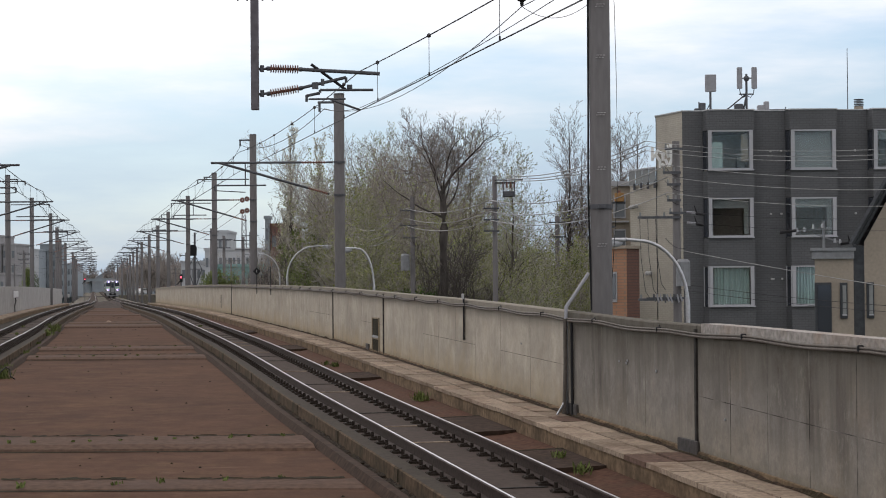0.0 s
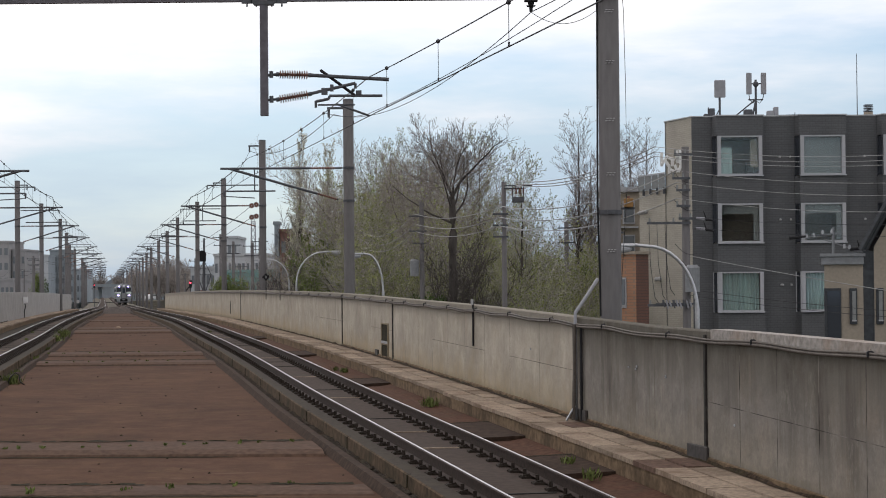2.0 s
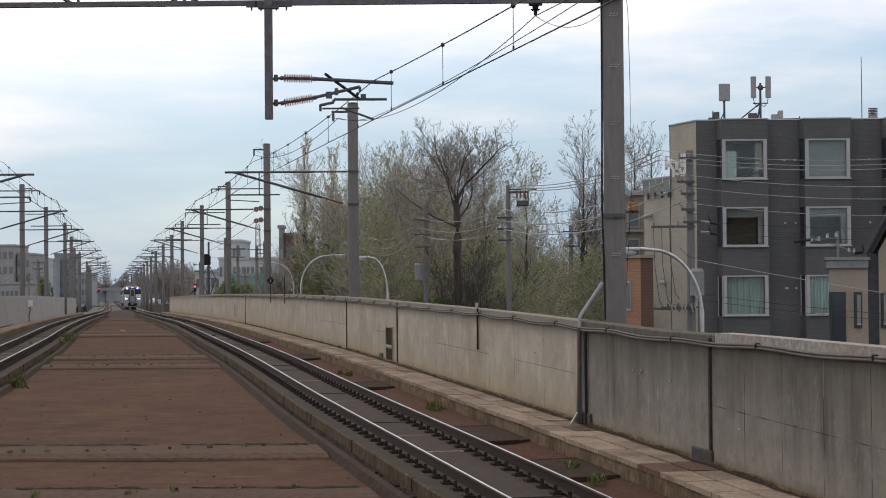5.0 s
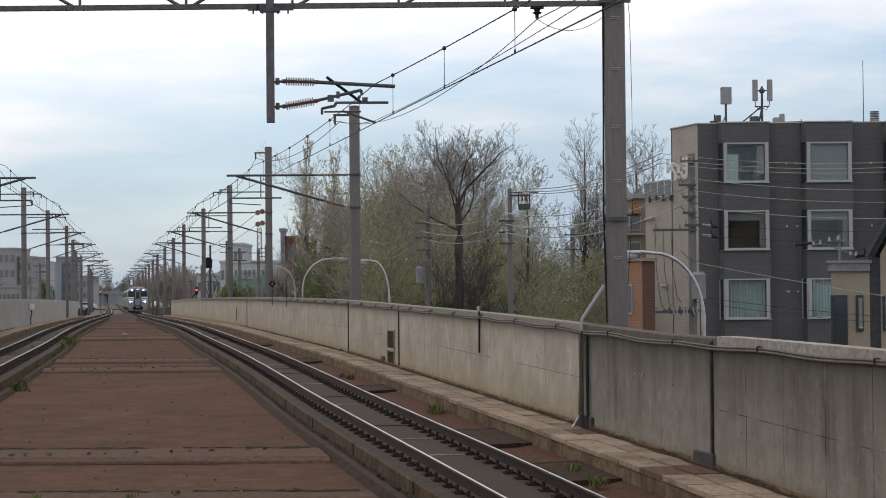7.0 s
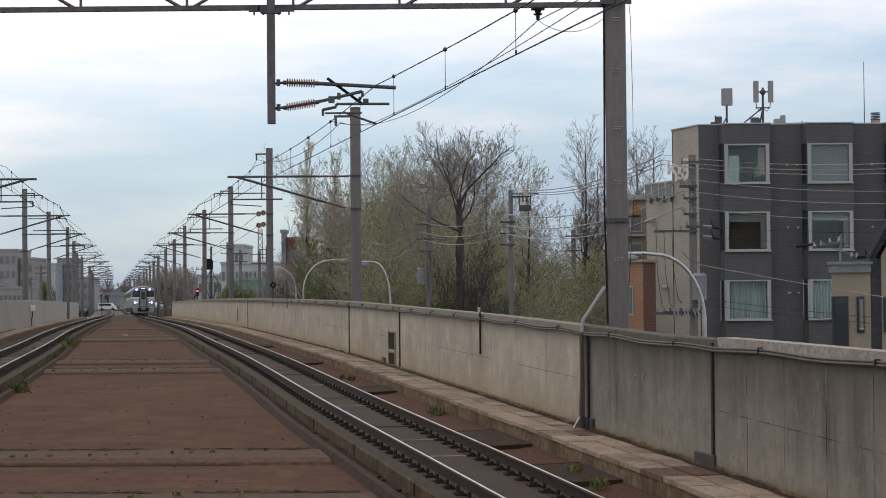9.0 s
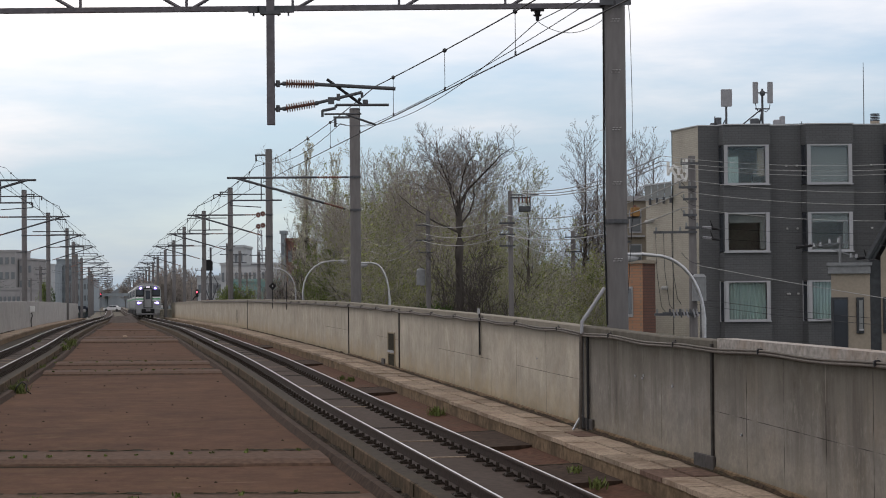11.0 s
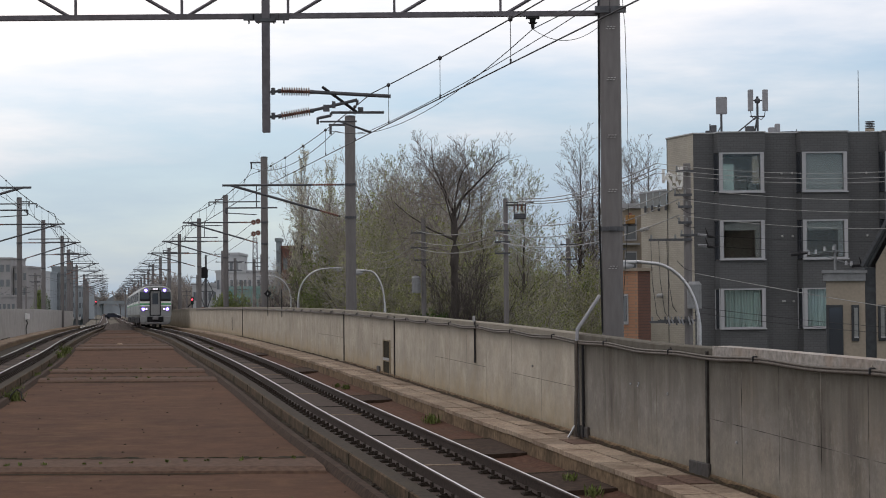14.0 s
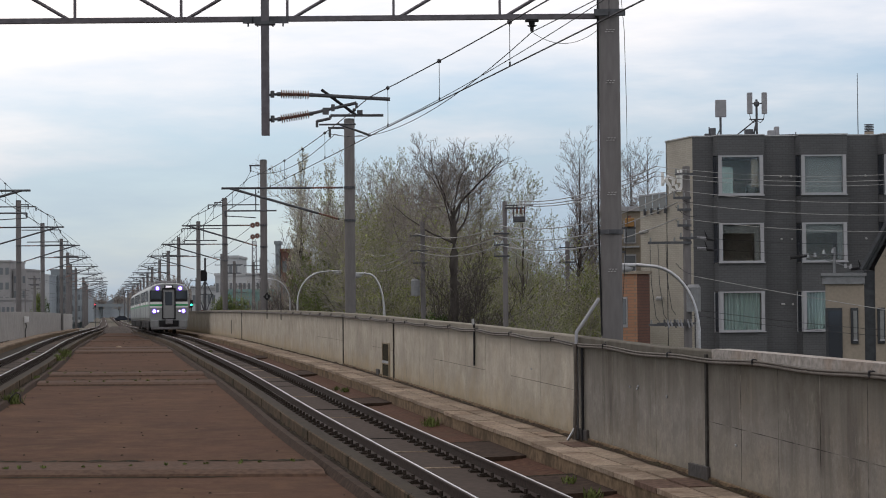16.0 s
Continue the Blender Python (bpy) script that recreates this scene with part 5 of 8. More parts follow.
def build_car(lead):
    car = tagged(empty("train_car", 0, 0, 0), "silver commuter train car with a green stripe and lit headlamps" if lead
                 else "silver commuter train car with a green stripe", "train car", "train cars")
    sec = car_section(2.82, lead)
    ln = 20.8
    verts, faces = [], []
    ys = [(0.0, 0.95, -0.02), (0.12, 0.985, 0.0), (0.35, 1.0, 0.0), (ln, 1.0, 0.0)] if lead else [(0, 1, 0), (ln, 1, 0)]
    n = len(sec)
    for y, k, dz in ys:
        verts += [(x * k, y, 0.95 + (z - 0.95) * (0.5 + k / 2) + dz) for x, z in sec]
    for i in range(len(ys) - 1):
        for j in range(n):
            faces.append((i * n + j, i * n + (j + 1) % n, (i + 1) * n + (j + 1) % n, (i + 1) * n + j))
    faces.append(tuple(range(n))[::-1])
    faces.append(tuple((len(ys) - 1) * n + j for j in range(n)))
    body = mesh_part("body", verts, faces, M_STAINLESS, car)
    for s in (-1, 1):
        x = s * 1.412
        for a, b, mat, nm in ((2.12, 2.30, M_TRAIN_WHITE, "white_stripe"), (1.98, 2.12, M_TRAIN_GREEN, "green_stripe")):
            bm = bmesh.new()
            box(bm, x, ln / 2 + 0.2, (a + b) / 2, 0.012, ln - 0.6, b - a)
            part(nm, bm, mat, car)
        for i in range(7):
            y = 3.0 + i * 2.35
            bm = bmesh.new()
            box(bm, x, y, 2.72, 0.02, 1.5, 0.78, None, 0.02)
            part("side_window", bm, M_TRAIN_GLASS, car)
        for y in (1.5, 7.4, 13.6, 19.2):
            bm = bmesh.new()
            box(bm, x, y, 2.05, 0.026, 1.0, 1.95, None, 0.01)
            box(bm, x + s * 0.006, y, 2.55, 0.03, 0.55, 0.75, None, 0.01, mi=1)
            part("door", bm, [M_STAINLESS_DOOR, M_TRAIN_GLASS], car)
        for i in range(9):
            bm = bmesh.new()
            box(bm, s * 1.2, 2.2 + i * 2.1, 0.62, 0.3, 1.2 + 0.6 * (i % 3) / 2, 0.5, None, 0.03)
            part("underfloor_box", bm, M_UNDER, car)
    for y in (2.6, 4.7, 16.2, 18.3):
        bm = bmesh.new()
        for s in (-1, 1):
            rod(bm, (s * 0.6, y, 0.43), (s * 0.47, y, 0.43), 0.43, seg=20)
        rod(bm, (-0.55, y, 0.43), (0.55, y, 0.43), 0.07, seg=8)
        part("wheelset", bm, M_UNDER, car)
    for y in (3.65, 17.25):
        bm = bmesh.new()
        for s in (-1, 1):
            box(bm, s * 0.85, y, 0.52, 0.16, 2.9, 0.26, None, 0.04)
        box(bm, 0, y, 0.6, 1.7, 0.4, 0.25)
        part("bogie_frame", bm, M_UNDER, car)
    for y in (6.0, 10.0, 14.5):
        bm = bmesh.new()
        box(bm, 0, y, 3.72, 1.6, 2.2, 0.28, None, 0.06)
        part("roof_unit", bm, M_UNDER_GREY, car)
    if not lead:
        bm = bmesh.new()
        box(bm, 0, -0.25, 2.1, 1.3, 0.6, 2.2, None, 0.05)
        part("gangway_bellows", bm, M_UNDER, car)
        return car
    f = -0.012
    for s in (-1, 1):
        bm = bmesh.new()
        box(bm, s * 0.885, f, 2.70, 0.88, 0.05, 0.80, None, 0.02)
        part("windscreen_surround", bm, M_BLACK, car)
    for s in (-1, 1):
        bm = bmesh.new()
        box(bm, s * 0.885, f - 0.02, 2.78, 0.78, 0.03, 0.62, None, 0.03)
        part("windscreen", bm, M_TRAIN_GLASS, car)
        bm = bmesh.new()
        box(bm, s * 0.895, f, 2.2, 0.89, 0.03, 0.17)
        part("white_stripe", bm, M_TRAIN_WHITE, car)
        bm = bmesh.new()
        box(bm, s * 0.895, f, 2.05, 0.89, 0.03, 0.13)
        part("green_stripe", bm, M_TRAIN_GREEN, car)
        bm = bmesh.new()
        box(bm, s * 0.895, f, 1.925, 0.89, 0.03, 0.11)
        part("white_stripe", bm, M_TRAIN_WHITE, car)
        bm = bmesh.new()
        box(bm, s * 0.9, f - 0.02, 1.62, 0.55, 0.06, 0.24, None, 0.03)
        part("lamp_housing", bm, M_STAINLESS_DOOR, car)
        for x, z, r, m in ((1.03, 1.62, 0.115, M_LAMP), (0.76, 1.62, 0.08, M_LAMP_SMALL), (0.80, 3.24, 0.115, M_LAMP)):
            # a glowing violet ring behind the lamp paints its glare
            if m is M_LAMP:
                bm = bmesh.new()
                rod(bm, (s * x, f - 0.02, z), (s * x, f - 0.07, z), r * 1.55, seg=18)
                part("lamp_halo", bm, M_LAMP_HALO, car, "violet glowing ring painting the lamp's halo")
            bm = bmesh.new()
            rod(bm, (s * x, f - 0.02, z), (s * x, f - 0.085, z), r, r * 0.9, seg=18)
            part("headlamp", bm, m, car, "lit blue-white headlamp")
        bm = bmesh.new()
        box(bm, s * 1.0, f - 0.03, 0.72, 0.62, 0.16, 0.55, None, 0.06)
        part("skirt", bm, M_STAINLESS_DOOR, car)
    bm = bmesh.new()
    for x, z, sx, sz in ((-0.44, 2.15, 0.09, 2.2), (0.44, 2.15, 0.09, 2.2), (0, 3.22, 0.96, 0.1), (0, 1.08, 0.96, 0.08)):
        box(bm, x, f - 0.06, z, sx, 0.16, sz, None, 0.02)
    part("gangway_frame", bm, M_UNDER, car, "dark gangway door frame")
    bm = bmesh.new()
    box(bm, 0, f - 0.01, 2.12, 0.8, 0.05, 2.06, None, 0.01)
    part("gangway_door", bm, M_STAINLESS_DOOR, car)
    bm = bmesh.new()
    box(bm, 0, f - 0.045, 2.5, 0.5, 0.02, 0.95, None, 0.03)
    part("door_window", bm, M_TRAIN_GLASS, car)
    bm = bmesh.new()
    box(bm, 0, f - 0.03, 3.36, 0.62, 0.06, 0.2, None, 0.02)
    part("sign_box", bm, M_BLACK, car)
    bm = bmesh.new()
    box(bm, 0, f - 0.062, 3.36, 0.44, 0.012, 0.12)
    part("sign_face", bm, M_SIGN, car)
    bm = bmesh.new()
    box(bm, 0, 0.1, 0.75, 1.7, 0.3, 0.42, None, 0.04)
    part("buffer_recess", bm, M_BLACK, car)
    bm = bmesh.new()
    box(bm, 0, -0.25, 0.86, 0.34, 0.5, 0.28, None, 0.04)
    box(bm, 0, -0.42, 0.86, 0.5, 0.12, 0.34, None, 0.03)
    part("coupler", bm, M_UNDER_GREY, car)
    bm = bmesh.new()
    box(bm, 0, -0.02, 0.40, 2.5, 0.18, 0.2, None, 0.05)
    part("snow_plough", bm, M_UNDER_GREY, car)
    return car


TRAIN_ROWS = [(0.0, 381), (2.0, 345), (4.0, 308), (6.5, 268), (9.0, 231), (11.5, 197), (13.5, 168.5), (15.0, 146.5), (16.0, 132.6)]


def car_rows(shift):
    rows = []
    for t, y in TRAIN_ROWS:
        a, b = beside(centre_r, y + shift + 3.6, 0), beside(centre_r, y + shift + 17.2, 0)
        d = (b - a)
        rz = -math.degrees(math.atan2(d.x, d.y))
        rx = math.degrees(math.atan2(d.z, math.hypot(d.x, d.y)))
        u = d.normalized()
        p = a - u * 3.6
        rows.append((t, pose(p.x, p.y, p.z, rx, 0, rz)))
    return rows


def build_train():
    cars = [build_car(i == 0) for i in range(3)]
    slim = Matrix.Diagonal((0.94, 1.0, 0.94, 1.0))
    for car in cars:
        for piece in car.children:
            piece.data.transform(slim)
    return cars


# ---- road vehicles at the far crossing ----
def build_vehicle(kind, paint, label):
    """A car or van with body, glass and wheels; its nose points along +x."""
    v = tagged(empty(kind, 0, 0, 0), label, kind.replace("_", " "))
    ln, h, roof = (4.7, 1.95, 0.12) if kind == "van" else (4.4, 1.48, 0.62)
    prof = ([(-2.35, .35), (-2.35, 1.8), (-2.2, 1.95), (1.2, 1.95), (1.75, 1.2), (2.25, 1.0), (2.35, .35)] if kind == "van" else
            [(-2.2, .35), (-2.2, .95), (-1.7, 1.05), (-1.2, 1.48), (.5, 1.48), (1.2, 1.0), (2.1, .85), (2.2, .35)])
    bm = bmesh.new()
    n = len(prof)
    vs = [[bm.verts.new((x, s * (0.86 - 0.12 * max(0, z - 1)), z)) for x, z in prof] for s in (-1, 1)]
    bm.faces.new(vs[0])
    bm.faces.new(vs[1][::-1])
    for i in range(n):
        bm.faces.new((vs[0][i], vs[1][i], vs[1][(i + 1) % n], vs[0][(i + 1) % n]))
    bmesh.ops.recalc_face_normals(bm, faces=bm.faces)
    part("body", bm, paint, v)
    zs, ze, xa, xb = (1.2, 1.72, -2.1, 1.05) if kind == "van" else (1.02, 1.38, -1.3, 0.7)
    for s in (-1, 1):
        bm = bmesh.new()
        m = (xa + xb) / 2
        box(bm, (xa + m) / 2, s * 0.83, (zs + ze) / 2, (m - xa) - 0.06, 0.04, ze - zs)
        part("side_window", bm, M_TRAIN_GLASS, v)
        bm = bmesh.new()
        box(bm, (xb + m) / 2, s * 0.83, (zs + ze) / 2, (xb - m) - 0.06, 0.04, ze - zs)
        part("side_window", bm, M_TRAIN_GLASS, v)
        for x in (-1.4, 1.45):
            bm = bmesh.new()
            rod(bm, (x, s * 0.88, 0.33), (x, s * 0.66, 0.33), 0.33, seg=16)
            part("wheel", bm, M_BLACK, v)
    bm = bmesh.new()
    box(bm, 2.28 if kind == "van" else 2.14, 0, 0.72, 0.1, 1.4, 0.14)
    part("headlamps", bm, M_BAND, v)
    return v


def motions():
    walk(SHUTTER, [(t, pose(0, -0.17, z)) for t, z in ((0.0, -0.1), (15.4, -0.1), (15.5, -0.1), (15.6, 0.1), (16.0, 0.1))])
    for i, car in enumerate(TRAIN):
        walk(car, car_rows(21.3 * i))
    flat = lambda x, y, z: pose(x, y, z, 0, 0, 0)
    walk(VAN, [(t, flat(x, CROSS_Y, CROSS_Z)) for t, x in ((0.0, -113.0), (6.4, -97.0), (7.6, -93.0), (8.8, -90.4), (9.2, -89.4), (11.3, -79.0), (13.0, -70.0), (16.0, -54.0))])
    walk(CAR, [(t, flat(x, CROSS_Y, CROSS_Z)) for t, x in ((0.0, -150.0), (8.0, -105.0), (11.3, -95.0), (12.3, -91.1), (12.8, -89.6), (13.3, -88.0), (13.8, -87.3), (14.4, -86.2),
                                           (15.2, -85.6), (16.0, -84.1))])
    walk(SEDAN, [(t, pose(x, CROSS_Y + 4, CROSS_Z, 0, 0, 180)) for t, x in ((0.0, -60.0), (9.2, -80.0), (11.3, -90.5), (11.8, -92.0), (12.3, -93.5), (13.0, -98.0), (16.0, -125.0))])


CROSS_Y, CROSS_Z = 520.0, 5.85


# ---- town: buildings ----
def prism(bm, pts, z0, z1, mi=0):
    """An upright prism over a plan outline."""
    lo = [bm.verts.new((x, y, z0)) for x, y in pts]
    hi = [bm.verts.new((x, y, z1)) for x, y in pts]
    n = len(pts)
    fs = [bm.faces.new(lo[::-1]), bm.faces.new(hi)]
    for i in range(n):
        fs.append(bm.faces.new((lo[i], lo[(i + 1) % n], hi[(i + 1) % n], hi[i])))
    bmesh.ops.recalc_face_normals(bm, faces=fs)
    for f in fs:
        f.material_index = mi
    return bm


def room_window(parent, x0, x1, z0, z1, y, style):
    """A window with wide jambs, a sill, a pane, the room behind it and what hangs or stands in it."""
    deep, lx = y + 3.2, x0 - 0.1
    verts = [(lx, y + 0.6, z0 - 0.5), (x1, y + 0.6, z0 - 0.5), (x1, y + 0.6, z1 + 0.3), (lx, y + 0.6, z1 + 0.3),
             (lx, deep, z0 - 0.5), (x1, deep, z0 - 0.5), (x1, deep, z1 + 0.3), (lx, deep, z1 + 0.3)]
    w = mesh_part("window", verts, [(4, 5, 6, 7), (0, 4, 7, 3), (1, 2, 6, 5), (3, 7, 6, 2), (0, 1, 5, 4)], M_ROOM, parent)
    t, j = 0.06, 0.155
    bm = bmesh.new()
    for cx, cz, sx, sz in (((x0 + x1) / 2, z1 - t / 2, x1 - x0, t), ((x0 + x1) / 2, z0 + t / 2, x1 - x0, t), (x0 + j / 2, (z0 + z1) / 2, j, z1 - z0 - 2 * t),
                           (x1 - j / 2, (z0 + z1) / 2, j, z1 - z0 - 2 * t)):
        box(bm, cx, y + 0.05, cz, sx, 0.12, sz)
    part("frame", bm, M_FRAME, w)
    bm = bmesh.new()
    box(bm, (x0 + x1) / 2, y + 0.0, z0 - 0.025, x1 - x0 + 0.06, 0.2, 0.05)
    part("sill", bm, M_FRAME, w)
    if style == "curtain":
        n = 40
        verts, faces = [], []
        for i in range(n + 1):
            xx = x0 + j + (x1 - x0 - 2 * j) * i / n
            yy = y + 0.2 + 0.035 * math.sin(i * 1.9) + 0.02 * math.sin(i * 0.83)
            verts += [(xx, yy, z0 + t), (xx, yy, z1 - t)]
        for i in range(n):
            faces.append((2 * i, 2 * i + 2, 2 * i + 3, 2 * i + 1))
        mesh_part("curtain", verts, faces, M_CURTAIN, w)
    elif style in ("blind", "half"):
        bm = bmesh.new()
        zb = z0 + (z1 - z0) * (0.74 if style == "half" else 0.05)
        box(bm, (x0 + x1) / 2, y + 0.2, (zb + z1 - t) / 2, x1 - x0 - 2 * j, 0.02, z1 - t - zb)
        part("blind", bm, M_BLIND, w)
        bm = bmesh.new()
        box(bm, x1 - j - 0.12, y + 0.22, (z0 + z1) / 2, 0.22, 0.03, z1 - z0 - 0.2)
        part("drape", bm, M_BLIND, w)
    elif style == "screen":
        bm = bmesh.new()
        box(bm, x0 + j + 0.24, y + 0.16, z0 + 0.62, 0.48, 0.02, 1.14)
        part("screen", bm, M_CURTAIN, w)
        bm = bmesh.new()
        box(bm, (x0 + x1) / 2 + 0.45, y + 1.4, z0 + 0.72, 1.0, 0.3, 0.06)
        box(bm, (x0 + x1) / 2 + 0.62, y + 1.35, z0 + 0.25, 0.36, 0.3, 0.7)
        part("shelf", bm, M_BLIND, w)
        bm = bmesh.new()
        box(bm, x1 - j - 0.16, y + 0.3, z0 + 0.95, 0.3, 0.03, 1.2)
        part("drape", bm, M_STUCCO, w)
    bm = bmesh.new()
    box(bm, (x0 + x1) / 2, y + 0.08, (z0 + z1) / 2, x1 - x0 - 2 * j, 0.012, z1 - z0 - 2 * t)
    p = part("pane", bm, M_PANE, w)
    p.visible_shadow = False
    return w


FLOORS = ((8.22, 9.97), (11.17, 12.89), (14.05, 15.79))


def build_grey_building():
    b = tagged(empty("apartment_building", 0, 0, 0), "charcoal brick apartment building with white-framed bay windows", "apartment building")
    bm = bmesh.new()
    prism(bm, [(10.77, 88.0), (31, 88.0), (31, 98), (11.6, 98), (9.92, 87.6)], 0, 16.64)
    body = part("wall", bm, [M_BRICK_DARK, M_BRICK_BEIGE], b)
    for f in body.data.polygons:
        if f.normal.x < -0.5:
            f.material_index = 1
    bays = [11.80 + 3.55 * i for i in range(4)]
    # the front between the bays, then the west corner
    edges = [(10.77, bays[0] - 0.16)] + [(x + 2.0, x + 3.55 - 0.16) for x in bays[:3]] + [(bays[3] + 2.0, 31)]
    for a, c in edges:
        front = part("wall", prism(bmesh.new(), [(a, 85.0), (c, 85.0), (c, 87.998), (a if a > 11 else 9.95, 87.998 if a > 11 else 87.59)], 0, 16.64), [M_BRICK_DARK, M_BRICK_BEIGE], b)
        if a < 11:
            for f in front.data.polygons:
                if f.normal.x < -0.5:
                    f.material_index = 1
    bm = bmesh.new()
    prism(bm, [(10.74, 84.97), (31.05, 84.97), (31.05, 98.05), (11.55, 98.05), (9.88, 87.62)], 16.644, 16.69)
    part("roof_edge", bm, M_COVE, b)
    styles = [["curtain", "half", "screen"], ["curtain", "half", "blind"], ["blind", "curtain", "half"], ["blind", "curtain", "half"]]
    for i, x in enumerate(bays):
        plan = [(x - 0.156, 84.998), (x - 0.03, 84.45), (x + 1.97, 84.45), (x + 1.996, 84.998), (x + 1.996, 87.99), (x - 0.156, 87.99)]
        for za, zb in zip([0.3] + [f[1] for f in FLOORS], [f[0] for f in FLOORS] + [16.635]):
            part("bay", prism(bmesh.new(), plan, za, zb), M_BRICK_DARK, b)
        bm = bmesh.new()
        prism(bm, [(x - 0.19, 84.96), (x - 0.05, 84.41), (x + 2.0, 84.41), (x + 2.03, 84.96)], 16.638, 16.685)
        part("bay_roof_edge", bm, M_COVE, b)
        for k, (z0, z1) in enumerate(FLOORS):
            room_window(b, x + 0.0, x + 1.92, z0 + 0.05, z1 - 0.005, 84.43, styles[i][k])
            part("bay_jamb", prism(bmesh.new(), [(x + 1.925, 84.46), (x + 1.97, 84.45), (x + 1.996, 84.998), (x + 1.93, 84.998)], z0, z1), M_BRICK_DARK, b)
            side = part("side_pane", prism(bmesh.new(), [(x - 0.135, 84.95), (x - 0.035, 84.51), (x - 0.02, 84.52), (x - 0.12, 84.96)], z0 + 0.04, z1 - 0.04), M_TRAIN_GLASS, b, "dark narrow side pane")
            bm = bmesh.new()
            for px, py in ((x - 0.14, 84.985), (x - 0.03, 84.485)):
                box(bm, px, py, (z0 + z1) / 2, 0.05, 0.05, z1 - z0)
            part("side_frame", bm, M_FRAME if k == 0 else M_CHARCOAL, side)
    for x in (14.55, 14.62, 15.0, 18.1, 18.2):
        for z in (14.9, 12.2, 9.4):
            if (int(x * 100) + int(z * 10)) % 3:
                bm = bmesh.new()
                box(bm, x, 84.96, z, 0.09, 0.1, 0.09, None, 0.02)
                part("vent_cap", bm, M_BAND, b)
    # lower wing that carries the beige wall on, with a railed roof terrace
    w = tagged(empty("rear_wing", 0, 0, 0), "pale beige brick wing with a railed flat roof", "building wing")
    part("wall", prism(bmesh.new(), [(9.916, 87.62), (9.03, 90.3), (9.75, 97), (11.5, 97), (11.5, 90)], 0, 13.7), M_BRICK_BEIGE, w)
    rail = part("terrace_rail", prism(bmesh.new(), [(9.90, 87.5), (8.98, 90.28), (8.95, 90.22), (9.87, 87.44)], 14.36, 14.42), M_FRAME, w, "white terrace rail with translucent panels")
    for i in range(4):
        k0, k1 = i / 4 + 0.012, (i + 1) / 4 - 0.012
        a, c = Vector((9.885, 87.47)).lerp(Vector((8.965, 90.25)), k0), Vector((9.885, 87.47)).lerp(Vector((8.965, 90.25)), k1)
        part("panel", prism(bmesh.new(), [(a.x, a.y), (c.x, c.y), (c.x + 0.02, c.y + 0.02), (a.x + 0.02, a.y + 0.02)], 13.72, 14.355), M_BLIND, rail)
        part("bracket", box(bmesh.new(), a.x - 0.03, a.y, 13.62, 0.1, 0.14, 0.3, None, 0.01), M_STEEL, rail)
    for px, py, z in ((9.0, 89.9, 12.7), (9.1, 89.6, 12.72), (9.2, 89.3, 12.74), (9.55, 88.3, 9.7), (9.65, 88.0, 9.7)):
        bm = bmesh.new()
        bmesh.ops.create_icosphere(bm, subdivisions=2, radius=0.1, matrix=Matrix.Translation((px, py - 0.06, z)))
        rod(bm, (px, py, z + 0.05), (px + 0.1, py, z + 0.05), 0.03, seg=6)
        part("vent_cap", bm, M_BAND, w, "pale round vent cap", True)
    w = tagged(empty("rear_wing", 0, 0, 0), "pale rendered building with white-framed windows", "building wing")
    part("wall", prism(bmesh.new(), [(8.0, 100), (10.1, 100), (10.1, 108), (8.65, 108)], 0, 14.15), M_STUCCO, w)
    part("roof_edge", prism(bmesh.new(), [(7.85, 99.8), (10.2, 99.8), (10.2, 108.2), (8.5, 108.2)], 14.154, 14.4), M_FRAME, w)
    for z in (8.4, 10.9, 12.6):
        for x in (8.7, 9.45):
            win = part("window", box(bmesh.new(), x, 99.96, z + 0.5, 0.62, 0.12, 1.15), M_FRAME, w)
            part("pane", box(bmesh.new(), x, 99.89, z + 0.5, 0.5, 0.03, 1.0), M_FARGLASS, win)
    bm = bmesh.new()
    box(bm, 9.1, 99.8, 12.35, 1.6, 0.3, 0.08)
    part("sill_band", bm, M_FRAME, w)
    # shape of a mounted sign: white strokes
    s = tagged(empty("wall_sign", 0, 0, 0), "white metal sign strokes mounted on the beige wall", "sign")
    for x, z, sx, sz, a in ((9.75, 14.98, 0.07, 0.55, 0), (9.86, 14.95, 0.07, 0.4, 35), (9.92, 14.8, 0.07, 0.35, -35), (10.08, 14.95, 0.22, 0.07, 20), (10.1, 14.8, 0.07, 0.3, 0),
                            (10.25, 15.0, 0.07, 0.5, -8), (10.36, 14.98, 0.07, 0.55, 0), (10.3, 15.03, 0.2, 0.06, 0), (10.0, 14.45, 0.06, 0.3, 0), (10.12, 14.42, 0.16, 0.06, 30),
                            (10.22, 14.5, 0.06, 0.3, -20), (10.34, 14.5, 0.06, 0.34, 20)):
        bm = bmesh.new()
        box(bm, 0, 0, 0, sx + 0.05, 0.14, sz + 0.05, pose(x, 87.9 - (x - 9.7) * 3.05 - 0.25, z, 0, a, 0))
        part("stroke", bm, M_TRAIN_WHITE, s)
    # rooftop gear
    mast = lambda x, h, lab: tagged(empty("antenna_mast", x, 86.2, 16.71), lab, "antenna", "rooftop antennas")
    a = mast(12.17, 1.6, "grey panel antenna on a short roof mast")
    bm = bmesh.new()
    rod(bm, (0, 0, 0), (0, 0, 1.2), 0.05, seg=8)
    rod(bm, (0, -0.05, 0.4), (-0.2, -0.05, 0.02), 0.025, seg=6)
    part("mast", bm, M_STEEL, a)
    bm = bmesh.new()
    box(bm, 0.0, -0.1, 1.25, 0.48, 0.16, 0.76, None, 0.03)
    part("panel", bm, M_ANT, a)
    bm = bmesh.new()
    box(bm, -0.35, 0, 0.2, 0.24, 0.3, 0.4, None, 0.02)
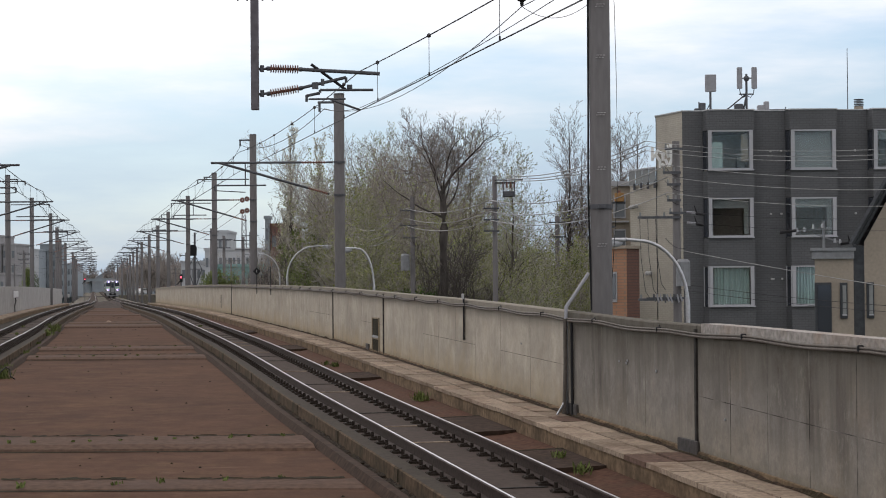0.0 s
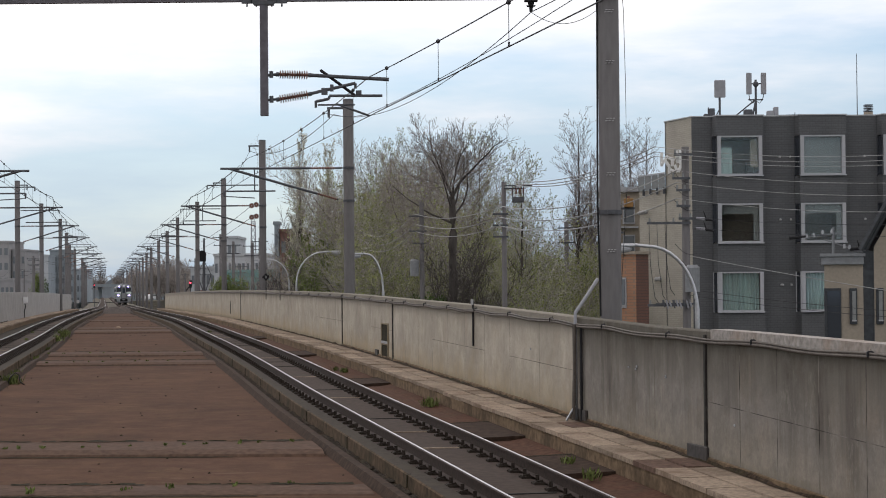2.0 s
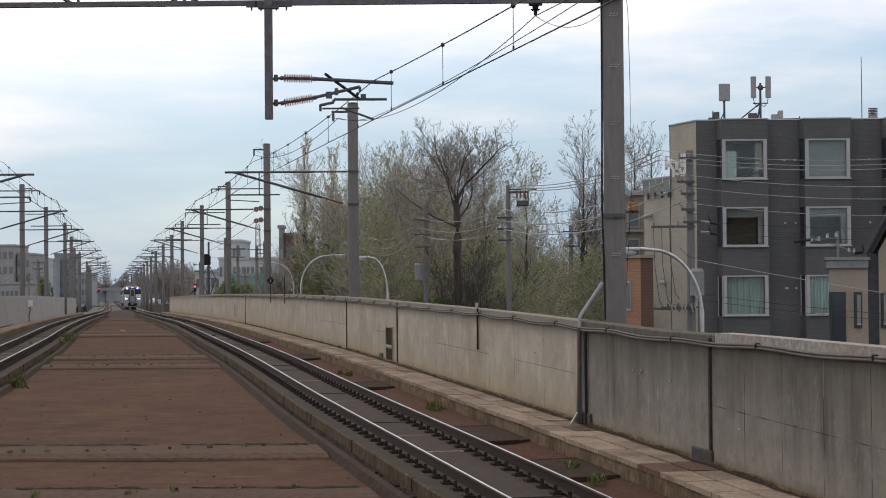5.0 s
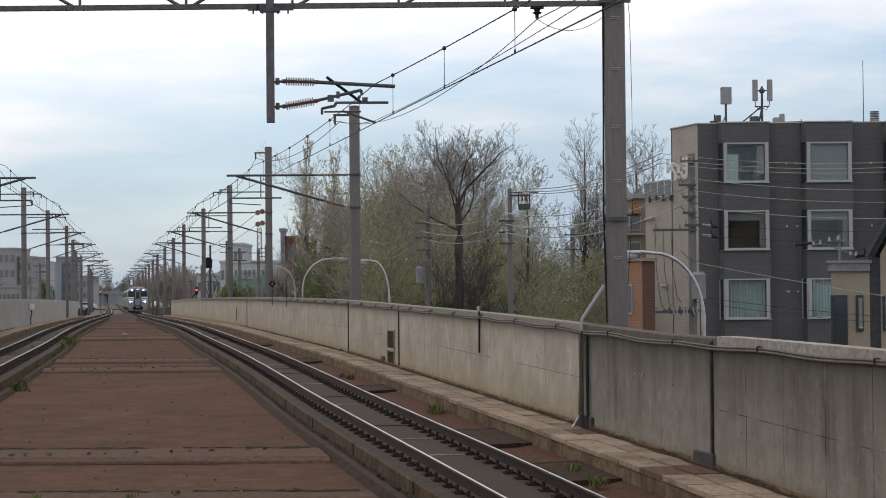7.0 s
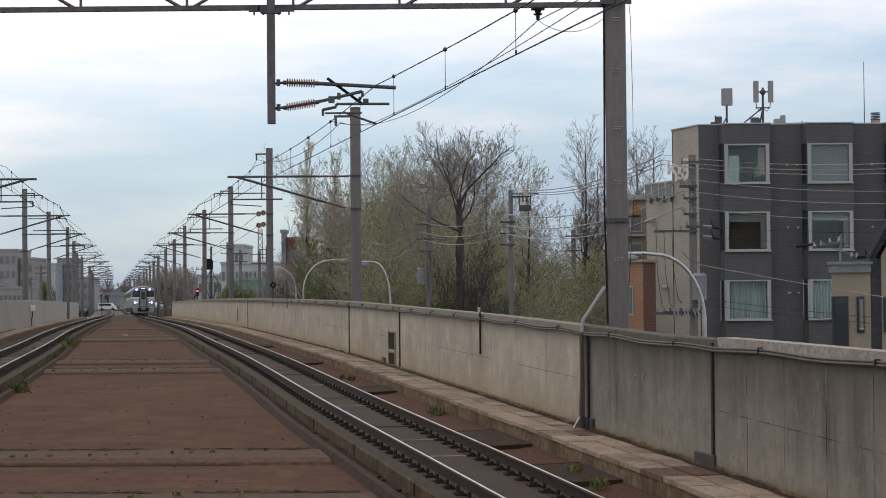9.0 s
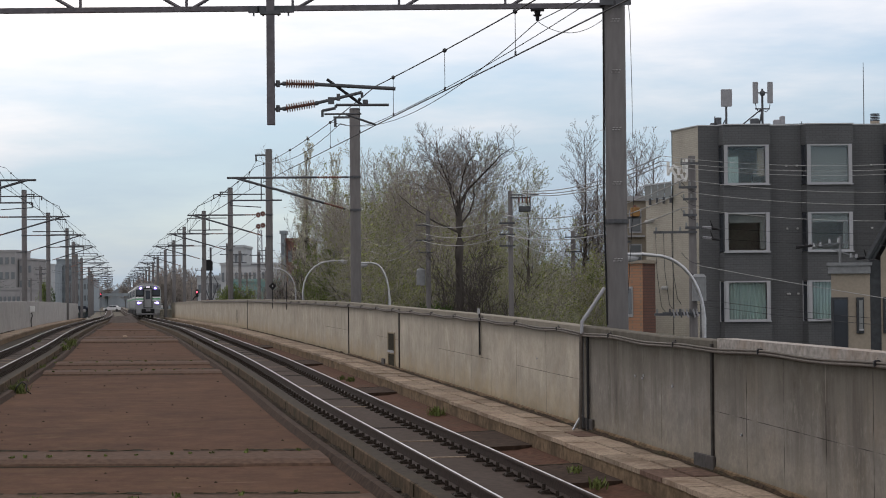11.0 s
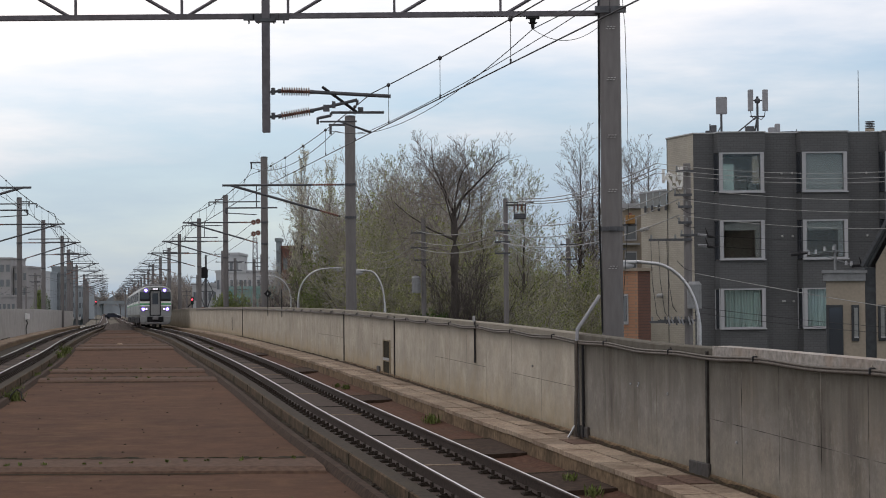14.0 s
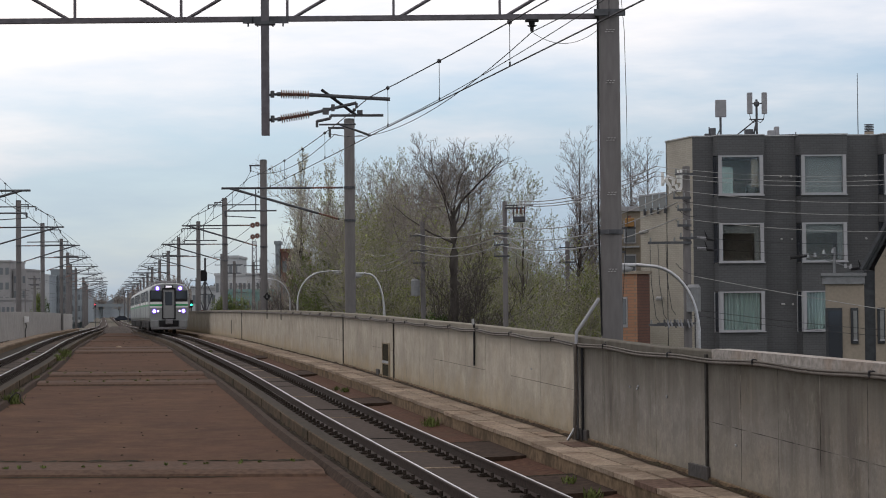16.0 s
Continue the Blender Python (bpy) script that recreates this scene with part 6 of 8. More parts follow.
    box(bm, -0.6, 0, 0.08, 0.2, 0.3, 0.16, None, 0.02)
    box(bm, -0.5, 0, 0.3, 0.05, 0.05, 0.3)
    part("cabinet", bm, M_STEEL, a)
    a = mast(13.75, 1.9, "twin panel antennas on a braced roof mast")
    bm = bmesh.new()
    rod(bm, (0, 0, 0), (0, 0, 1.65), 0.05, seg=8)
    rod(bm, (-0.95, 0.2, 0.02), (-0.05, 0, 0.75), 0.03, seg=6)
    rod(bm, (-0.15, 0, 0.02), (0, 0, 0.75), 0.04, seg=6)
    for z in (0.75, 1.45):
        rod(bm, (-0.32, 0, z + 0.02), (0.32, 0, z + 0.02), 0.03, seg=6)
    bmesh.ops.create_uvsphere(bm, u_segments=12, v_segments=8, radius=0.13, matrix=Matrix.Translation((0, -0.03, 1.45)))
    part("mast", bm, M_STEEL, a)
    for x in (-0.31, 0.33):
        bm = bmesh.new()
        box(bm, x, -0.08, 1.47, 0.23, 0.14, 0.94, None, 0.02)
        part("panel", bm, M_ANT, a)
        v, f = tube([(x, -0.05, 1.0), (x * 0.9, -0.05, 0.8), (x * 0.5, -0.03, 0.62), (0.0, 0, 0.72)], 0.018, 5)
        mesh_part("lead", v, f, M_WIRE, a)
    for x, w, h in ((-0.35, 0.36, 0.34), (0.62, 0.3, 0.28), (0.86, 0.2, 0.44)):
        bm = bmesh.new()
        box(bm, x, 0, h / 2, w, 0.35, h, None, 0.03)
        part("cabinet", bm, M_ANT if x > 0 else M_STEEL, a)
    a = mast(18.17, 2.7, "thin rooftop lightning rod")
    bm = bmesh.new()
    rod(bm, (0, 0, 0), (0, 0, 2.75), 0.022, 0.014, seg=6)
    part("rod", bm, M_STEEL, a)
    a = tagged(empty("roof_vent", 18.65, 86.2, 16.71), "small louvred roof vent", "roof vent")
    bm = bmesh.new()
    rod(bm, (0, 0, 0), (0, 0, 0.18), 0.2, seg=14)
    part("stub", bm, M_STUCCO, a)
    for i in range(5):
        bm = bmesh.new()
        rod(bm, (0, 0, 0.2 + i * 0.07), (0, 0, 0.23 + i * 0.07), 0.21, seg=14)
        part("louvre", bm, M_STEEL, a)
    a = tagged(empty("aerial", 15.1, 86.2, 16.71), "low horizontal rooftop aerial", "aerial")
    bm = bmesh.new()
    rod(bm, (-0.6, 0, 0.08), (0.5, 0, 0.1), 0.02, seg=6)
    rod(bm, (0.35, 0, 0), (0.35, 0, 0.2), 0.02, seg=6)
    part("boom", bm, M_STEEL, a)


def build_annex():
    h = tagged(empty("stucco_house", 0, 0, 0), "warm grey stucco house with a dark steep roof edge", "house")
    bm = bmesh.new()
    prism(bm, [(10.62, 55), (11.7, 55), (12.4, 58.5), (11.35, 58.5)], 0, 9.98)
    part("porch_wall", bm, M_STUCCO, h)
    bm = bmesh.new()
    prism(bm, [(10.52, 54.9), (11.7, 54.9), (12.4, 58.6), (11.25, 58.6)], 9.984, 10.2)
    prism(bm, [(10.48, 54.85), (11.74, 54.85), (12.45, 58.65), (11.2, 58.65)], 10.204, 10.29)
    part("parapet", bm, M_DRUM, h)
    bm = bmesh.new()
    prism(bm, [(11.704, 55.05), (12.0, 55.05), (12.0, 58), (11.704, 58)], 0, 10.35)
    part("corner_strip", bm, M_CHARCOAL, h)
    bm = bmesh.new()
    lo = [(12.004, 0), (17, 0), (17, 14.2), (14.1, 14.2), (12.004, 10.45)]
    f0 = [bm.verts.new((x, 55, z)) for x, z in lo]
    f1 = [bm.verts.new((x + 2.2, 62, z)) for x, z in lo]
    bm.faces.new(f0)
    bm.faces.new(f1[::-1])
    for i in range(5):
        bm.faces.new((f0[i], f0[(i + 1) % 5], f1[(i + 1) % 5], f1[i]))
    bmesh.ops.recalc_face_normals(bm, faces=bm.faces)
    part("gable_wall", bm, M_STUCCO, h)
    for k, dx in enumerate((0.0, -0.13)):
        bm = bmesh.new()
        a, b = Vector((11.72 + dx, 54.85 - k * 0.08, 10.38)), Vector((14.2 + dx, 54.85 - k * 0.08, 14.75))
        rod(bm, a, b, 0.075, seg=4)
        part("barge_board", bm, M_CHARCOAL, h)
    bm = bmesh.new()
    vs = [bm.verts.new(p) for p in ((11.6, 54.8, 10.4), (14.1, 54.8, 14.75), (16.4, 62.2, 14.75), (13.9, 62.2, 10.4))]
    bm.faces.new(vs)
    bmesh.ops.solidify(bm, geom=bm.faces[:], thickness=0.12)
    part("roof", bm, M_ROOF, h)
    bm = bmesh.new()
    box(bm, 10.84, 54.98, 8.3, 0.46, 0.06, 2.05)
    part("door", bm, M_CHARCOAL, h)
    bm = bmesh.new()
    box(bm, 10.86, 54.94, 8.4, 0.36, 0.03, 1.7)
    part("door_pane", bm, M_TRAIN_GLASS, h)
    for x in (11.41, 12.15):
        bm = bmesh.new()
        box(bm, x, 54.97, 8.82, 0.2, 0.1, 1.0, None, 0.01)
        win = part("window", bm, M_CHARCOAL, h)
        bm = bmesh.new()
        box(bm, x + 0.01, 54.91, 8.84, 0.1, 0.03, 0.8)
        part("pane", bm, M_BLIND, win)
        bm = bmesh.new()
        box(bm, x + 0.01, 54.89, 8.42, 0.12, 0.05, 0.04)
        part("sill", bm, M_FRAME, win)
    # pole-top gear of a service mast in front of the house
    s = tagged(empty("service_mast", 11.0, 55.6, 10.29), "slim service mast with pale insulators on the porch roof", "service mast")
    bm = bmesh.new()
    rod(bm, (0, 0, 0), (0, 0, 0.75), 0.04, seg=8)
    part("mast", bm, M_DRUM, s)
    bm = bmesh.new()
    box(bm, -0.25, 0, 0.55, 1.1, 0.035, 0.035, pose(0, 0, 0, 0, -4, 0))
    box(bm, 0.05, 0, 0.3, 0.8, 0.035, 0.035, pose(0, 0, 0, 0, 18, 0))
    part("crossarm", bm, M_DRUM, s)
    for x, z in ((-0.75, 0.5), (-0.55, 0.52), (-0.3, 0.6), (-0.05, 0.62), (0.3, 0.2), (0.45, 0.18)):
        bm = bmesh.new()
        rod(bm, (x, -0.05, z - 0.05), (x, -0.05, z + 0.07), 0.045, 0.03, seg=8)
        part("insulator", bm, M_FRAME, s)
    for x, z, a in ((-0.95, 0.45, 8), (0.75, 0.12, -10)):
        bm = bmesh.new()
        rod(bm, (x - 0.3, -0.05, z), (x + 0.2, -0.05, z + 0.05), 0.05, 0.03, seg=6)
        rod(bm, (x - 0.02, -0.05, z), (x - 0.08, -0.05, z + 0.25), 0.035, 0.01, seg=6)
        part("splice_cover", bm, M_BLACK, s)


def build_brick_house():
    h = tagged(empty("brick_house", 6.07, 62, 0, 0), "small orange brick house with a flat roof", "house")
    bm = bmesh.new()
    prism(bm, [(0.0, 0.0), (-0.95, 0.5), (-0.5, 3.0), (0.49, 0.9)], 0, 10.42)
    w = part("wall", bm, [M_BRICK_ORANGE, M_BRICK_SHADED], h)
    # faces turned right take a darker brick colour that paints their shade
    for f in w.data.polygons:
        if f.normal.x > 0.3:
            f.material_index = 1
    bm = bmesh.new()
    prism(bm, [(0.0, -0.08), (-1.03, 0.47), (-0.5, 3.1), (0.57, 0.9)], 10.424, 10.52)
    part("roof_edge", bm, M_STUCCO, h)
    bm = bmesh.new()
    box(bm, 0, 0, 0, 0.3, 0.08, 0.95, pose(-0.42, 0.22, 9.22, 0, 0, -28))
    win = part("window", bm, M_FRAME, h)
    bm = bmesh.new()
    box(bm, 0, -0.05, 0, 0.22, 0.05, 0.8, pose(-0.42, 0.22, 9.24, 0, 0, -28))
    part("pane", bm, M_FARGLASS, win)


def far_block(x0, x1, y, ztop, mat, rows, cols, depth=14.0, label="distant concrete apartment block", z0=0.0):
    b = tagged(empty("apartment_block", (x0 + x1) / 2, y, z0), label, "building", "distant buildings")
    w, h = x1 - x0, ztop - z0
    bm = bmesh.new()
    box(bm, 0, depth / 2, h / 2, w, depth, h)
    part("wall", bm, mat, b)
    bm = bmesh.new()
    box(bm, 0, depth / 2, h + 0.2, w + 0.3, depth + 0.3, 0.4)
    part("roof", bm, mat, b)
    me = None
    for i in range(rows):
        for j in range(cols):
            if me is None:
                bm = bmesh.new()
                box(bm, 0, 0, 0, w / cols * 0.55, 0.16, min(1.4, h / rows * 0.45))
                me = part("window", bm, M_FARGLASS, b)
                ob = me
            else:
                ob = new("window", me.data)
                ob.parent = b
            ob.location = (-w / 2 + w * (j + 0.5) / cols, -0.04, h - (i + 0.6) * min(3.0, h / rows))
    return b


def build_far_town():
    far_block(-96, -87.6, 400, 18.9, M_FAR_HAZED[0], 6, 7)
    far_block(-87.4, -84.8, 402, 17.2, M_FAR_HAZED[0], 5, 3)
    far_block(-101, -98.4, 480, 17.6, M_FAR_HAZED[1], 6, 3, label="distant pale apartment block with balconies")
    far_block(-104.5, -101.5, 505, 17.8, M_FAR_HAZED[2], 6, 3)
    far_block(-103.2, -99.2, 520, 19.4, M_FAR_HAZED[3], 6, 4, label="distant slate grey block")
    far_block(-99.0, -94.6, 521, 14.2, M_FAR_HAZED[2], 3, 5)
    far_block(-76, -71.5, 330, 10.9, M_FAR_HAZED[0], 1, 6, label="distant low pale shed")
    far_block(-118, -108, 500, 11.4, M_FAR_HAZED[0], 1, 9, label="distant low pale building")
    far_block(-34.6, -26.4, 300, 14.2, M_FAR_HAZED[1], 3, 12, label="long pale low-rise building with rows of windows")
    far_block(-35.6, -33.2, 320, 17.4, M_FAR_HAZED[1], 2, 3, label="pale stair tower above a low building")
    far_block(-27.8, -21.5, 250, 11.3, M_FAR_HAZED[5], 1, 9, label="low shed with a teal fascia")
    far_block(-42.0, -37.0, 330, 12.6, M_FAR_HAZED[1], 2, 6, label="distant low pale shed")
    far_block(-19.7, -16.9, 240, 16.1, M_FAR_HAZED[4], 3, 3, label="rust-red brick block behind trees")
    far_block(-20.27, -19.78, 239, 17.0, M_FAR_HAZED[3], 1, 1, 3.0, label="grey stair tower beside a brick block")
    # small houses and sheds filling the distance
    rnd = random.Random(101)
    for i in range(64):
        y = rnd.uniform(260, 860)
        x = centre_l(y) - rnd.uniform(12, 14 + 0.07 * y) if i % 5 < 2 else centre_r(y) + rnd.uniform(12, 14 + 0.085 * y)
        w, d, h = rnd.uniform(5, 10), rnd.uniform(6, 9), rnd.uniform(5.0, 8.5) + max(0, (y - 450) / 200)
        hs = tagged(empty("house", x, y, 0, rnd.uniform(-25, 25)), rnd.choice(("distant pale house with a pitched roof", "distant grey house with a pitched roof")), "house", "distant houses")
        part("wall", box(bmesh.new(), 0, 0, h / 2, w, d, h), rnd.choice((M_FAR_HAZED[0], M_FAR_HAZED[1], M_FAR_HAZED[3], M_FAR_HAZED[2], M_STUCCO)), hs)
        r = rnd.uniform(1.2, 2.4)
        bm = bmesh.new()
        e = 0.3
        pts = [(-w / 2 - e, h), (w / 2 + e, h), (0, h + r)]
        fr = [bm.verts.new((px, -d / 2 - e, pz)) for px, pz in pts]
        bk = [bm.verts.new((px, d / 2 + e, pz)) for px, pz in pts]
        bm.faces.new(fr)
        bm.faces.new(bk[::-1])
        for a in range(3):
            bm.faces.new((fr[a], bk[a], bk[(a + 1) % 3], fr[(a + 1) % 3]))
        bmesh.ops.recalc_face_normals(bm, faces=bm.faces)
        part("roof", bm, rnd.choice((M_ROOF, M_FAR_HAZED[3], M_FAR_HAZED[4], M_FAR_HAZED[2])), hs)
        for j in range(rnd.randint(2, 4)):
            part("window", box(bmesh.new(), -w / 2 + w * (j + 0.6) / 4.2, -d / 2 - 0.03, h - rnd.choice((1.6, 1.6, 4.2)), 1.1, 0.12, 1.1), M_FARGLASS, hs)
    # lattice radio tower
    t = tagged(empty("radio_tower", -31.5, 330, 0), "slim distant lattice radio tower", "radio tower")
    bm = bmesh.new()
    for sx, sy in ((-1, -1), (1, -1), (1, 1), (-1, 1)):
        rod(bm, (sx * 0.7, sy * 0.7, 0), (sx * 0.3, sy * 0.3, 20.5), 0.07, seg=5)
    for i in range(14):
        z = 4 + i * 1.2
        q = 0.7 - 0.4 * z / 20.5
        rod(bm, (-q, -q, z), (q, -q, z + 1.2), 0.045, seg=4)
        rod(bm, (q, -q, z), (-q, -q, z + 1.2), 0.045, seg=4)
    part("lattice", bm, M_ANT, t)
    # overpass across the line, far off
    o = structure(part("overpass", box(bmesh.new(), -130, 820, 10.6, 90, 9, 1.2), M_FAR_HAZED[3]), "distant concrete road overpass", "overpass")
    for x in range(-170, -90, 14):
        part("pier", box(bmesh.new(), x, 820, 5, 1.0, 3, 10.0), M_FAR_HAZED[3], o)
    # the town's skyline far beyond; its haze is painted as blue-grey colour
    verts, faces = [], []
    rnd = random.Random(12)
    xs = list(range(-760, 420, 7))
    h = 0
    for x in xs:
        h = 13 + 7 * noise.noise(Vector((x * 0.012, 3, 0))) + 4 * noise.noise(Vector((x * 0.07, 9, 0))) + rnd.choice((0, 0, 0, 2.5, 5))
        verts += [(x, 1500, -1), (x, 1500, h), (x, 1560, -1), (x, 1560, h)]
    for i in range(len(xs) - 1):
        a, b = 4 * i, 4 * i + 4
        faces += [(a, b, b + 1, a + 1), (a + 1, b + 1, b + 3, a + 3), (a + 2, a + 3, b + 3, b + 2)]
    structure(mesh_part("backdrop", verts, faces, M_SKYLINE_HAZE), "blue-grey skyline of the town far off, its haze coloured in", "skyline")
    # crossing road
    r = structure(part("crossing_road", box(bmesh.new(), -100, CROSS_Y + 2, CROSS_Z - 0.06, 160, 11, 0.1), M_STONE_WALL), "asphalt road crossing the line", "road")


# ---- street furniture ----
def build_street_lamp(x, y, top, reach, label):
    """Curved-arm street lamp; the arm sweeps along x by reach."""
    l = tagged(empty("street_lamp", x, y, 0), label, "street lamp", "street lamps")
    pts = [(0, 0, 0), (0, 0, top - 1.5)]
    for i in range(1, 11):
        a = i / 10 * math.pi / 2
        pts.append((reach * 0.8 * (1 - math.cos(a)), 0, top - 1.5 + 1.45 * math.sin(a)))
    pts.append((reach, 0, top - 0.02))
    v, f = tube(pts, [0.055] * 2 + [0.04] * 11, 10)
    mesh_part("mast", v, f, M_GALV, l, "", True)
    bm = bmesh.new()
    s = 1 if reach > 0 else -1
    box(bm, reach + s * 0.25, 0, top - 0.03, 0.5, 0.2, 0.09, None, 0.03)
    part("head", bm, M_GALV, l)
    bm = bmesh.new()
    bmesh.ops.create_uvsphere(bm, u_segments=14, v_segments=8, radius=0.5, matrix=Matrix.Translation((reach + s * 0.27, 0, top - 0.1)) @ Matrix.Diagonal((0.42, 0.2, 0.2, 1)))
    part("diffuser", bm, M_FRAME, l, "milky lamp bowl", True)
    return l


def utility_pole(x, y, top, arms, label, r=0.14, extras=()):
    p = tagged(empty("utility_pole", x, y, 0), label, "utility pole", "utility poles")
    bm = bmesh.new()
    rod(bm, (0, 0, 0), (0, 0, top), r, r * 0.72, 14)
    part("shaft", bm, M_POLE, p, "", True)
    for z, a, b in arms:
        bm = bmesh.new()
        box(bm, (a + b) / 2, -0.14, z, b - a, 0.06, 0.06)
        part("crossarm", bm, M_STEEL, p)
        for k in range(2):
            xx = a + (b - a) * (0.06 + 0.55 * k)
            bm = bmesh.new()
            rod(bm, (xx, -0.14, z + 0.03), (xx, -0.14, z + 0.13), 0.028, 0.02, seg=8)
            part("insulator", bm, M_BLIND, p)
    for kind, xx, z in extras:
        bm = bmesh.new()
        if kind == "drum":
            rod(bm, (xx, -0.25, z - 0.32), (xx, -0.25, z + 0.28), 0.18, seg=16)
            rod(bm, (xx, -0.25, z + 0.28), (xx, -0.25, z + 0.36), 0.19, 0.12, seg=16)
            part("transformer", bm, M_DRUM, p, "grey transformer drum")
        else:
            rust = kind == "rust"
            box(bm, xx, -0.2, z, 0.26 if rust else 0.42, 0.3, 0.26 if rust else 0.2, None, 0.02)
            if not rust:
                for e in (-0.2, 0.2):
                    rod(bm, (xx + e, -0.3, z), (xx + e, -0.3, z + 0.5), 0.012, seg=4)
                    rod(bm, (xx + e, -0.1, z), (xx + e, -0.1, z + 0.5), 0.012, seg=4)
                rod(bm, (xx - 0.5, -0.2, z + 0.5), (xx + 0.5, -0.2, z + 0.5), 0.02, seg=4)
            part("switch_box", bm, M_RUSTBOX if rust else M_STEEL, p, "rusty orange switch box" if rust else "grey switch box in an open rack")
            bm = bmesh.new()
            for k in range(0 if rust else 4):
                rod(bm, (xx - 0.2 + k * 0.13, -0.2, z + 0.2), (xx - 0.2 + k * 0.13, -0.2, z + 0.42), 0.03, seg=6)
            if rust:
                rod(bm, (xx, -0.2, z + 0.13), (xx, -0.2, z + 0.2), 0.05, seg=8)
            part("bushing", bm, M_INSUL, p)
    return p


def build_street():
    build_street_lamp(5.79, 45, 10.4, -1.4, "pale curved street lamp rising beyond the parapet")
    build_street_lamp(-7.0, 95, 11.2, 1.65, "pale curved street lamp rising beyond the parapet")
    build_street_lamp(-2.25, 75, 10.75, -0.75, "pale curved street lamp rising beyond the parapet")
    build_street_lamp(-9.3, 120, 11.2, -1.4, "pale curved street lamp rising beyond the parapet")
    utility_pole(6.17, 50, 12.95, [(12.15, -0.35, 0.1), (11.85, -0.25, 0.1), (11.45, -0.25, 0.1), (11.13, -0.2, 0.3), (11.02, -1.0, 0.1), (8.95, -1.0, 0.1), (12.75, -0.3, 0.15)],
                 "concrete utility pole with crossarms and a drum", 0.13, [("drum", 0.12, 9.6)])
    utility_pole(2.2, 70, 13.15, [(12.0, -0.4, 0.15), (11.6, -0.4, 0.15), (12.9, 0.0, 0.7), (11.2, -0.4, 0.15)], "concrete utility pole in front of bare trees", 0.115, [("box", 0.5, 12.5)])
    utility_pole(5.98, 95, 12.5, [(12.2, -0.4, 0.4), (11.5, -0.4, 0.4)], "concrete utility pole among bare trees", 0.15)
    utility_pole(-0.82, 80, 12.9, [(12.3, -0.5, 0.2), (11.7, -0.5, 0.2), (11.2, -0.4, 0.2)], "concrete utility pole with a grey drum", 0.13, [("drum", -0.3, 10.2)])
    utility_pole(-4.46, 100, 13.0, [(12.6, -0.3, 0.3), (12.0, -0.3, 0.3)], "concrete utility pole behind the catenary pole", 0.15)
    utility_pole(-6.2, 108, 12.4, [(12.2, -0.3, 0.3), (11.6, -0.3, 0.3)], "concrete utility pole among bare trees", 0.14)
    for x, y, z in ((-19.6, 175, 14.2), (-16.9, 160, 13.2), (-15.2, 165, 13.6), (-14.4, 150, 12.9), (-26.2, 210, 12.6), (-61, 300, 13.5), (-52, 280, 13.1), (-66, 320, 13.0)):
        utility_pole(x, y, z, [(z - 0.3, -0.7, 0.7), (z - 1.0, -0.6, 0.6)], "distant concrete utility pole with crossarms", 0.16)
    # insulators crowding the low arm of the pole by the apartment building
    rack = tagged(empty("cutout_rack", 6.17, 49.86, 8.98), "row of porcelain cut-outs on a utility pole's low arm", "cut-out rack")
    for k in range(9):
        bm = bmesh.new()
        x0 = -0.62 + 0.085 * k
        rod(bm, (x0, -0.06, 0.1 - 0.03 * (k % 3)), (x0 + 0.04, -0.08, -0.08 - 0.03 * (k % 2)), 0.026, 0.02, seg=6)
        rod(bm, (x0, -0.06, 0.1), (x0, 0.0, 0.03), 0.015, seg=4)
        part("cutout", bm, M_ANT if k % 3 else M_STEEL, rack)
    part("rail", box(bmesh.new(), -0.3, -0.03, 0.0, 1.0, 0.05, 0.05), M_STEEL, rack)
    for z in (11.12, 10.86):
        cover = tagged(empty("splice_cover", 6.62, 49.8, z), "black pointed splice cover on a street wire", "splice cover", "splice covers")
        bm = bmesh.new()
        rod(bm, (-0.22, 0, 0.02), (0.02, 0, -0.01), 0.03, 0.045, seg=6)
        part("ferrule", bm, M_ANT, cover)
        bm = bmesh.new()
        rod(bm, (0.0, 0, 0.0), (0.24, 0, -0.06), 0.05, 0.012, seg=6)
        rod(bm, (0.03, 0, 0.02), (-0.03, 0, 0.2), 0.03, 0.006, seg=5)
        part("hood", bm, M_BLACK, cover)
    for z0, x1, z1 in ((11.12, 13.0, 10.9), (10.86, 13.0, 10.6)):
        wire("service_wire", hang((6.3, 49.8, z0 + 0.03), (x1, 47, z1), 0.12, 8), 0.005, "thin dark service wire in front of the flats")
    # lead wires and brackets on the pole by the apartment building
    for dx, z0, z1 in ((-0.95, 11.0, 9.0), (-0.75, 11.0, 9.05), (-0.55, 11.0, 9.2)):
        wire("lead_wire", [(6.17 + dx, 49.85, z0), (6.19 + dx, 49.8, (z0 + z1) / 2), (6.3 + dx, 49.85, z1 + 0.15), (6.4 + dx, 49.85, z1)], 0.008, "thin dark lead wire hanging down a utility pole")
    for z in (12.3, 11.95, 11.6, 10.5, 10.2):
        wire("lead_wire", hang((6.17 - 0.3, 49.86, z), (6.17 + 0.25, 49.86, z - 0.25), 0.12, 6), 0.007, "thin dark lead wire looping on a utility pole")
    rnd = random.Random(44)
    for i in range(34):
        y = rnd.uniform(170, 420) if i < 16 else rnd.uniform(300, 700)
        x = centre_l(y) - rnd.uniform(7, 10 + 0.06 * y) if i % 2 else centre_r(y) + rnd.uniform(7, 8 + 0.07 * y)
        z = rnd.uniform(11.5, 13.8)
        utility_pole(x, y, z, [(z - 0.3, -0.7, 0.7), (z - 1.0, -0.6, 0.6)], "distant concrete utility pole with crossarms", 0.14)
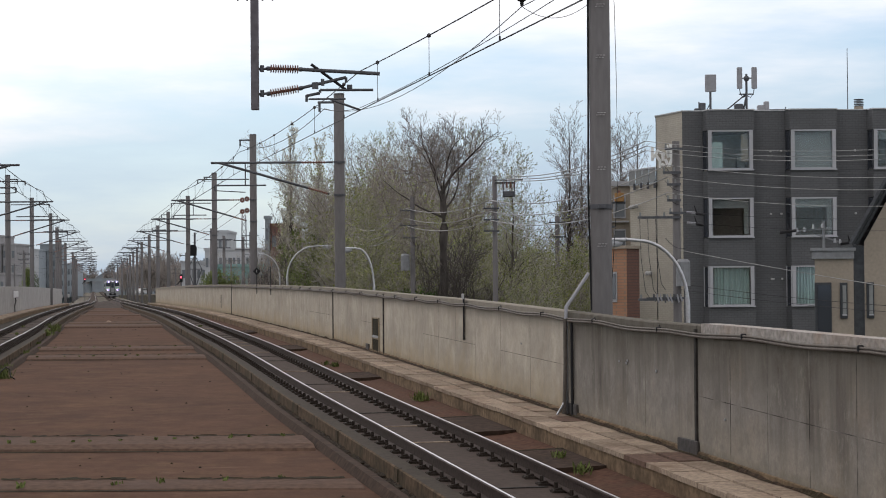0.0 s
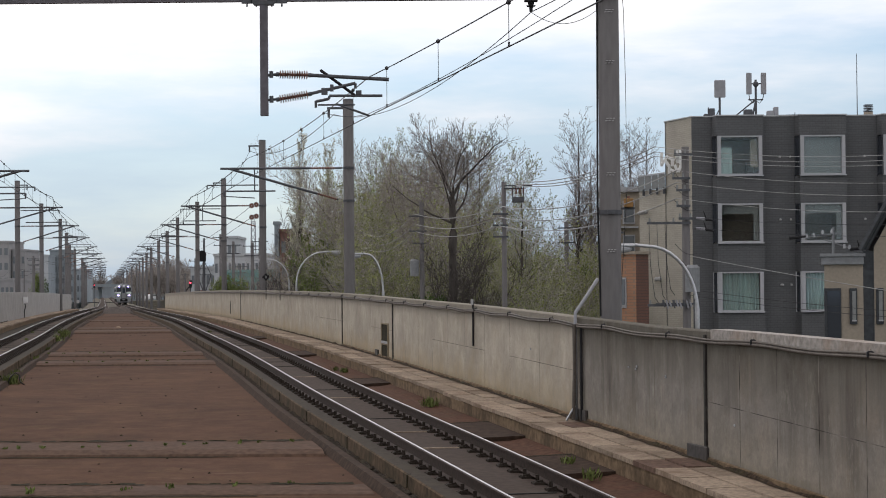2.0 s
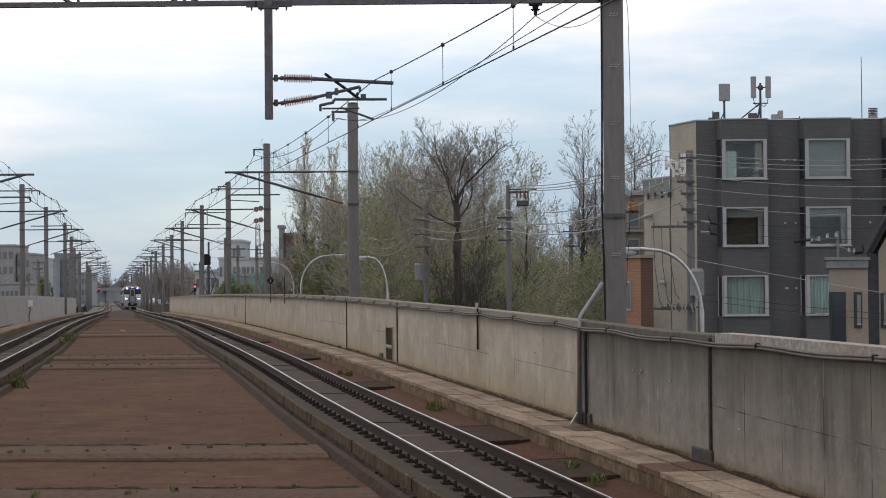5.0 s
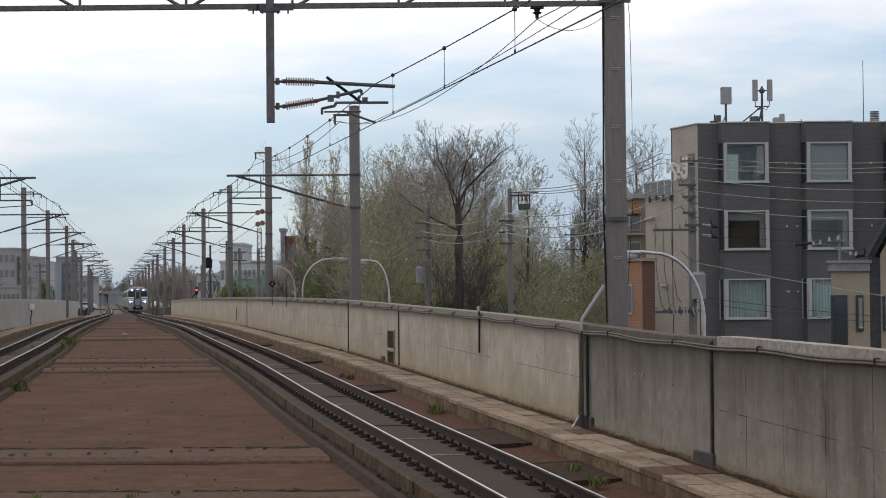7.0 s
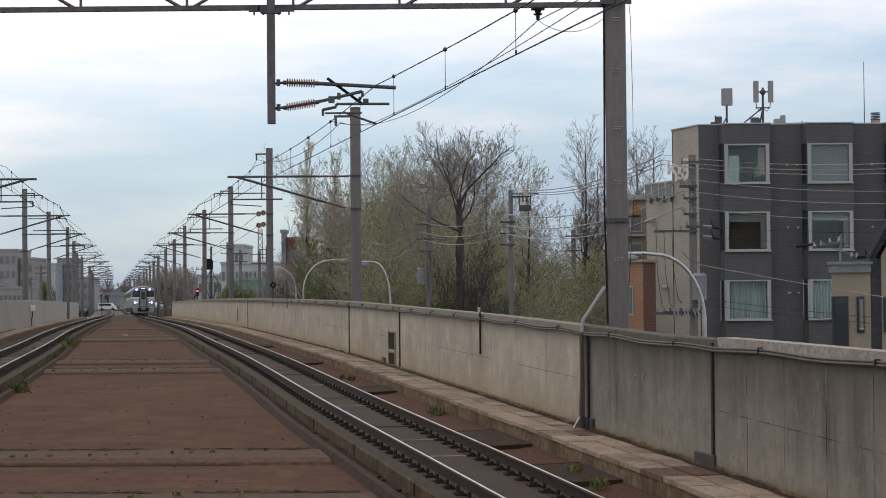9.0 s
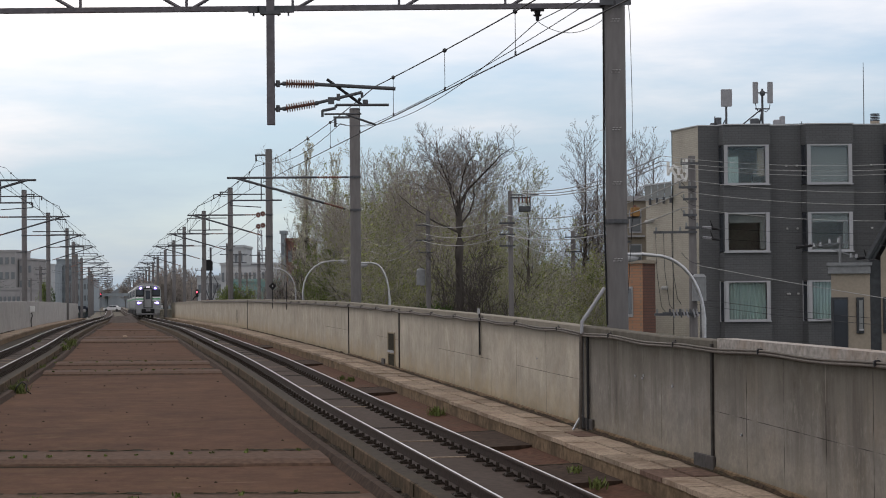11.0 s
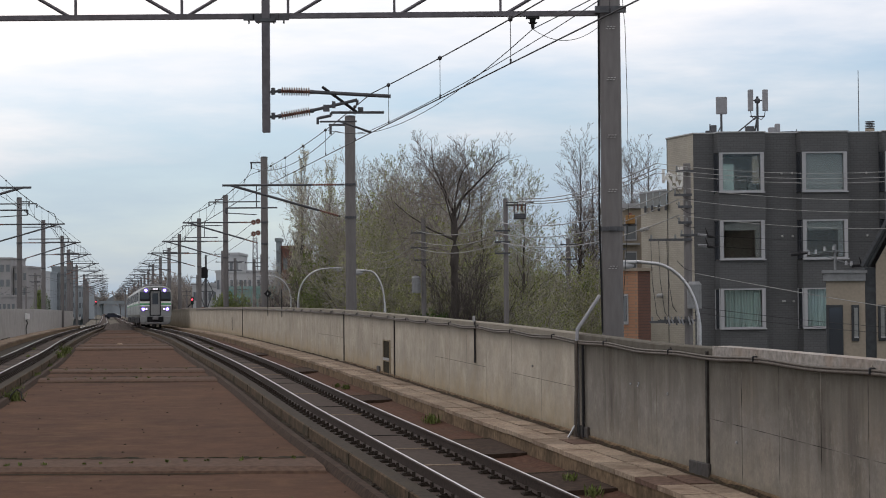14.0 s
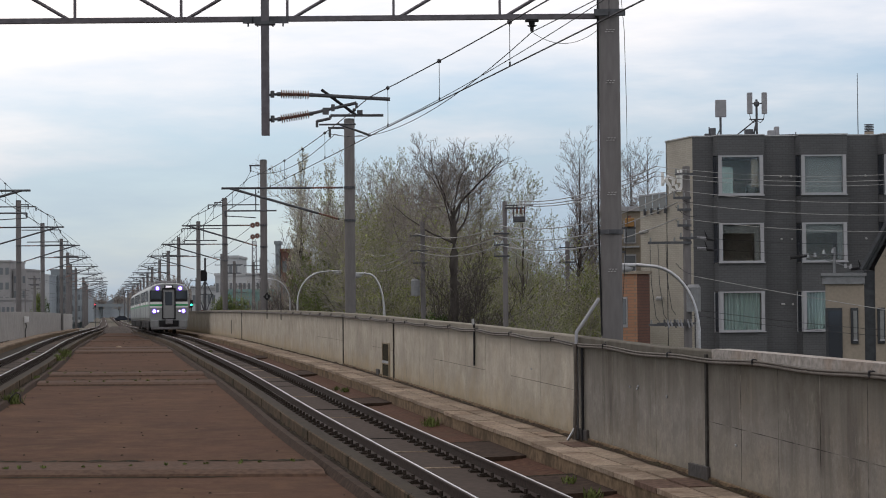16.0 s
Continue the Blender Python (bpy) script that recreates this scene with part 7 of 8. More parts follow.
        wire("street_wire", hang((x, y, z - 0.2), (x + rnd.uniform(-9, 9), y + 35, z - 0.2 + rnd.uniform(-0.4, 0.4)), 0.6, 8), 0.014, "distant street wire beside the line")
    # brown shelf of a pole on the far street, by the stuccoed wing
    utility_pole(5.02, 58, 12.1, [(11.7, -0.1, 0.62), (11.0, -0.2, 0.3)], "utility pole with a rusty box beyond the tall pole", 0.08, [("rust", 0.44, 11.86)])
    # street wires
    left = [(12.15, 12.2), (11.85, 11.8), (11.45, 11.5)]
    for z, z2 in left:
        wire("street_wire", hang((5.95, 50, z + 0.2), (2.0, 70, z2 + 0.1), 0.45, 14), 0.015, "pale street wire between utility poles", 5, M_STREETWIRE)
        wire("street_wire", hang((5.95, 50, z + 0.2), (16.0, 46, z + 0.12), 0.42, 16), 0.0075, "pale street wire in front of the apartment building", 5, M_STREETWIRE)
        wire("street_wire", hang((2.0, 70, z2 + 0.1), (-1.1, 80, z2 + 0.2), 0.3, 12), 0.014, "pale street wire between utility poles", 5, M_STREETWIRE)
        wire("street_wire", hang((-1.1, 80, z2 + 0.2), (-4.5, 100, z2 + 0.4), 0.75, 14), 0.015, "pale street wire between utility poles", 5, M_STREETWIRE)
        span = hang((-1.1, 80, z2 + 0.2), (-4.5, 100, z2 + 0.4), 0.75, 28)
        for a, b in ((11, 13), (13, 15)):
            wire("wire_sleeve", span[a:b + 1], [0.014] + [0.024] * (b - a - 1) + [0.014], "white insulating sleeve on a sagging street wire", 6, M_BAND)
        wire("street_wire", hang((-4.5, 100, z2 + 0.3), (-8.3, 118, z2 + 0.5), 0.6, 12), 0.016, "pale street wire between utility poles", 5, M_STREETWIRE)
        wire("street_wire", hang((2.3, 70, z2), (6.0, 95, z2 + 0.4), 0.5, 12), 0.014, "pale street wire between utility poles", 5, M_STREETWIRE)
    for z, d in ((12.72, 0.0), (12.78, 0.05), (12.86, 0.1)):
        wire("street_wire", hang((5.4, 50, z + d), (16.2, 46, z + 0.22 + d), 0.5, 16), 0.0075, "pale street wire in front of the apartment building", 5, M_STREETWIRE)
        wire("street_wire", hang((5.4, 50, z + d), (2.6, 70, z + 0.3), 0.3, 12), 0.015, "pale street wire between utility poles", 5, M_STREETWIRE)
    wire("street_wire", hang((6.2, 50, 10.2), (13.0, 47, 8.9), 0.05, 8), 0.009, "pale street wire falling towards the house", 5, M_STREETWIRE)
    for z in (8.5, 8.65):
        wire("street_wire", hang((6.2, 50, z + 0.7), (13.0, 47, z), 0.1, 8), 0.006, "thin dark service wire falling towards the house")
    # line-side signal mast with a round plate, and two red signals
    s = tagged(empty("signal_mast", -18.9, 157, 0), "dark lattice mast with a round backing plate", "signal mast")
    bm = bmesh.new()
    rod(bm, (0, 0, 0), (0, 0, 13.4), 0.11, 0.08, 10)
    for k in (-1, 1):
        rod(bm, (0.55 * k, 0, 10.5), (0.0, 0, 8.9), 0.04, seg=6)
        rod(bm, (0.55 * k, 0, 10.5), (0.0, 0, 11.6), 0.03, seg=6)
        rod(bm, (0.55 * k, 0, 10.5), (0.55 * k, 0, 8.2), 0.03, seg=6)
    box(bm, 0, 0, 10.5, 1.3, 0.3, 0.06)
    part("mast", bm, M_STEEL, s)
    bm = bmesh.new()
    rod(bm, (-0.15, -0.2, 12.1), (-0.15, -0.1, 12.1), 0.34, seg=24)
    box(bm, -0.15, -0.14, 11.8, 0.64, 0.1, 0.5, None, 0.04)
    part("backing_plate", bm, M_BLACK, s)
    for x, y, z in ((-21.65, 170, 9.8), (-52.8, 300, 9.9)):
        near = y < 200
        g = tagged(empty("signal", x, y, z if near else 0), "railway signal changing from red to green" if near else "railway signal head showing red", "railway signal", "signals")
        z0, z = (-z, 0.0) if near else (0.0, z)
        bm = bmesh.new()
        rod(bm, (0, 0, z0), (0, 0, z - 0.1), 0.05, seg=8)
        part("post", bm, M_STEEL, g)
        bm = bmesh.new()
        box(bm, 0, 0, z, 0.26, 0.2, 0.7, None, 0.08)
        rod(bm, (-0.1, -0.1, z - 0.25), (-0.35, -0.2, z - 0.55), 0.05, seg=6)
        part("head", bm, M_BLACK, g)
        bm = bmesh.new()
        rod(bm, (0, -0.1, z + 0.1), (0, -0.14, z + 0.1), 0.085, seg=16)
        part("red_lens", bm, M_RED, g, "lit red lens")
        if near:
            bm = bmesh.new()
            rod(bm, (0, -0.1, -0.1), (0, -0.14, -0.1), 0.085, seg=16)
            part("green_lens", bm, M_GREEN, g, "lit green lens")
            # both lenses glow; this added shutter hides the one that is off
            bm = bmesh.new()
            box(bm, 0, 0, 0, 0.2, 0.012, 0.19, None, 0.004)
            for e in (-1, 1):
                box(bm, e * 0.105, 0, 0, 0.012, 0.03, 0.22)
            shutter = part("shutter", bm, M_BLACK, g, "added black shutter sliding over the lens that is off")
    for y, o in ((222, -2.9), (250, -2.8)):
        x, z = beside(centre_l, y, o).x, level(y) + 0.9
        c = tagged(empty("relay_case", x, y, z - 1.2), "small pale trackside relay case on a post", "relay case", "trackside cases")
        bm = bmesh.new()
        box(bm, 0, 0, 1.0, 0.3, 0.25, 0.4, None, 0.03)
        part("housing", bm, M_BAND, c)
        bm = bmesh.new()
        rod(bm, (0, 0, -1.0), (0, 0, 0.8), 0.05, seg=6)
        part("post", bm, M_STEEL, c)
    return shutter


# ---- trees ----
class Wood:
    """Collects the boughs, twigs and leaves of one tree."""

    def __init__(self, seed, levels, dens, ratio, ang, up, wob=0.1, fine=0.006, leaf=0, leaf_size=0.05, leaf_from=2):
        self.rnd = random.Random(seed)
        self.levels, self.dens, self.ratio, self.ang, self.up = levels, dens, ratio, ang, up
        self.wob, self.fine, self.leaf, self.leaf_size, self.leaf_from = wob, fine, leaf, leaf_size, leaf_from
        self.tv, self.tf, self.cv, self.cf, self.lv, self.lf = [], [], [], [], [], []

    def skin(self, pts, radii, thick):
        seg = 9 if radii[0] > 0.1 else 5 if radii[0] > 0.04 else 3
        v, f = tube(pts, radii, seg)
        V, F = (self.tv, self.tf) if thick else (self.cv, self.cf)
        b = len(V)
        V.extend(v)
        F.extend([tuple(b + k for k in ff) for ff in f[:-2]])

    def leaves(self, pts, n):
        rnd = self.rnd
        for _ in range(n):
            k = rnd.randint(1, len(pts) - 1)
            c = pts[k - 1].lerp(pts[k], rnd.random()) + Vector([rnd.gauss(0, self.leaf_size * 0.8) for _ in range(3)])
            a = Vector([rnd.uniform(-1, 1) for _ in range(3)]).normalized()
            e = a.orthogonal().normalized() * self.leaf_size * rnd.uniform(0.5, 1.1)
            g = a.cross(e).normalized() * self.leaf_size * rnd.uniform(0.3, 0.7)
            s = len(self.lv)
            self.lv.extend([c - e, c - g, c + e, c + g])
            self.lf.append((s, s + 1, s + 2, s + 3))

    def bough(self, p, d, ln, r, lev, bare=0.2):
        """A bough that bends upwards and bears smaller ones along its length."""
        rnd = self.rnd
        left = self.levels - lev
        n = left + 1 if left < 2 else max(3, min(10, int(ln / 0.32)))
        q, dd = Vector(p), Vector(d).normalized()
        pts, dirs = [q.copy()], [dd.copy()]
        w = self.wob * (2.0 if lev == 1 else 1.0 + 0.35 * lev)
        for _ in range(n):
            dd = (dd + Vector((rnd.gauss(0, w), rnd.gauss(0, w), rnd.gauss(0, w) * 0.7 + self.up[lev] / n))).normalized()
            q = q + dd * (ln / n)
            pts.append(q.copy())
            dirs.append(dd.copy())
        end = max(self.fine * 0.75, r * (0.16 if lev == 1 else 0.3))
        radii = [r + (end - r) * (i / n) for i in range(n + 1)]
        self.skin(pts, radii, r > 0.035)
        self.along(pts, dirs, radii, ln, lev, bare)

    def along(self, pts, dirs, radii, ln, lev, bare):
        rnd, n = self.rnd, len(pts) - 1
        if self.leaf and lev >= self.leaf_from:
            self.leaves(pts, self.leaf)
        if lev >= self.levels:
            return
        count = max(2, int(ln * self.dens[lev] + rnd.random()))
        turn = rnd.uniform(0, 6.283)
        for i in range(count):
            k = bare + (1 - bare) * (i + rnd.random()) / count
            idx = min(n - 1, int(k * n))
            base = pts[idx].lerp(pts[idx + 1], k * n - idx)
            ax = dirs[idx + 1]
            side = ax.orthogonal().normalized()
            turn += 2.4 + rnd.uniform(-0.5, 0.5)
            side.rotate(Matrix.Rotation(turn, 3, ax))
            ang = max(0.15, rnd.gauss(self.ang[lev], 0.14))
            sub = ln * self.ratio[lev] * (1.15 - 0.7 * k) * rnd.uniform(0.7, 1.25)
            rr = radii[idx] * (0.52 if lev == 1 else 0.42)
            self.bough(base, ax * math.cos(ang) + side * math.sin(ang), sub, max(self.fine, rr), lev + 1)

    def stem(self, pts, radii, lev=0, bare=0.5):
        """A given trunk line with boughs from the fraction bare upwards."""
        pts = [Vector(p) for p in pts]
        fine = []
        rad = []
        for a, b, ra, rb in zip(pts, pts[1:], radii, radii[1:]):
            n = max(1, int((b - a).length / 0.6))
            for i in range(n):
                fine.append(a.lerp(b, i / n) + Vector((self.rnd.gauss(0, 0.02), self.rnd.gauss(0, 0.02), 0)))
                rad.append(ra + (rb - ra) * i / n)
        fine.append(pts[-1])
        rad.append(radii[-1])
        dirs = [(fine[min(i + 1, len(fine) - 1)] - fine[max(i - 1, 0)]).normalized() for i in range(len(fine))]
        self.skin(fine, rad, True)
        if bare < 1:
            self.along(fine, dirs, rad, sum((b - a).length for a, b in zip(fine, fine[1:])), lev, bare)

    def finish(self, kind, label, bark, twig, leaf_mat=None):
        tree = tagged(empty(kind, 0, 0, 0), label, "tree", "trees behind the parapet")
        mesh_part("trunk", self.tv, self.tf, bark, tree, "", True)
        mesh_part("crown", self.cv, self.cf, twig, tree)
        if self.lf:
            mesh_part("foliage", self.lv, self.lf, leaf_mat, tree)
        return tree


def lean(deg, depth):
    """A bough's direction: degrees from upright towards +x, and its share in depth."""
    a = radians(deg)
    return Vector((math.sin(a), depth, math.cos(a)))


def large_bare_tree():
    w = Wood(70, 4, (0, 3.8, 5.2, 7.0), (0, 0.58, 0.55, 0.5), (0, 0.8, 0.75, 0.7), (0, 0.15, 0.4, 0.4, 0.3), 0.085, 0.006, 1, 0.02, 4)
    w.stem([(0, 0, 0), (0.03, 0, 8.0), (-0.04, 0, 11.0), (0.0, 0, 12.2), (-0.05, 0, 13.1)], [0.25, 0.2, 0.175, 0.15, 0.12], bare=1)
    for z, deg, dep, ln, r in ((13.05, -36, 0.1, 3.1, 0.105), (13.1, 22, -0.15, 3.3, 0.115), (13.0, -10, 0.45, 3.3, 0.085), (12.9, 4, -0.5, 3.3, 0.08),
                               (12.3, 52, 0.3, 3.1, 0.085), (12.0, -58, -0.2, 3.0, 0.09), (11.5, 62, -0.3, 2.5, 0.075), (11.3, -68, 0.4, 2.6, 0.08),
                               (10.6, 55, 0.6, 2.3, 0.06), (10.0, -50, -0.6, 2.6, 0.07), (9.4, 48, 0.6, 2.2, 0.055), (12.6, 30, 0.7, 3.0, 0.07),
                               (12.5, -25, -0.7, 3.0, 0.07)):
        w.bough((0, 0, z), lean(deg, dep), ln, r * (0.6 if z > 11.8 else 0.42), 1, 0.12)
    return w.finish("bare_tree", "large bare tree with dark forking limbs and budding twigs", M_BARK, M_TWIG_DARK, M_TWIG)


def slender_tree(seed, label, twig, leaf=0, leaf_mat=None, fork=True):
    w = Wood(seed, 4, (2.0, 5.0, 6.0, 4.6), (0.19, 0.42, 0.5, 0.5), (0.72, 0.66, 0.62, 0.6), (0, 0.6, 0.4, 0.3, 0.3), 0.07, 0.0065, leaf, 0.03, 3)
    w.stem([(0, 0, 0), (0.1, 0, 8), (-0.02, 0, 11.5), (0.04, 0, 15.5), (0.0, 0, 19.4)], [0.19, 0.15, 0.12, 0.06, 0.012], bare=0.5)
    if fork:
        w.bough((0, 0, 10.4), (-0.5, 0.1, 1), 5.2, 0.075, 1, 0.3)
        w.bough((0, 0, 9.4), (0.55, -0.2, 1), 3.6, 0.06, 1, 0.3)
    return w.finish("bare_tree", label, M_BARK, twig, leaf_mat)


def fan_tree(seed, kind, label, bark, twig, leaf=0, leaf_size=0.05, leaf_mat=None, stems=6, reach=8.2, open_=0.3, fine=0.0065, levels=4):
    """Several stems spreading like a fan from a short trunk."""
    w = Wood(seed, levels, (0, 2.6, 5.2, 4.3), (0, 0.34, 0.5, 0.55), (0, 0.62, 0.68, 0.65), (0, 0.35, 0.35, 0.3, 0.2), 0.075, fine, leaf, leaf_size, 3)
    w.stem([(0, 0, 0), (0.0, 0, 4.5), (0.05, 0, 6.2)], [0.16, 0.13, 0.1], bare=1)
    for i in range(stems):
        a = 6.283 * i / stems + w.rnd.uniform(-0.4, 0.4)
        o = open_ * w.rnd.uniform(0.35, 1.2)
        w.bough((0, 0, w.rnd.uniform(5.0, 6.2)), (math.cos(a) * o, math.sin(a) * o, 1), reach * w.rnd.uniform(0.72, 1.08), 0.042, 1, 0.12)
    return w.finish(kind, label, bark, twig, leaf_mat)


def poplar_tree():
    w = Wood(53, 3, (3.2, 5.0, 5.5), (0.145, 0.42, 0.5), (0.46, 0.42, 0.5), (0, 0.9, 0.6, 0.4), 0.05, 0.007, 5, 0.05, 2)
    w.stem([(0, 0, 0), (0.05, 0, 9), (-0.05, 0, 14), (0, 0, 18.7)], [0.2, 0.14, 0.08, 0.012], bare=0.42)
    return w.finish("poplar", "tall narrow poplar with pale new leaves", M_BARK, M_TWIG_PALE, M_LEAF_PALE)


def put(tree, x, y, z=0.0, s=1.0, rz=0, first=False):
    m = Matrix.Translation((x, y, z)) @ Matrix.Rotation(radians(rz), 4, "Z")
    if first:
        tree.matrix_basis = m @ Matrix.Scale(s, 4)
        return tree
    c = copy_thing(tree, m)
    c.scale = (s, s, s)
    return c


def build_trees():
    put(large_bare_tree(), 0.45, 80, 0.0, 1.0, 0, True)
    slim = slender_tree(23, "slender bare tree with fine upright twigs", M_TWIG_DARK)
    put(slim, 7.62, 110, 0.0, 0.94, 0, True)
    bud = slender_tree(31, "slender tree with pale yellow buds", M_TWIG_PALE, 3, M_LEAF, False)
    put(bud, 3.53, 88, 0.0, 0.75, 0, True)
    thick = fan_tree(37, "bare_tree", "bushy bare tree with many pale grey twigs", M_BARK, M_TWIG_PALE, 1, 0.03, M_LEAF)
    put(thick, -3.2, 105, 0.0, 1.0, 0, True)
    thick2 = fan_tree(38, "bare_tree", "bushy bare tree with brown twigs", M_BARK, M_TWIG, 1, 0.03, M_LEAF, 5, 8.8, 0.24)
    put(thick2, -4.6, 112, 0.0, 1.0, 0, True)
    dark = fan_tree(39, "bare_tree", "dark leafless tree with dense purple-brown twigs", M_BARK, M_BARK, 0, 0.03, None, 7, 6.4, 0.4)
    put(dark, -7.9, 122, 0.0, 1.16, 0, True)
    leafy = fan_tree(41, "budding_tree", "young tree with sparse yellow-green spring leaves", M_TWIG, M_TWIG_PALE, 2, 0.05, M_LEAF, 6, 6.6, 0.42)
    put(leafy, -2.4, 90, 0.0, 1.0, 0, True)
    leafy2 = fan_tree(43, "budding_tree", "young tree with a haze of yellow-green leaves", M_TWIG, M_TWIG_PALE, 3, 0.05, M_LEAF, 6, 5.6, 0.5)
    put(leafy2, 2.0, 84, 0.0, 1.0, 0, True)
    fresh = fan_tree(47, "leafing_tree", "leafing tree with fresh green leaves", M_BARK, M_TWIG, 5, 0.06, M_LEAF_FRESH, 6, 5.4, 0.32)
    put(fresh, -5.9, 104, 0.0, 1.12, 0, True)
    poplar = poplar_tree()
    put(poplar, -9.29, 130, 0.0, 1.0, 0, True)
    put(poplar, -7.62, 132, 0.0, 0.975, 70)
    put(poplar, -9.9, 138, 0.0, 0.84, 200)
    put(bud, -3.05, 118, 0.0, 0.9, 120)
    rnd = random.Random(77)
    for k, (x, y, s) in enumerate(((-5.2, 114, 1.0), (-4.4, 119, 1.1), (-2.9, 112, 1.12), (-1.4, 116, 1.12), (1.6, 112, 0.96), (4.0, 122, 0.84), (-2.2, 104, 1.05),
                                   (2.9, 125, 0.9), (-12.0, 150, 0.85), (-11, 142, 0.85), (-14.0, 170, 0.8), (-6.0, 124, 0.86), (-0.6, 106, 1.04), (-3.9, 100, 0.98),
                                   (-9.4, 135, 0.8), (2.2, 104, 0.95), (-3.4, 114, 1.17), (-2.2, 118, 1.2), (-0.9, 112, 1.15), (-1.7, 108, 1.12), (0.2, 118, 1.2),
                                   (5.6, 120, 0.8), (-1.9, 98, 1.02), (2.6, 118, 0.92), (3.5, 128, 0.8), (5.0, 126, 0.78), (7.0, 128, 0.82), (6.2, 117, 0.74), (8.2, 122, 0.8))):
        put(thick if k % 2 else thick2, x, y, 0.0, s, rnd.uniform(0, 360))
    for x, y, s in ((10.6, 123, 0.94), (11.9, 125, 0.97), (13.3, 128, 0.98), (9.5, 126, 0.9)):
        put(slim, x, y, 0.0, s, rnd.uniform(0, 360))
    for x, y, s in ((1.9, 99, 0.84),):
        put(bud, x, y, 0.0, s, rnd.uniform(0, 360))
    for x, y, s in ((0.9, 79, 0.94), (0.0, 83, 0.93), (-7.0, 112, 0.9), (-10.2, 128, 0.88)):
        put(dark, x, y, 0.0, s, rnd.uniform(0, 360))
    for k, (x, y, s) in enumerate(((-3.5, 96, 1.0), (-3.2, 88, 0.95), (1.5, 86, 1.0), (2.6, 82, 0.97), (3.9, 90, 1.0), (5.0, 88, 1.0), (1.2, 92, 1.0), (-1.3, 100, 1.1), (-3.6, 104, 1.15),
                                   (6.4, 96, 1.05), (4.3, 82, 0.92), (-4.6, 116, 1.15), (2.4, 98, 1.1), (5.8, 86, 0.95), (7.4, 100, 1.05), (0.6, 104, 1.15), (-2.6, 98, 1.15), (8.4, 108, 1.1),
                                   (3.4, 100, 1.15), (-4.0, 110, 1.2), (-1.9, 92, 1.02), (-0.9, 88, 0.95), (6.9, 90, 1.0), (4.9, 100, 1.12), (-4.4, 106, 1.2), (3.2, 103, 1.22), (4.7, 107, 1.2),
                                   (5.8, 107, 1.12), (2.3, 109, 1.25), (1.0, 99, 1.15), (7.8, 103, 1.0), (-3.0, 101, 1.2), (-2.0, 106, 1.22), (-0.2, 96, 1.1))):
        put(leafy2 if k % 2 else leafy, x, y, 0.0, s * rnd.uniform(0.9, 1.1) * (0.86 if x > 2.5 else 1.0), rnd.uniform(0, 360))
    for x, y, s in ((-5.4, 102, 1.0), (-6.3, 108, 1.05), (7.2, 98, 0.95), (6.6, 94, 0.88)):
        put(fresh, x, y, 0.0, s, rnd.uniform(0, 360))
    # distant winter crowns along the line, with tangled boughs
    far = fan_tree(49, "bare_tree", "distant winter tree with a grey-brown crown", M_BARK, M_TWIG, 1, 0.09, M_TWIG_PALE, 6, 7.6, 0.42, 0.034, 3)
    put(far, -74, 520, 0.0, 1.1, 0, True)
    for x, y, s in ((-63, 470, 1.15), (-66, 480, 1.2), (-60, 465, 1.0), (-69, 478, 1.2), (-72, 490, 1.1), (-71, 505, 1.15), (-57, 455, 1.0), (-69, 500, 1.0), (-54, 430, 0.9), (-50, 400, 0.85)):
        put(far, x, y, 0.5, s, rnd.uniform(0, 360))
    for i in range(60):
        y = 560 + 320 * (i / 45) + rnd.uniform(-12, 12)
        off = rnd.uniform(7, 22)
        x = centre_r(y) + off if i % 2 else centre_l(y) - off
        put(far, x, y, 0.0, rnd.uniform(0.95, 1.3), rnd.uniform(0, 360))
    for i in range(15):
        y = rnd.uniform(884, 896)
        put(far, -200 + i * 6.6 + rnd.uniform(-1.5, 1.5), y, 0.0, rnd.uniform(1.0, 1.35), rnd.uniform(0, 360))


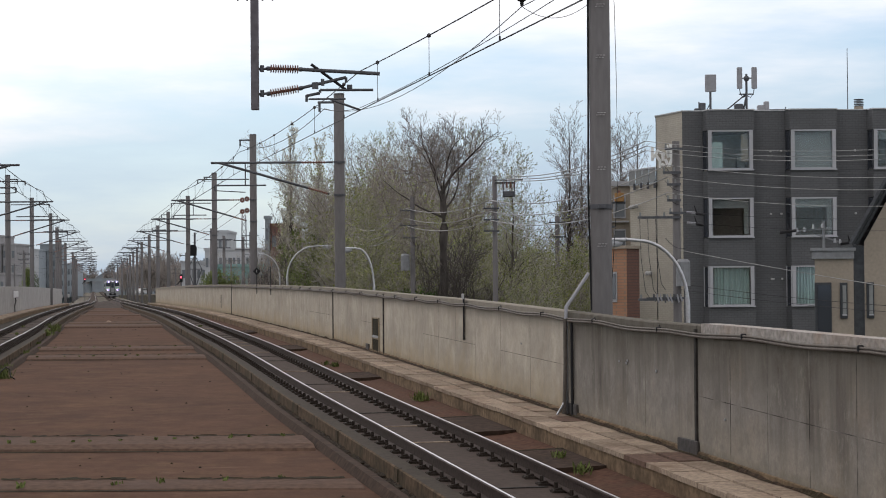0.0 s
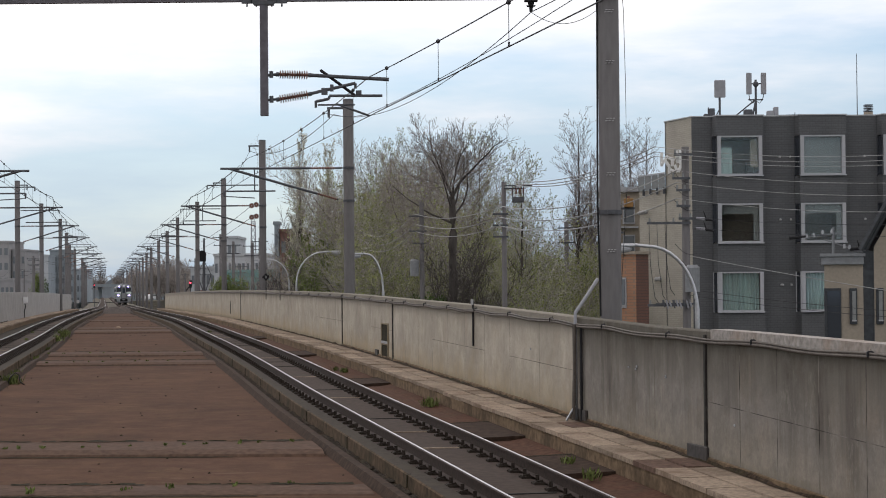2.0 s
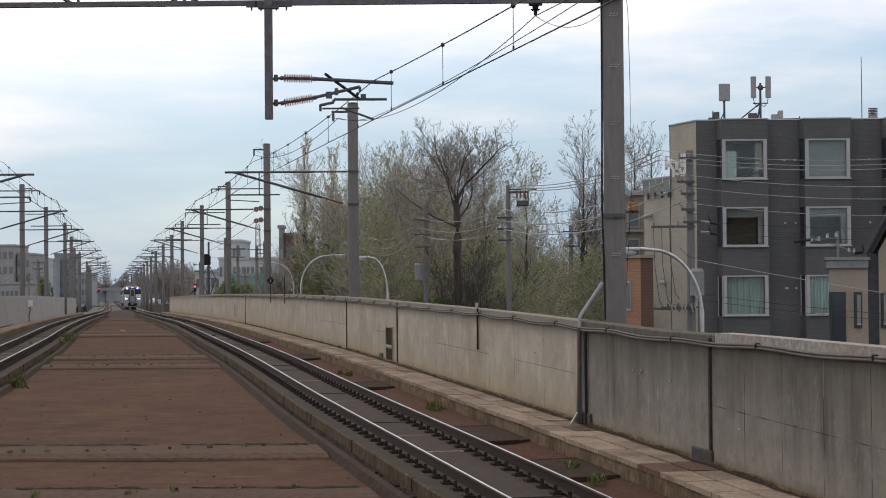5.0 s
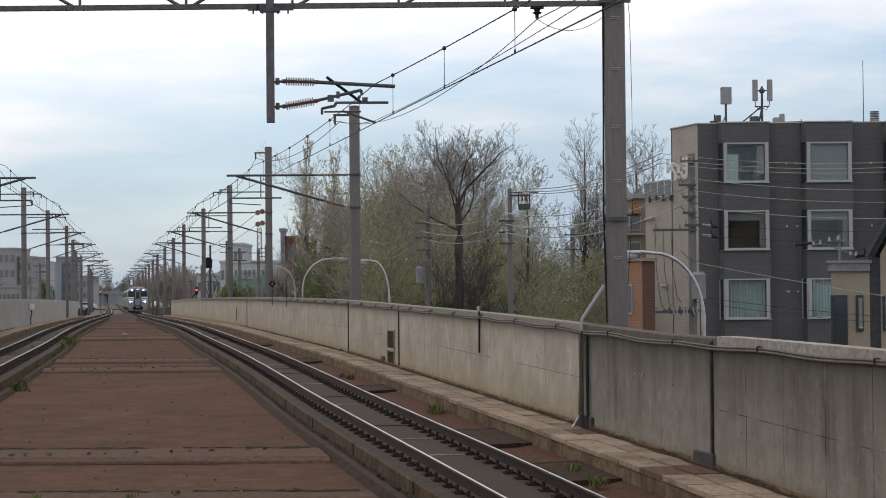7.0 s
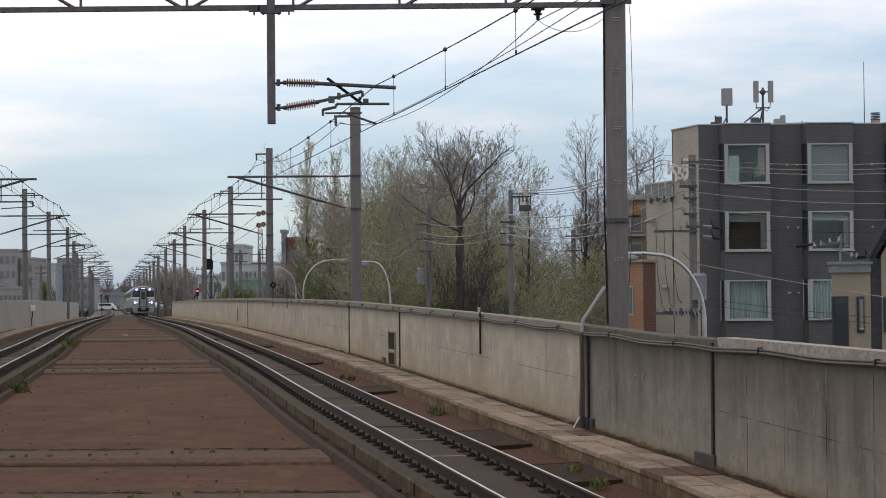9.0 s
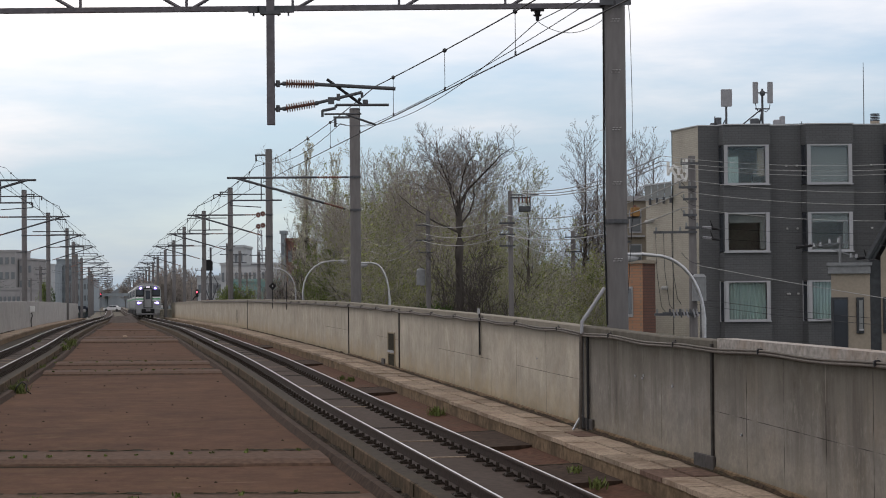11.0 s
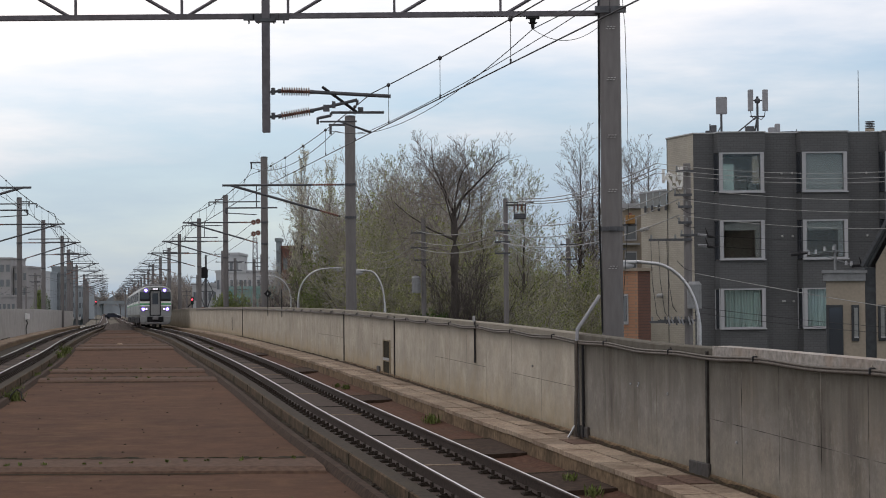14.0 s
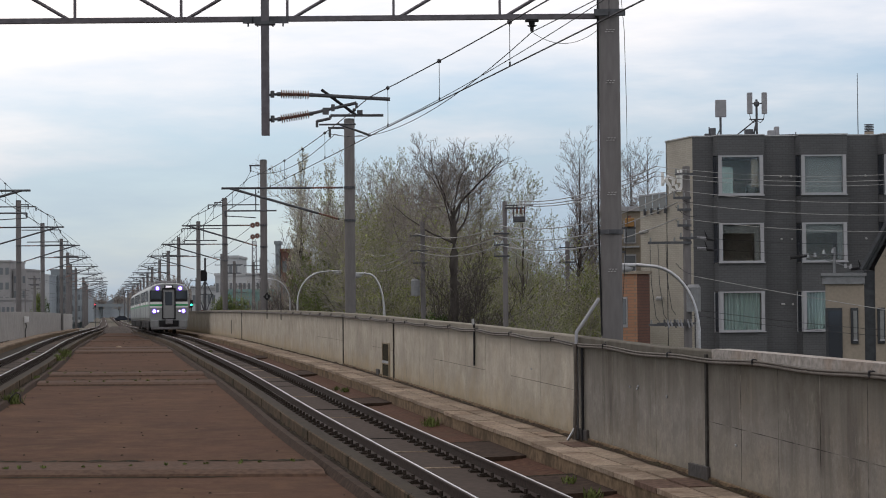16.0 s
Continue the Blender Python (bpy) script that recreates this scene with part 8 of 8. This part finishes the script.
def build_bushes():
    """Low evergreen shrubs: many small leaf clumps on short stems."""
    rnd = random.Random(9)
    for x, y, z, w, h, n, mat in ((-16.4, 147, 8.0, 0.9, 2.3, 3200, 1), (-15.4, 148, 8.0, 0.8, 2.0, 2600, 1),
                                  (-0.45, 76, 7.55, 0.75, 1.35, 2600, 0),
                                  (-61, 300, 7, 1.6, 4.6, 2600, 1), (-75, 320, 6, 3.0, 5, 1600, 0), (-57.5, 285, 7, 1.2, 3.4, 2000, 0)):
        verts, faces = [], []
        lobes = [(Vector((rnd.gauss(0, 0.45) * w, rnd.gauss(0, 0.3) * w, h * rnd.uniform(0.25, 0.85))), rnd.uniform(0.25, 0.5)) for _ in range(9)]
        for i in range(n):
            c, r = rnd.choice(lobes)
            d = Vector([rnd.gauss(0, 1) for _ in range(3)]).normalized()
            q = c + Vector((d.x * w, d.y * w, d.z * h)) * r * rnd.uniform(0.55, 1.1)
            a = Vector([rnd.uniform(-1, 1) for _ in range(3)]).normalized()
            sz = rnd.uniform(0.02, 0.05) * (1 + y / 250)
            e, g = a.orthogonal().normalized() * sz, a.cross(a.orthogonal()).normalized() * sz * 0.6
            s = len(verts)
            verts += [q - e, q - g, q + e, q + g]
            faces.append((s, s + 1, s + 2, s + 3))
        b = tagged(empty("shrub", x, y, z), "green shrub growing above the parapet line" if mat == 0 else "fresh yellow-green shrub above the parapet line", "shrub", "shrubs")
        mesh_part("foliage", verts, faces, M_LEAF_DARK if mat == 0 else M_LEAF_FRESH, b)
        sv, sf = [], []
        for i in range(7):
            t = lobes[i][0]
            v, f = tube([(t.x * 0.2, t.y * 0.2, -z if i == 0 else -0.4), (t.x * 0.4, t.y * 0.4, t.z * 0.3), t], [0.03, 0.025, 0.01], 4)
            k = len(sv)
            sv += v
            sf += [tuple(k + q for q in ff) for ff in f]
        mesh_part("stems", sv, sf, M_BARK, b)


# ---- build ----
build_ground()
FLOOR = build_deck()
build_platform()
fastener_mesh_data = fastener_mesh()
build_grey_building()
build_annex()
build_brick_house()
build_far_town()
build_trees()
build_bushes()
build_gantry()
build_poles()
build_wires()
SHUTTER = build_street()
TRAIN = build_train()
VAN = build_vehicle("van", M_VAN, "white van waiting at the far level crossing")
CAR = build_vehicle("car", M_DARKCAR, "dark blue car waiting at the far level crossing")
PARKED = build_vehicle("car", M_VAN, "white car parked on the street beside the line")
PARKED.matrix_basis = pose(-70.4, 480, 6.5, 0, 0, 70)
structure(part("verge", box(bmesh.new(), -69.5, 480, 3.2, 7.0, 40, 6.58), M_FARBALLAST), "gravel verge beside the far line", "ground")
SEDAN = build_vehicle("car", M_VAN, "white car passing the far level crossing")
build_wall_fittings()
build_weeds()
build_litter()
build_kerbs()
build_floor_pieces(FLOOR)
build_walkway("walkway_east", centre_r, 1, END_R)
build_walkway("walkway_west", centre_l, -1, END_L)
build_wall("wall_east", centre_r, 1, END_R, 31)
build_wall("wall_west", centre_l, -1, END_L, 0)
build_track("east", centre_r, 900, 108)
build_track("west", centre_l, 900, 0)
motions()
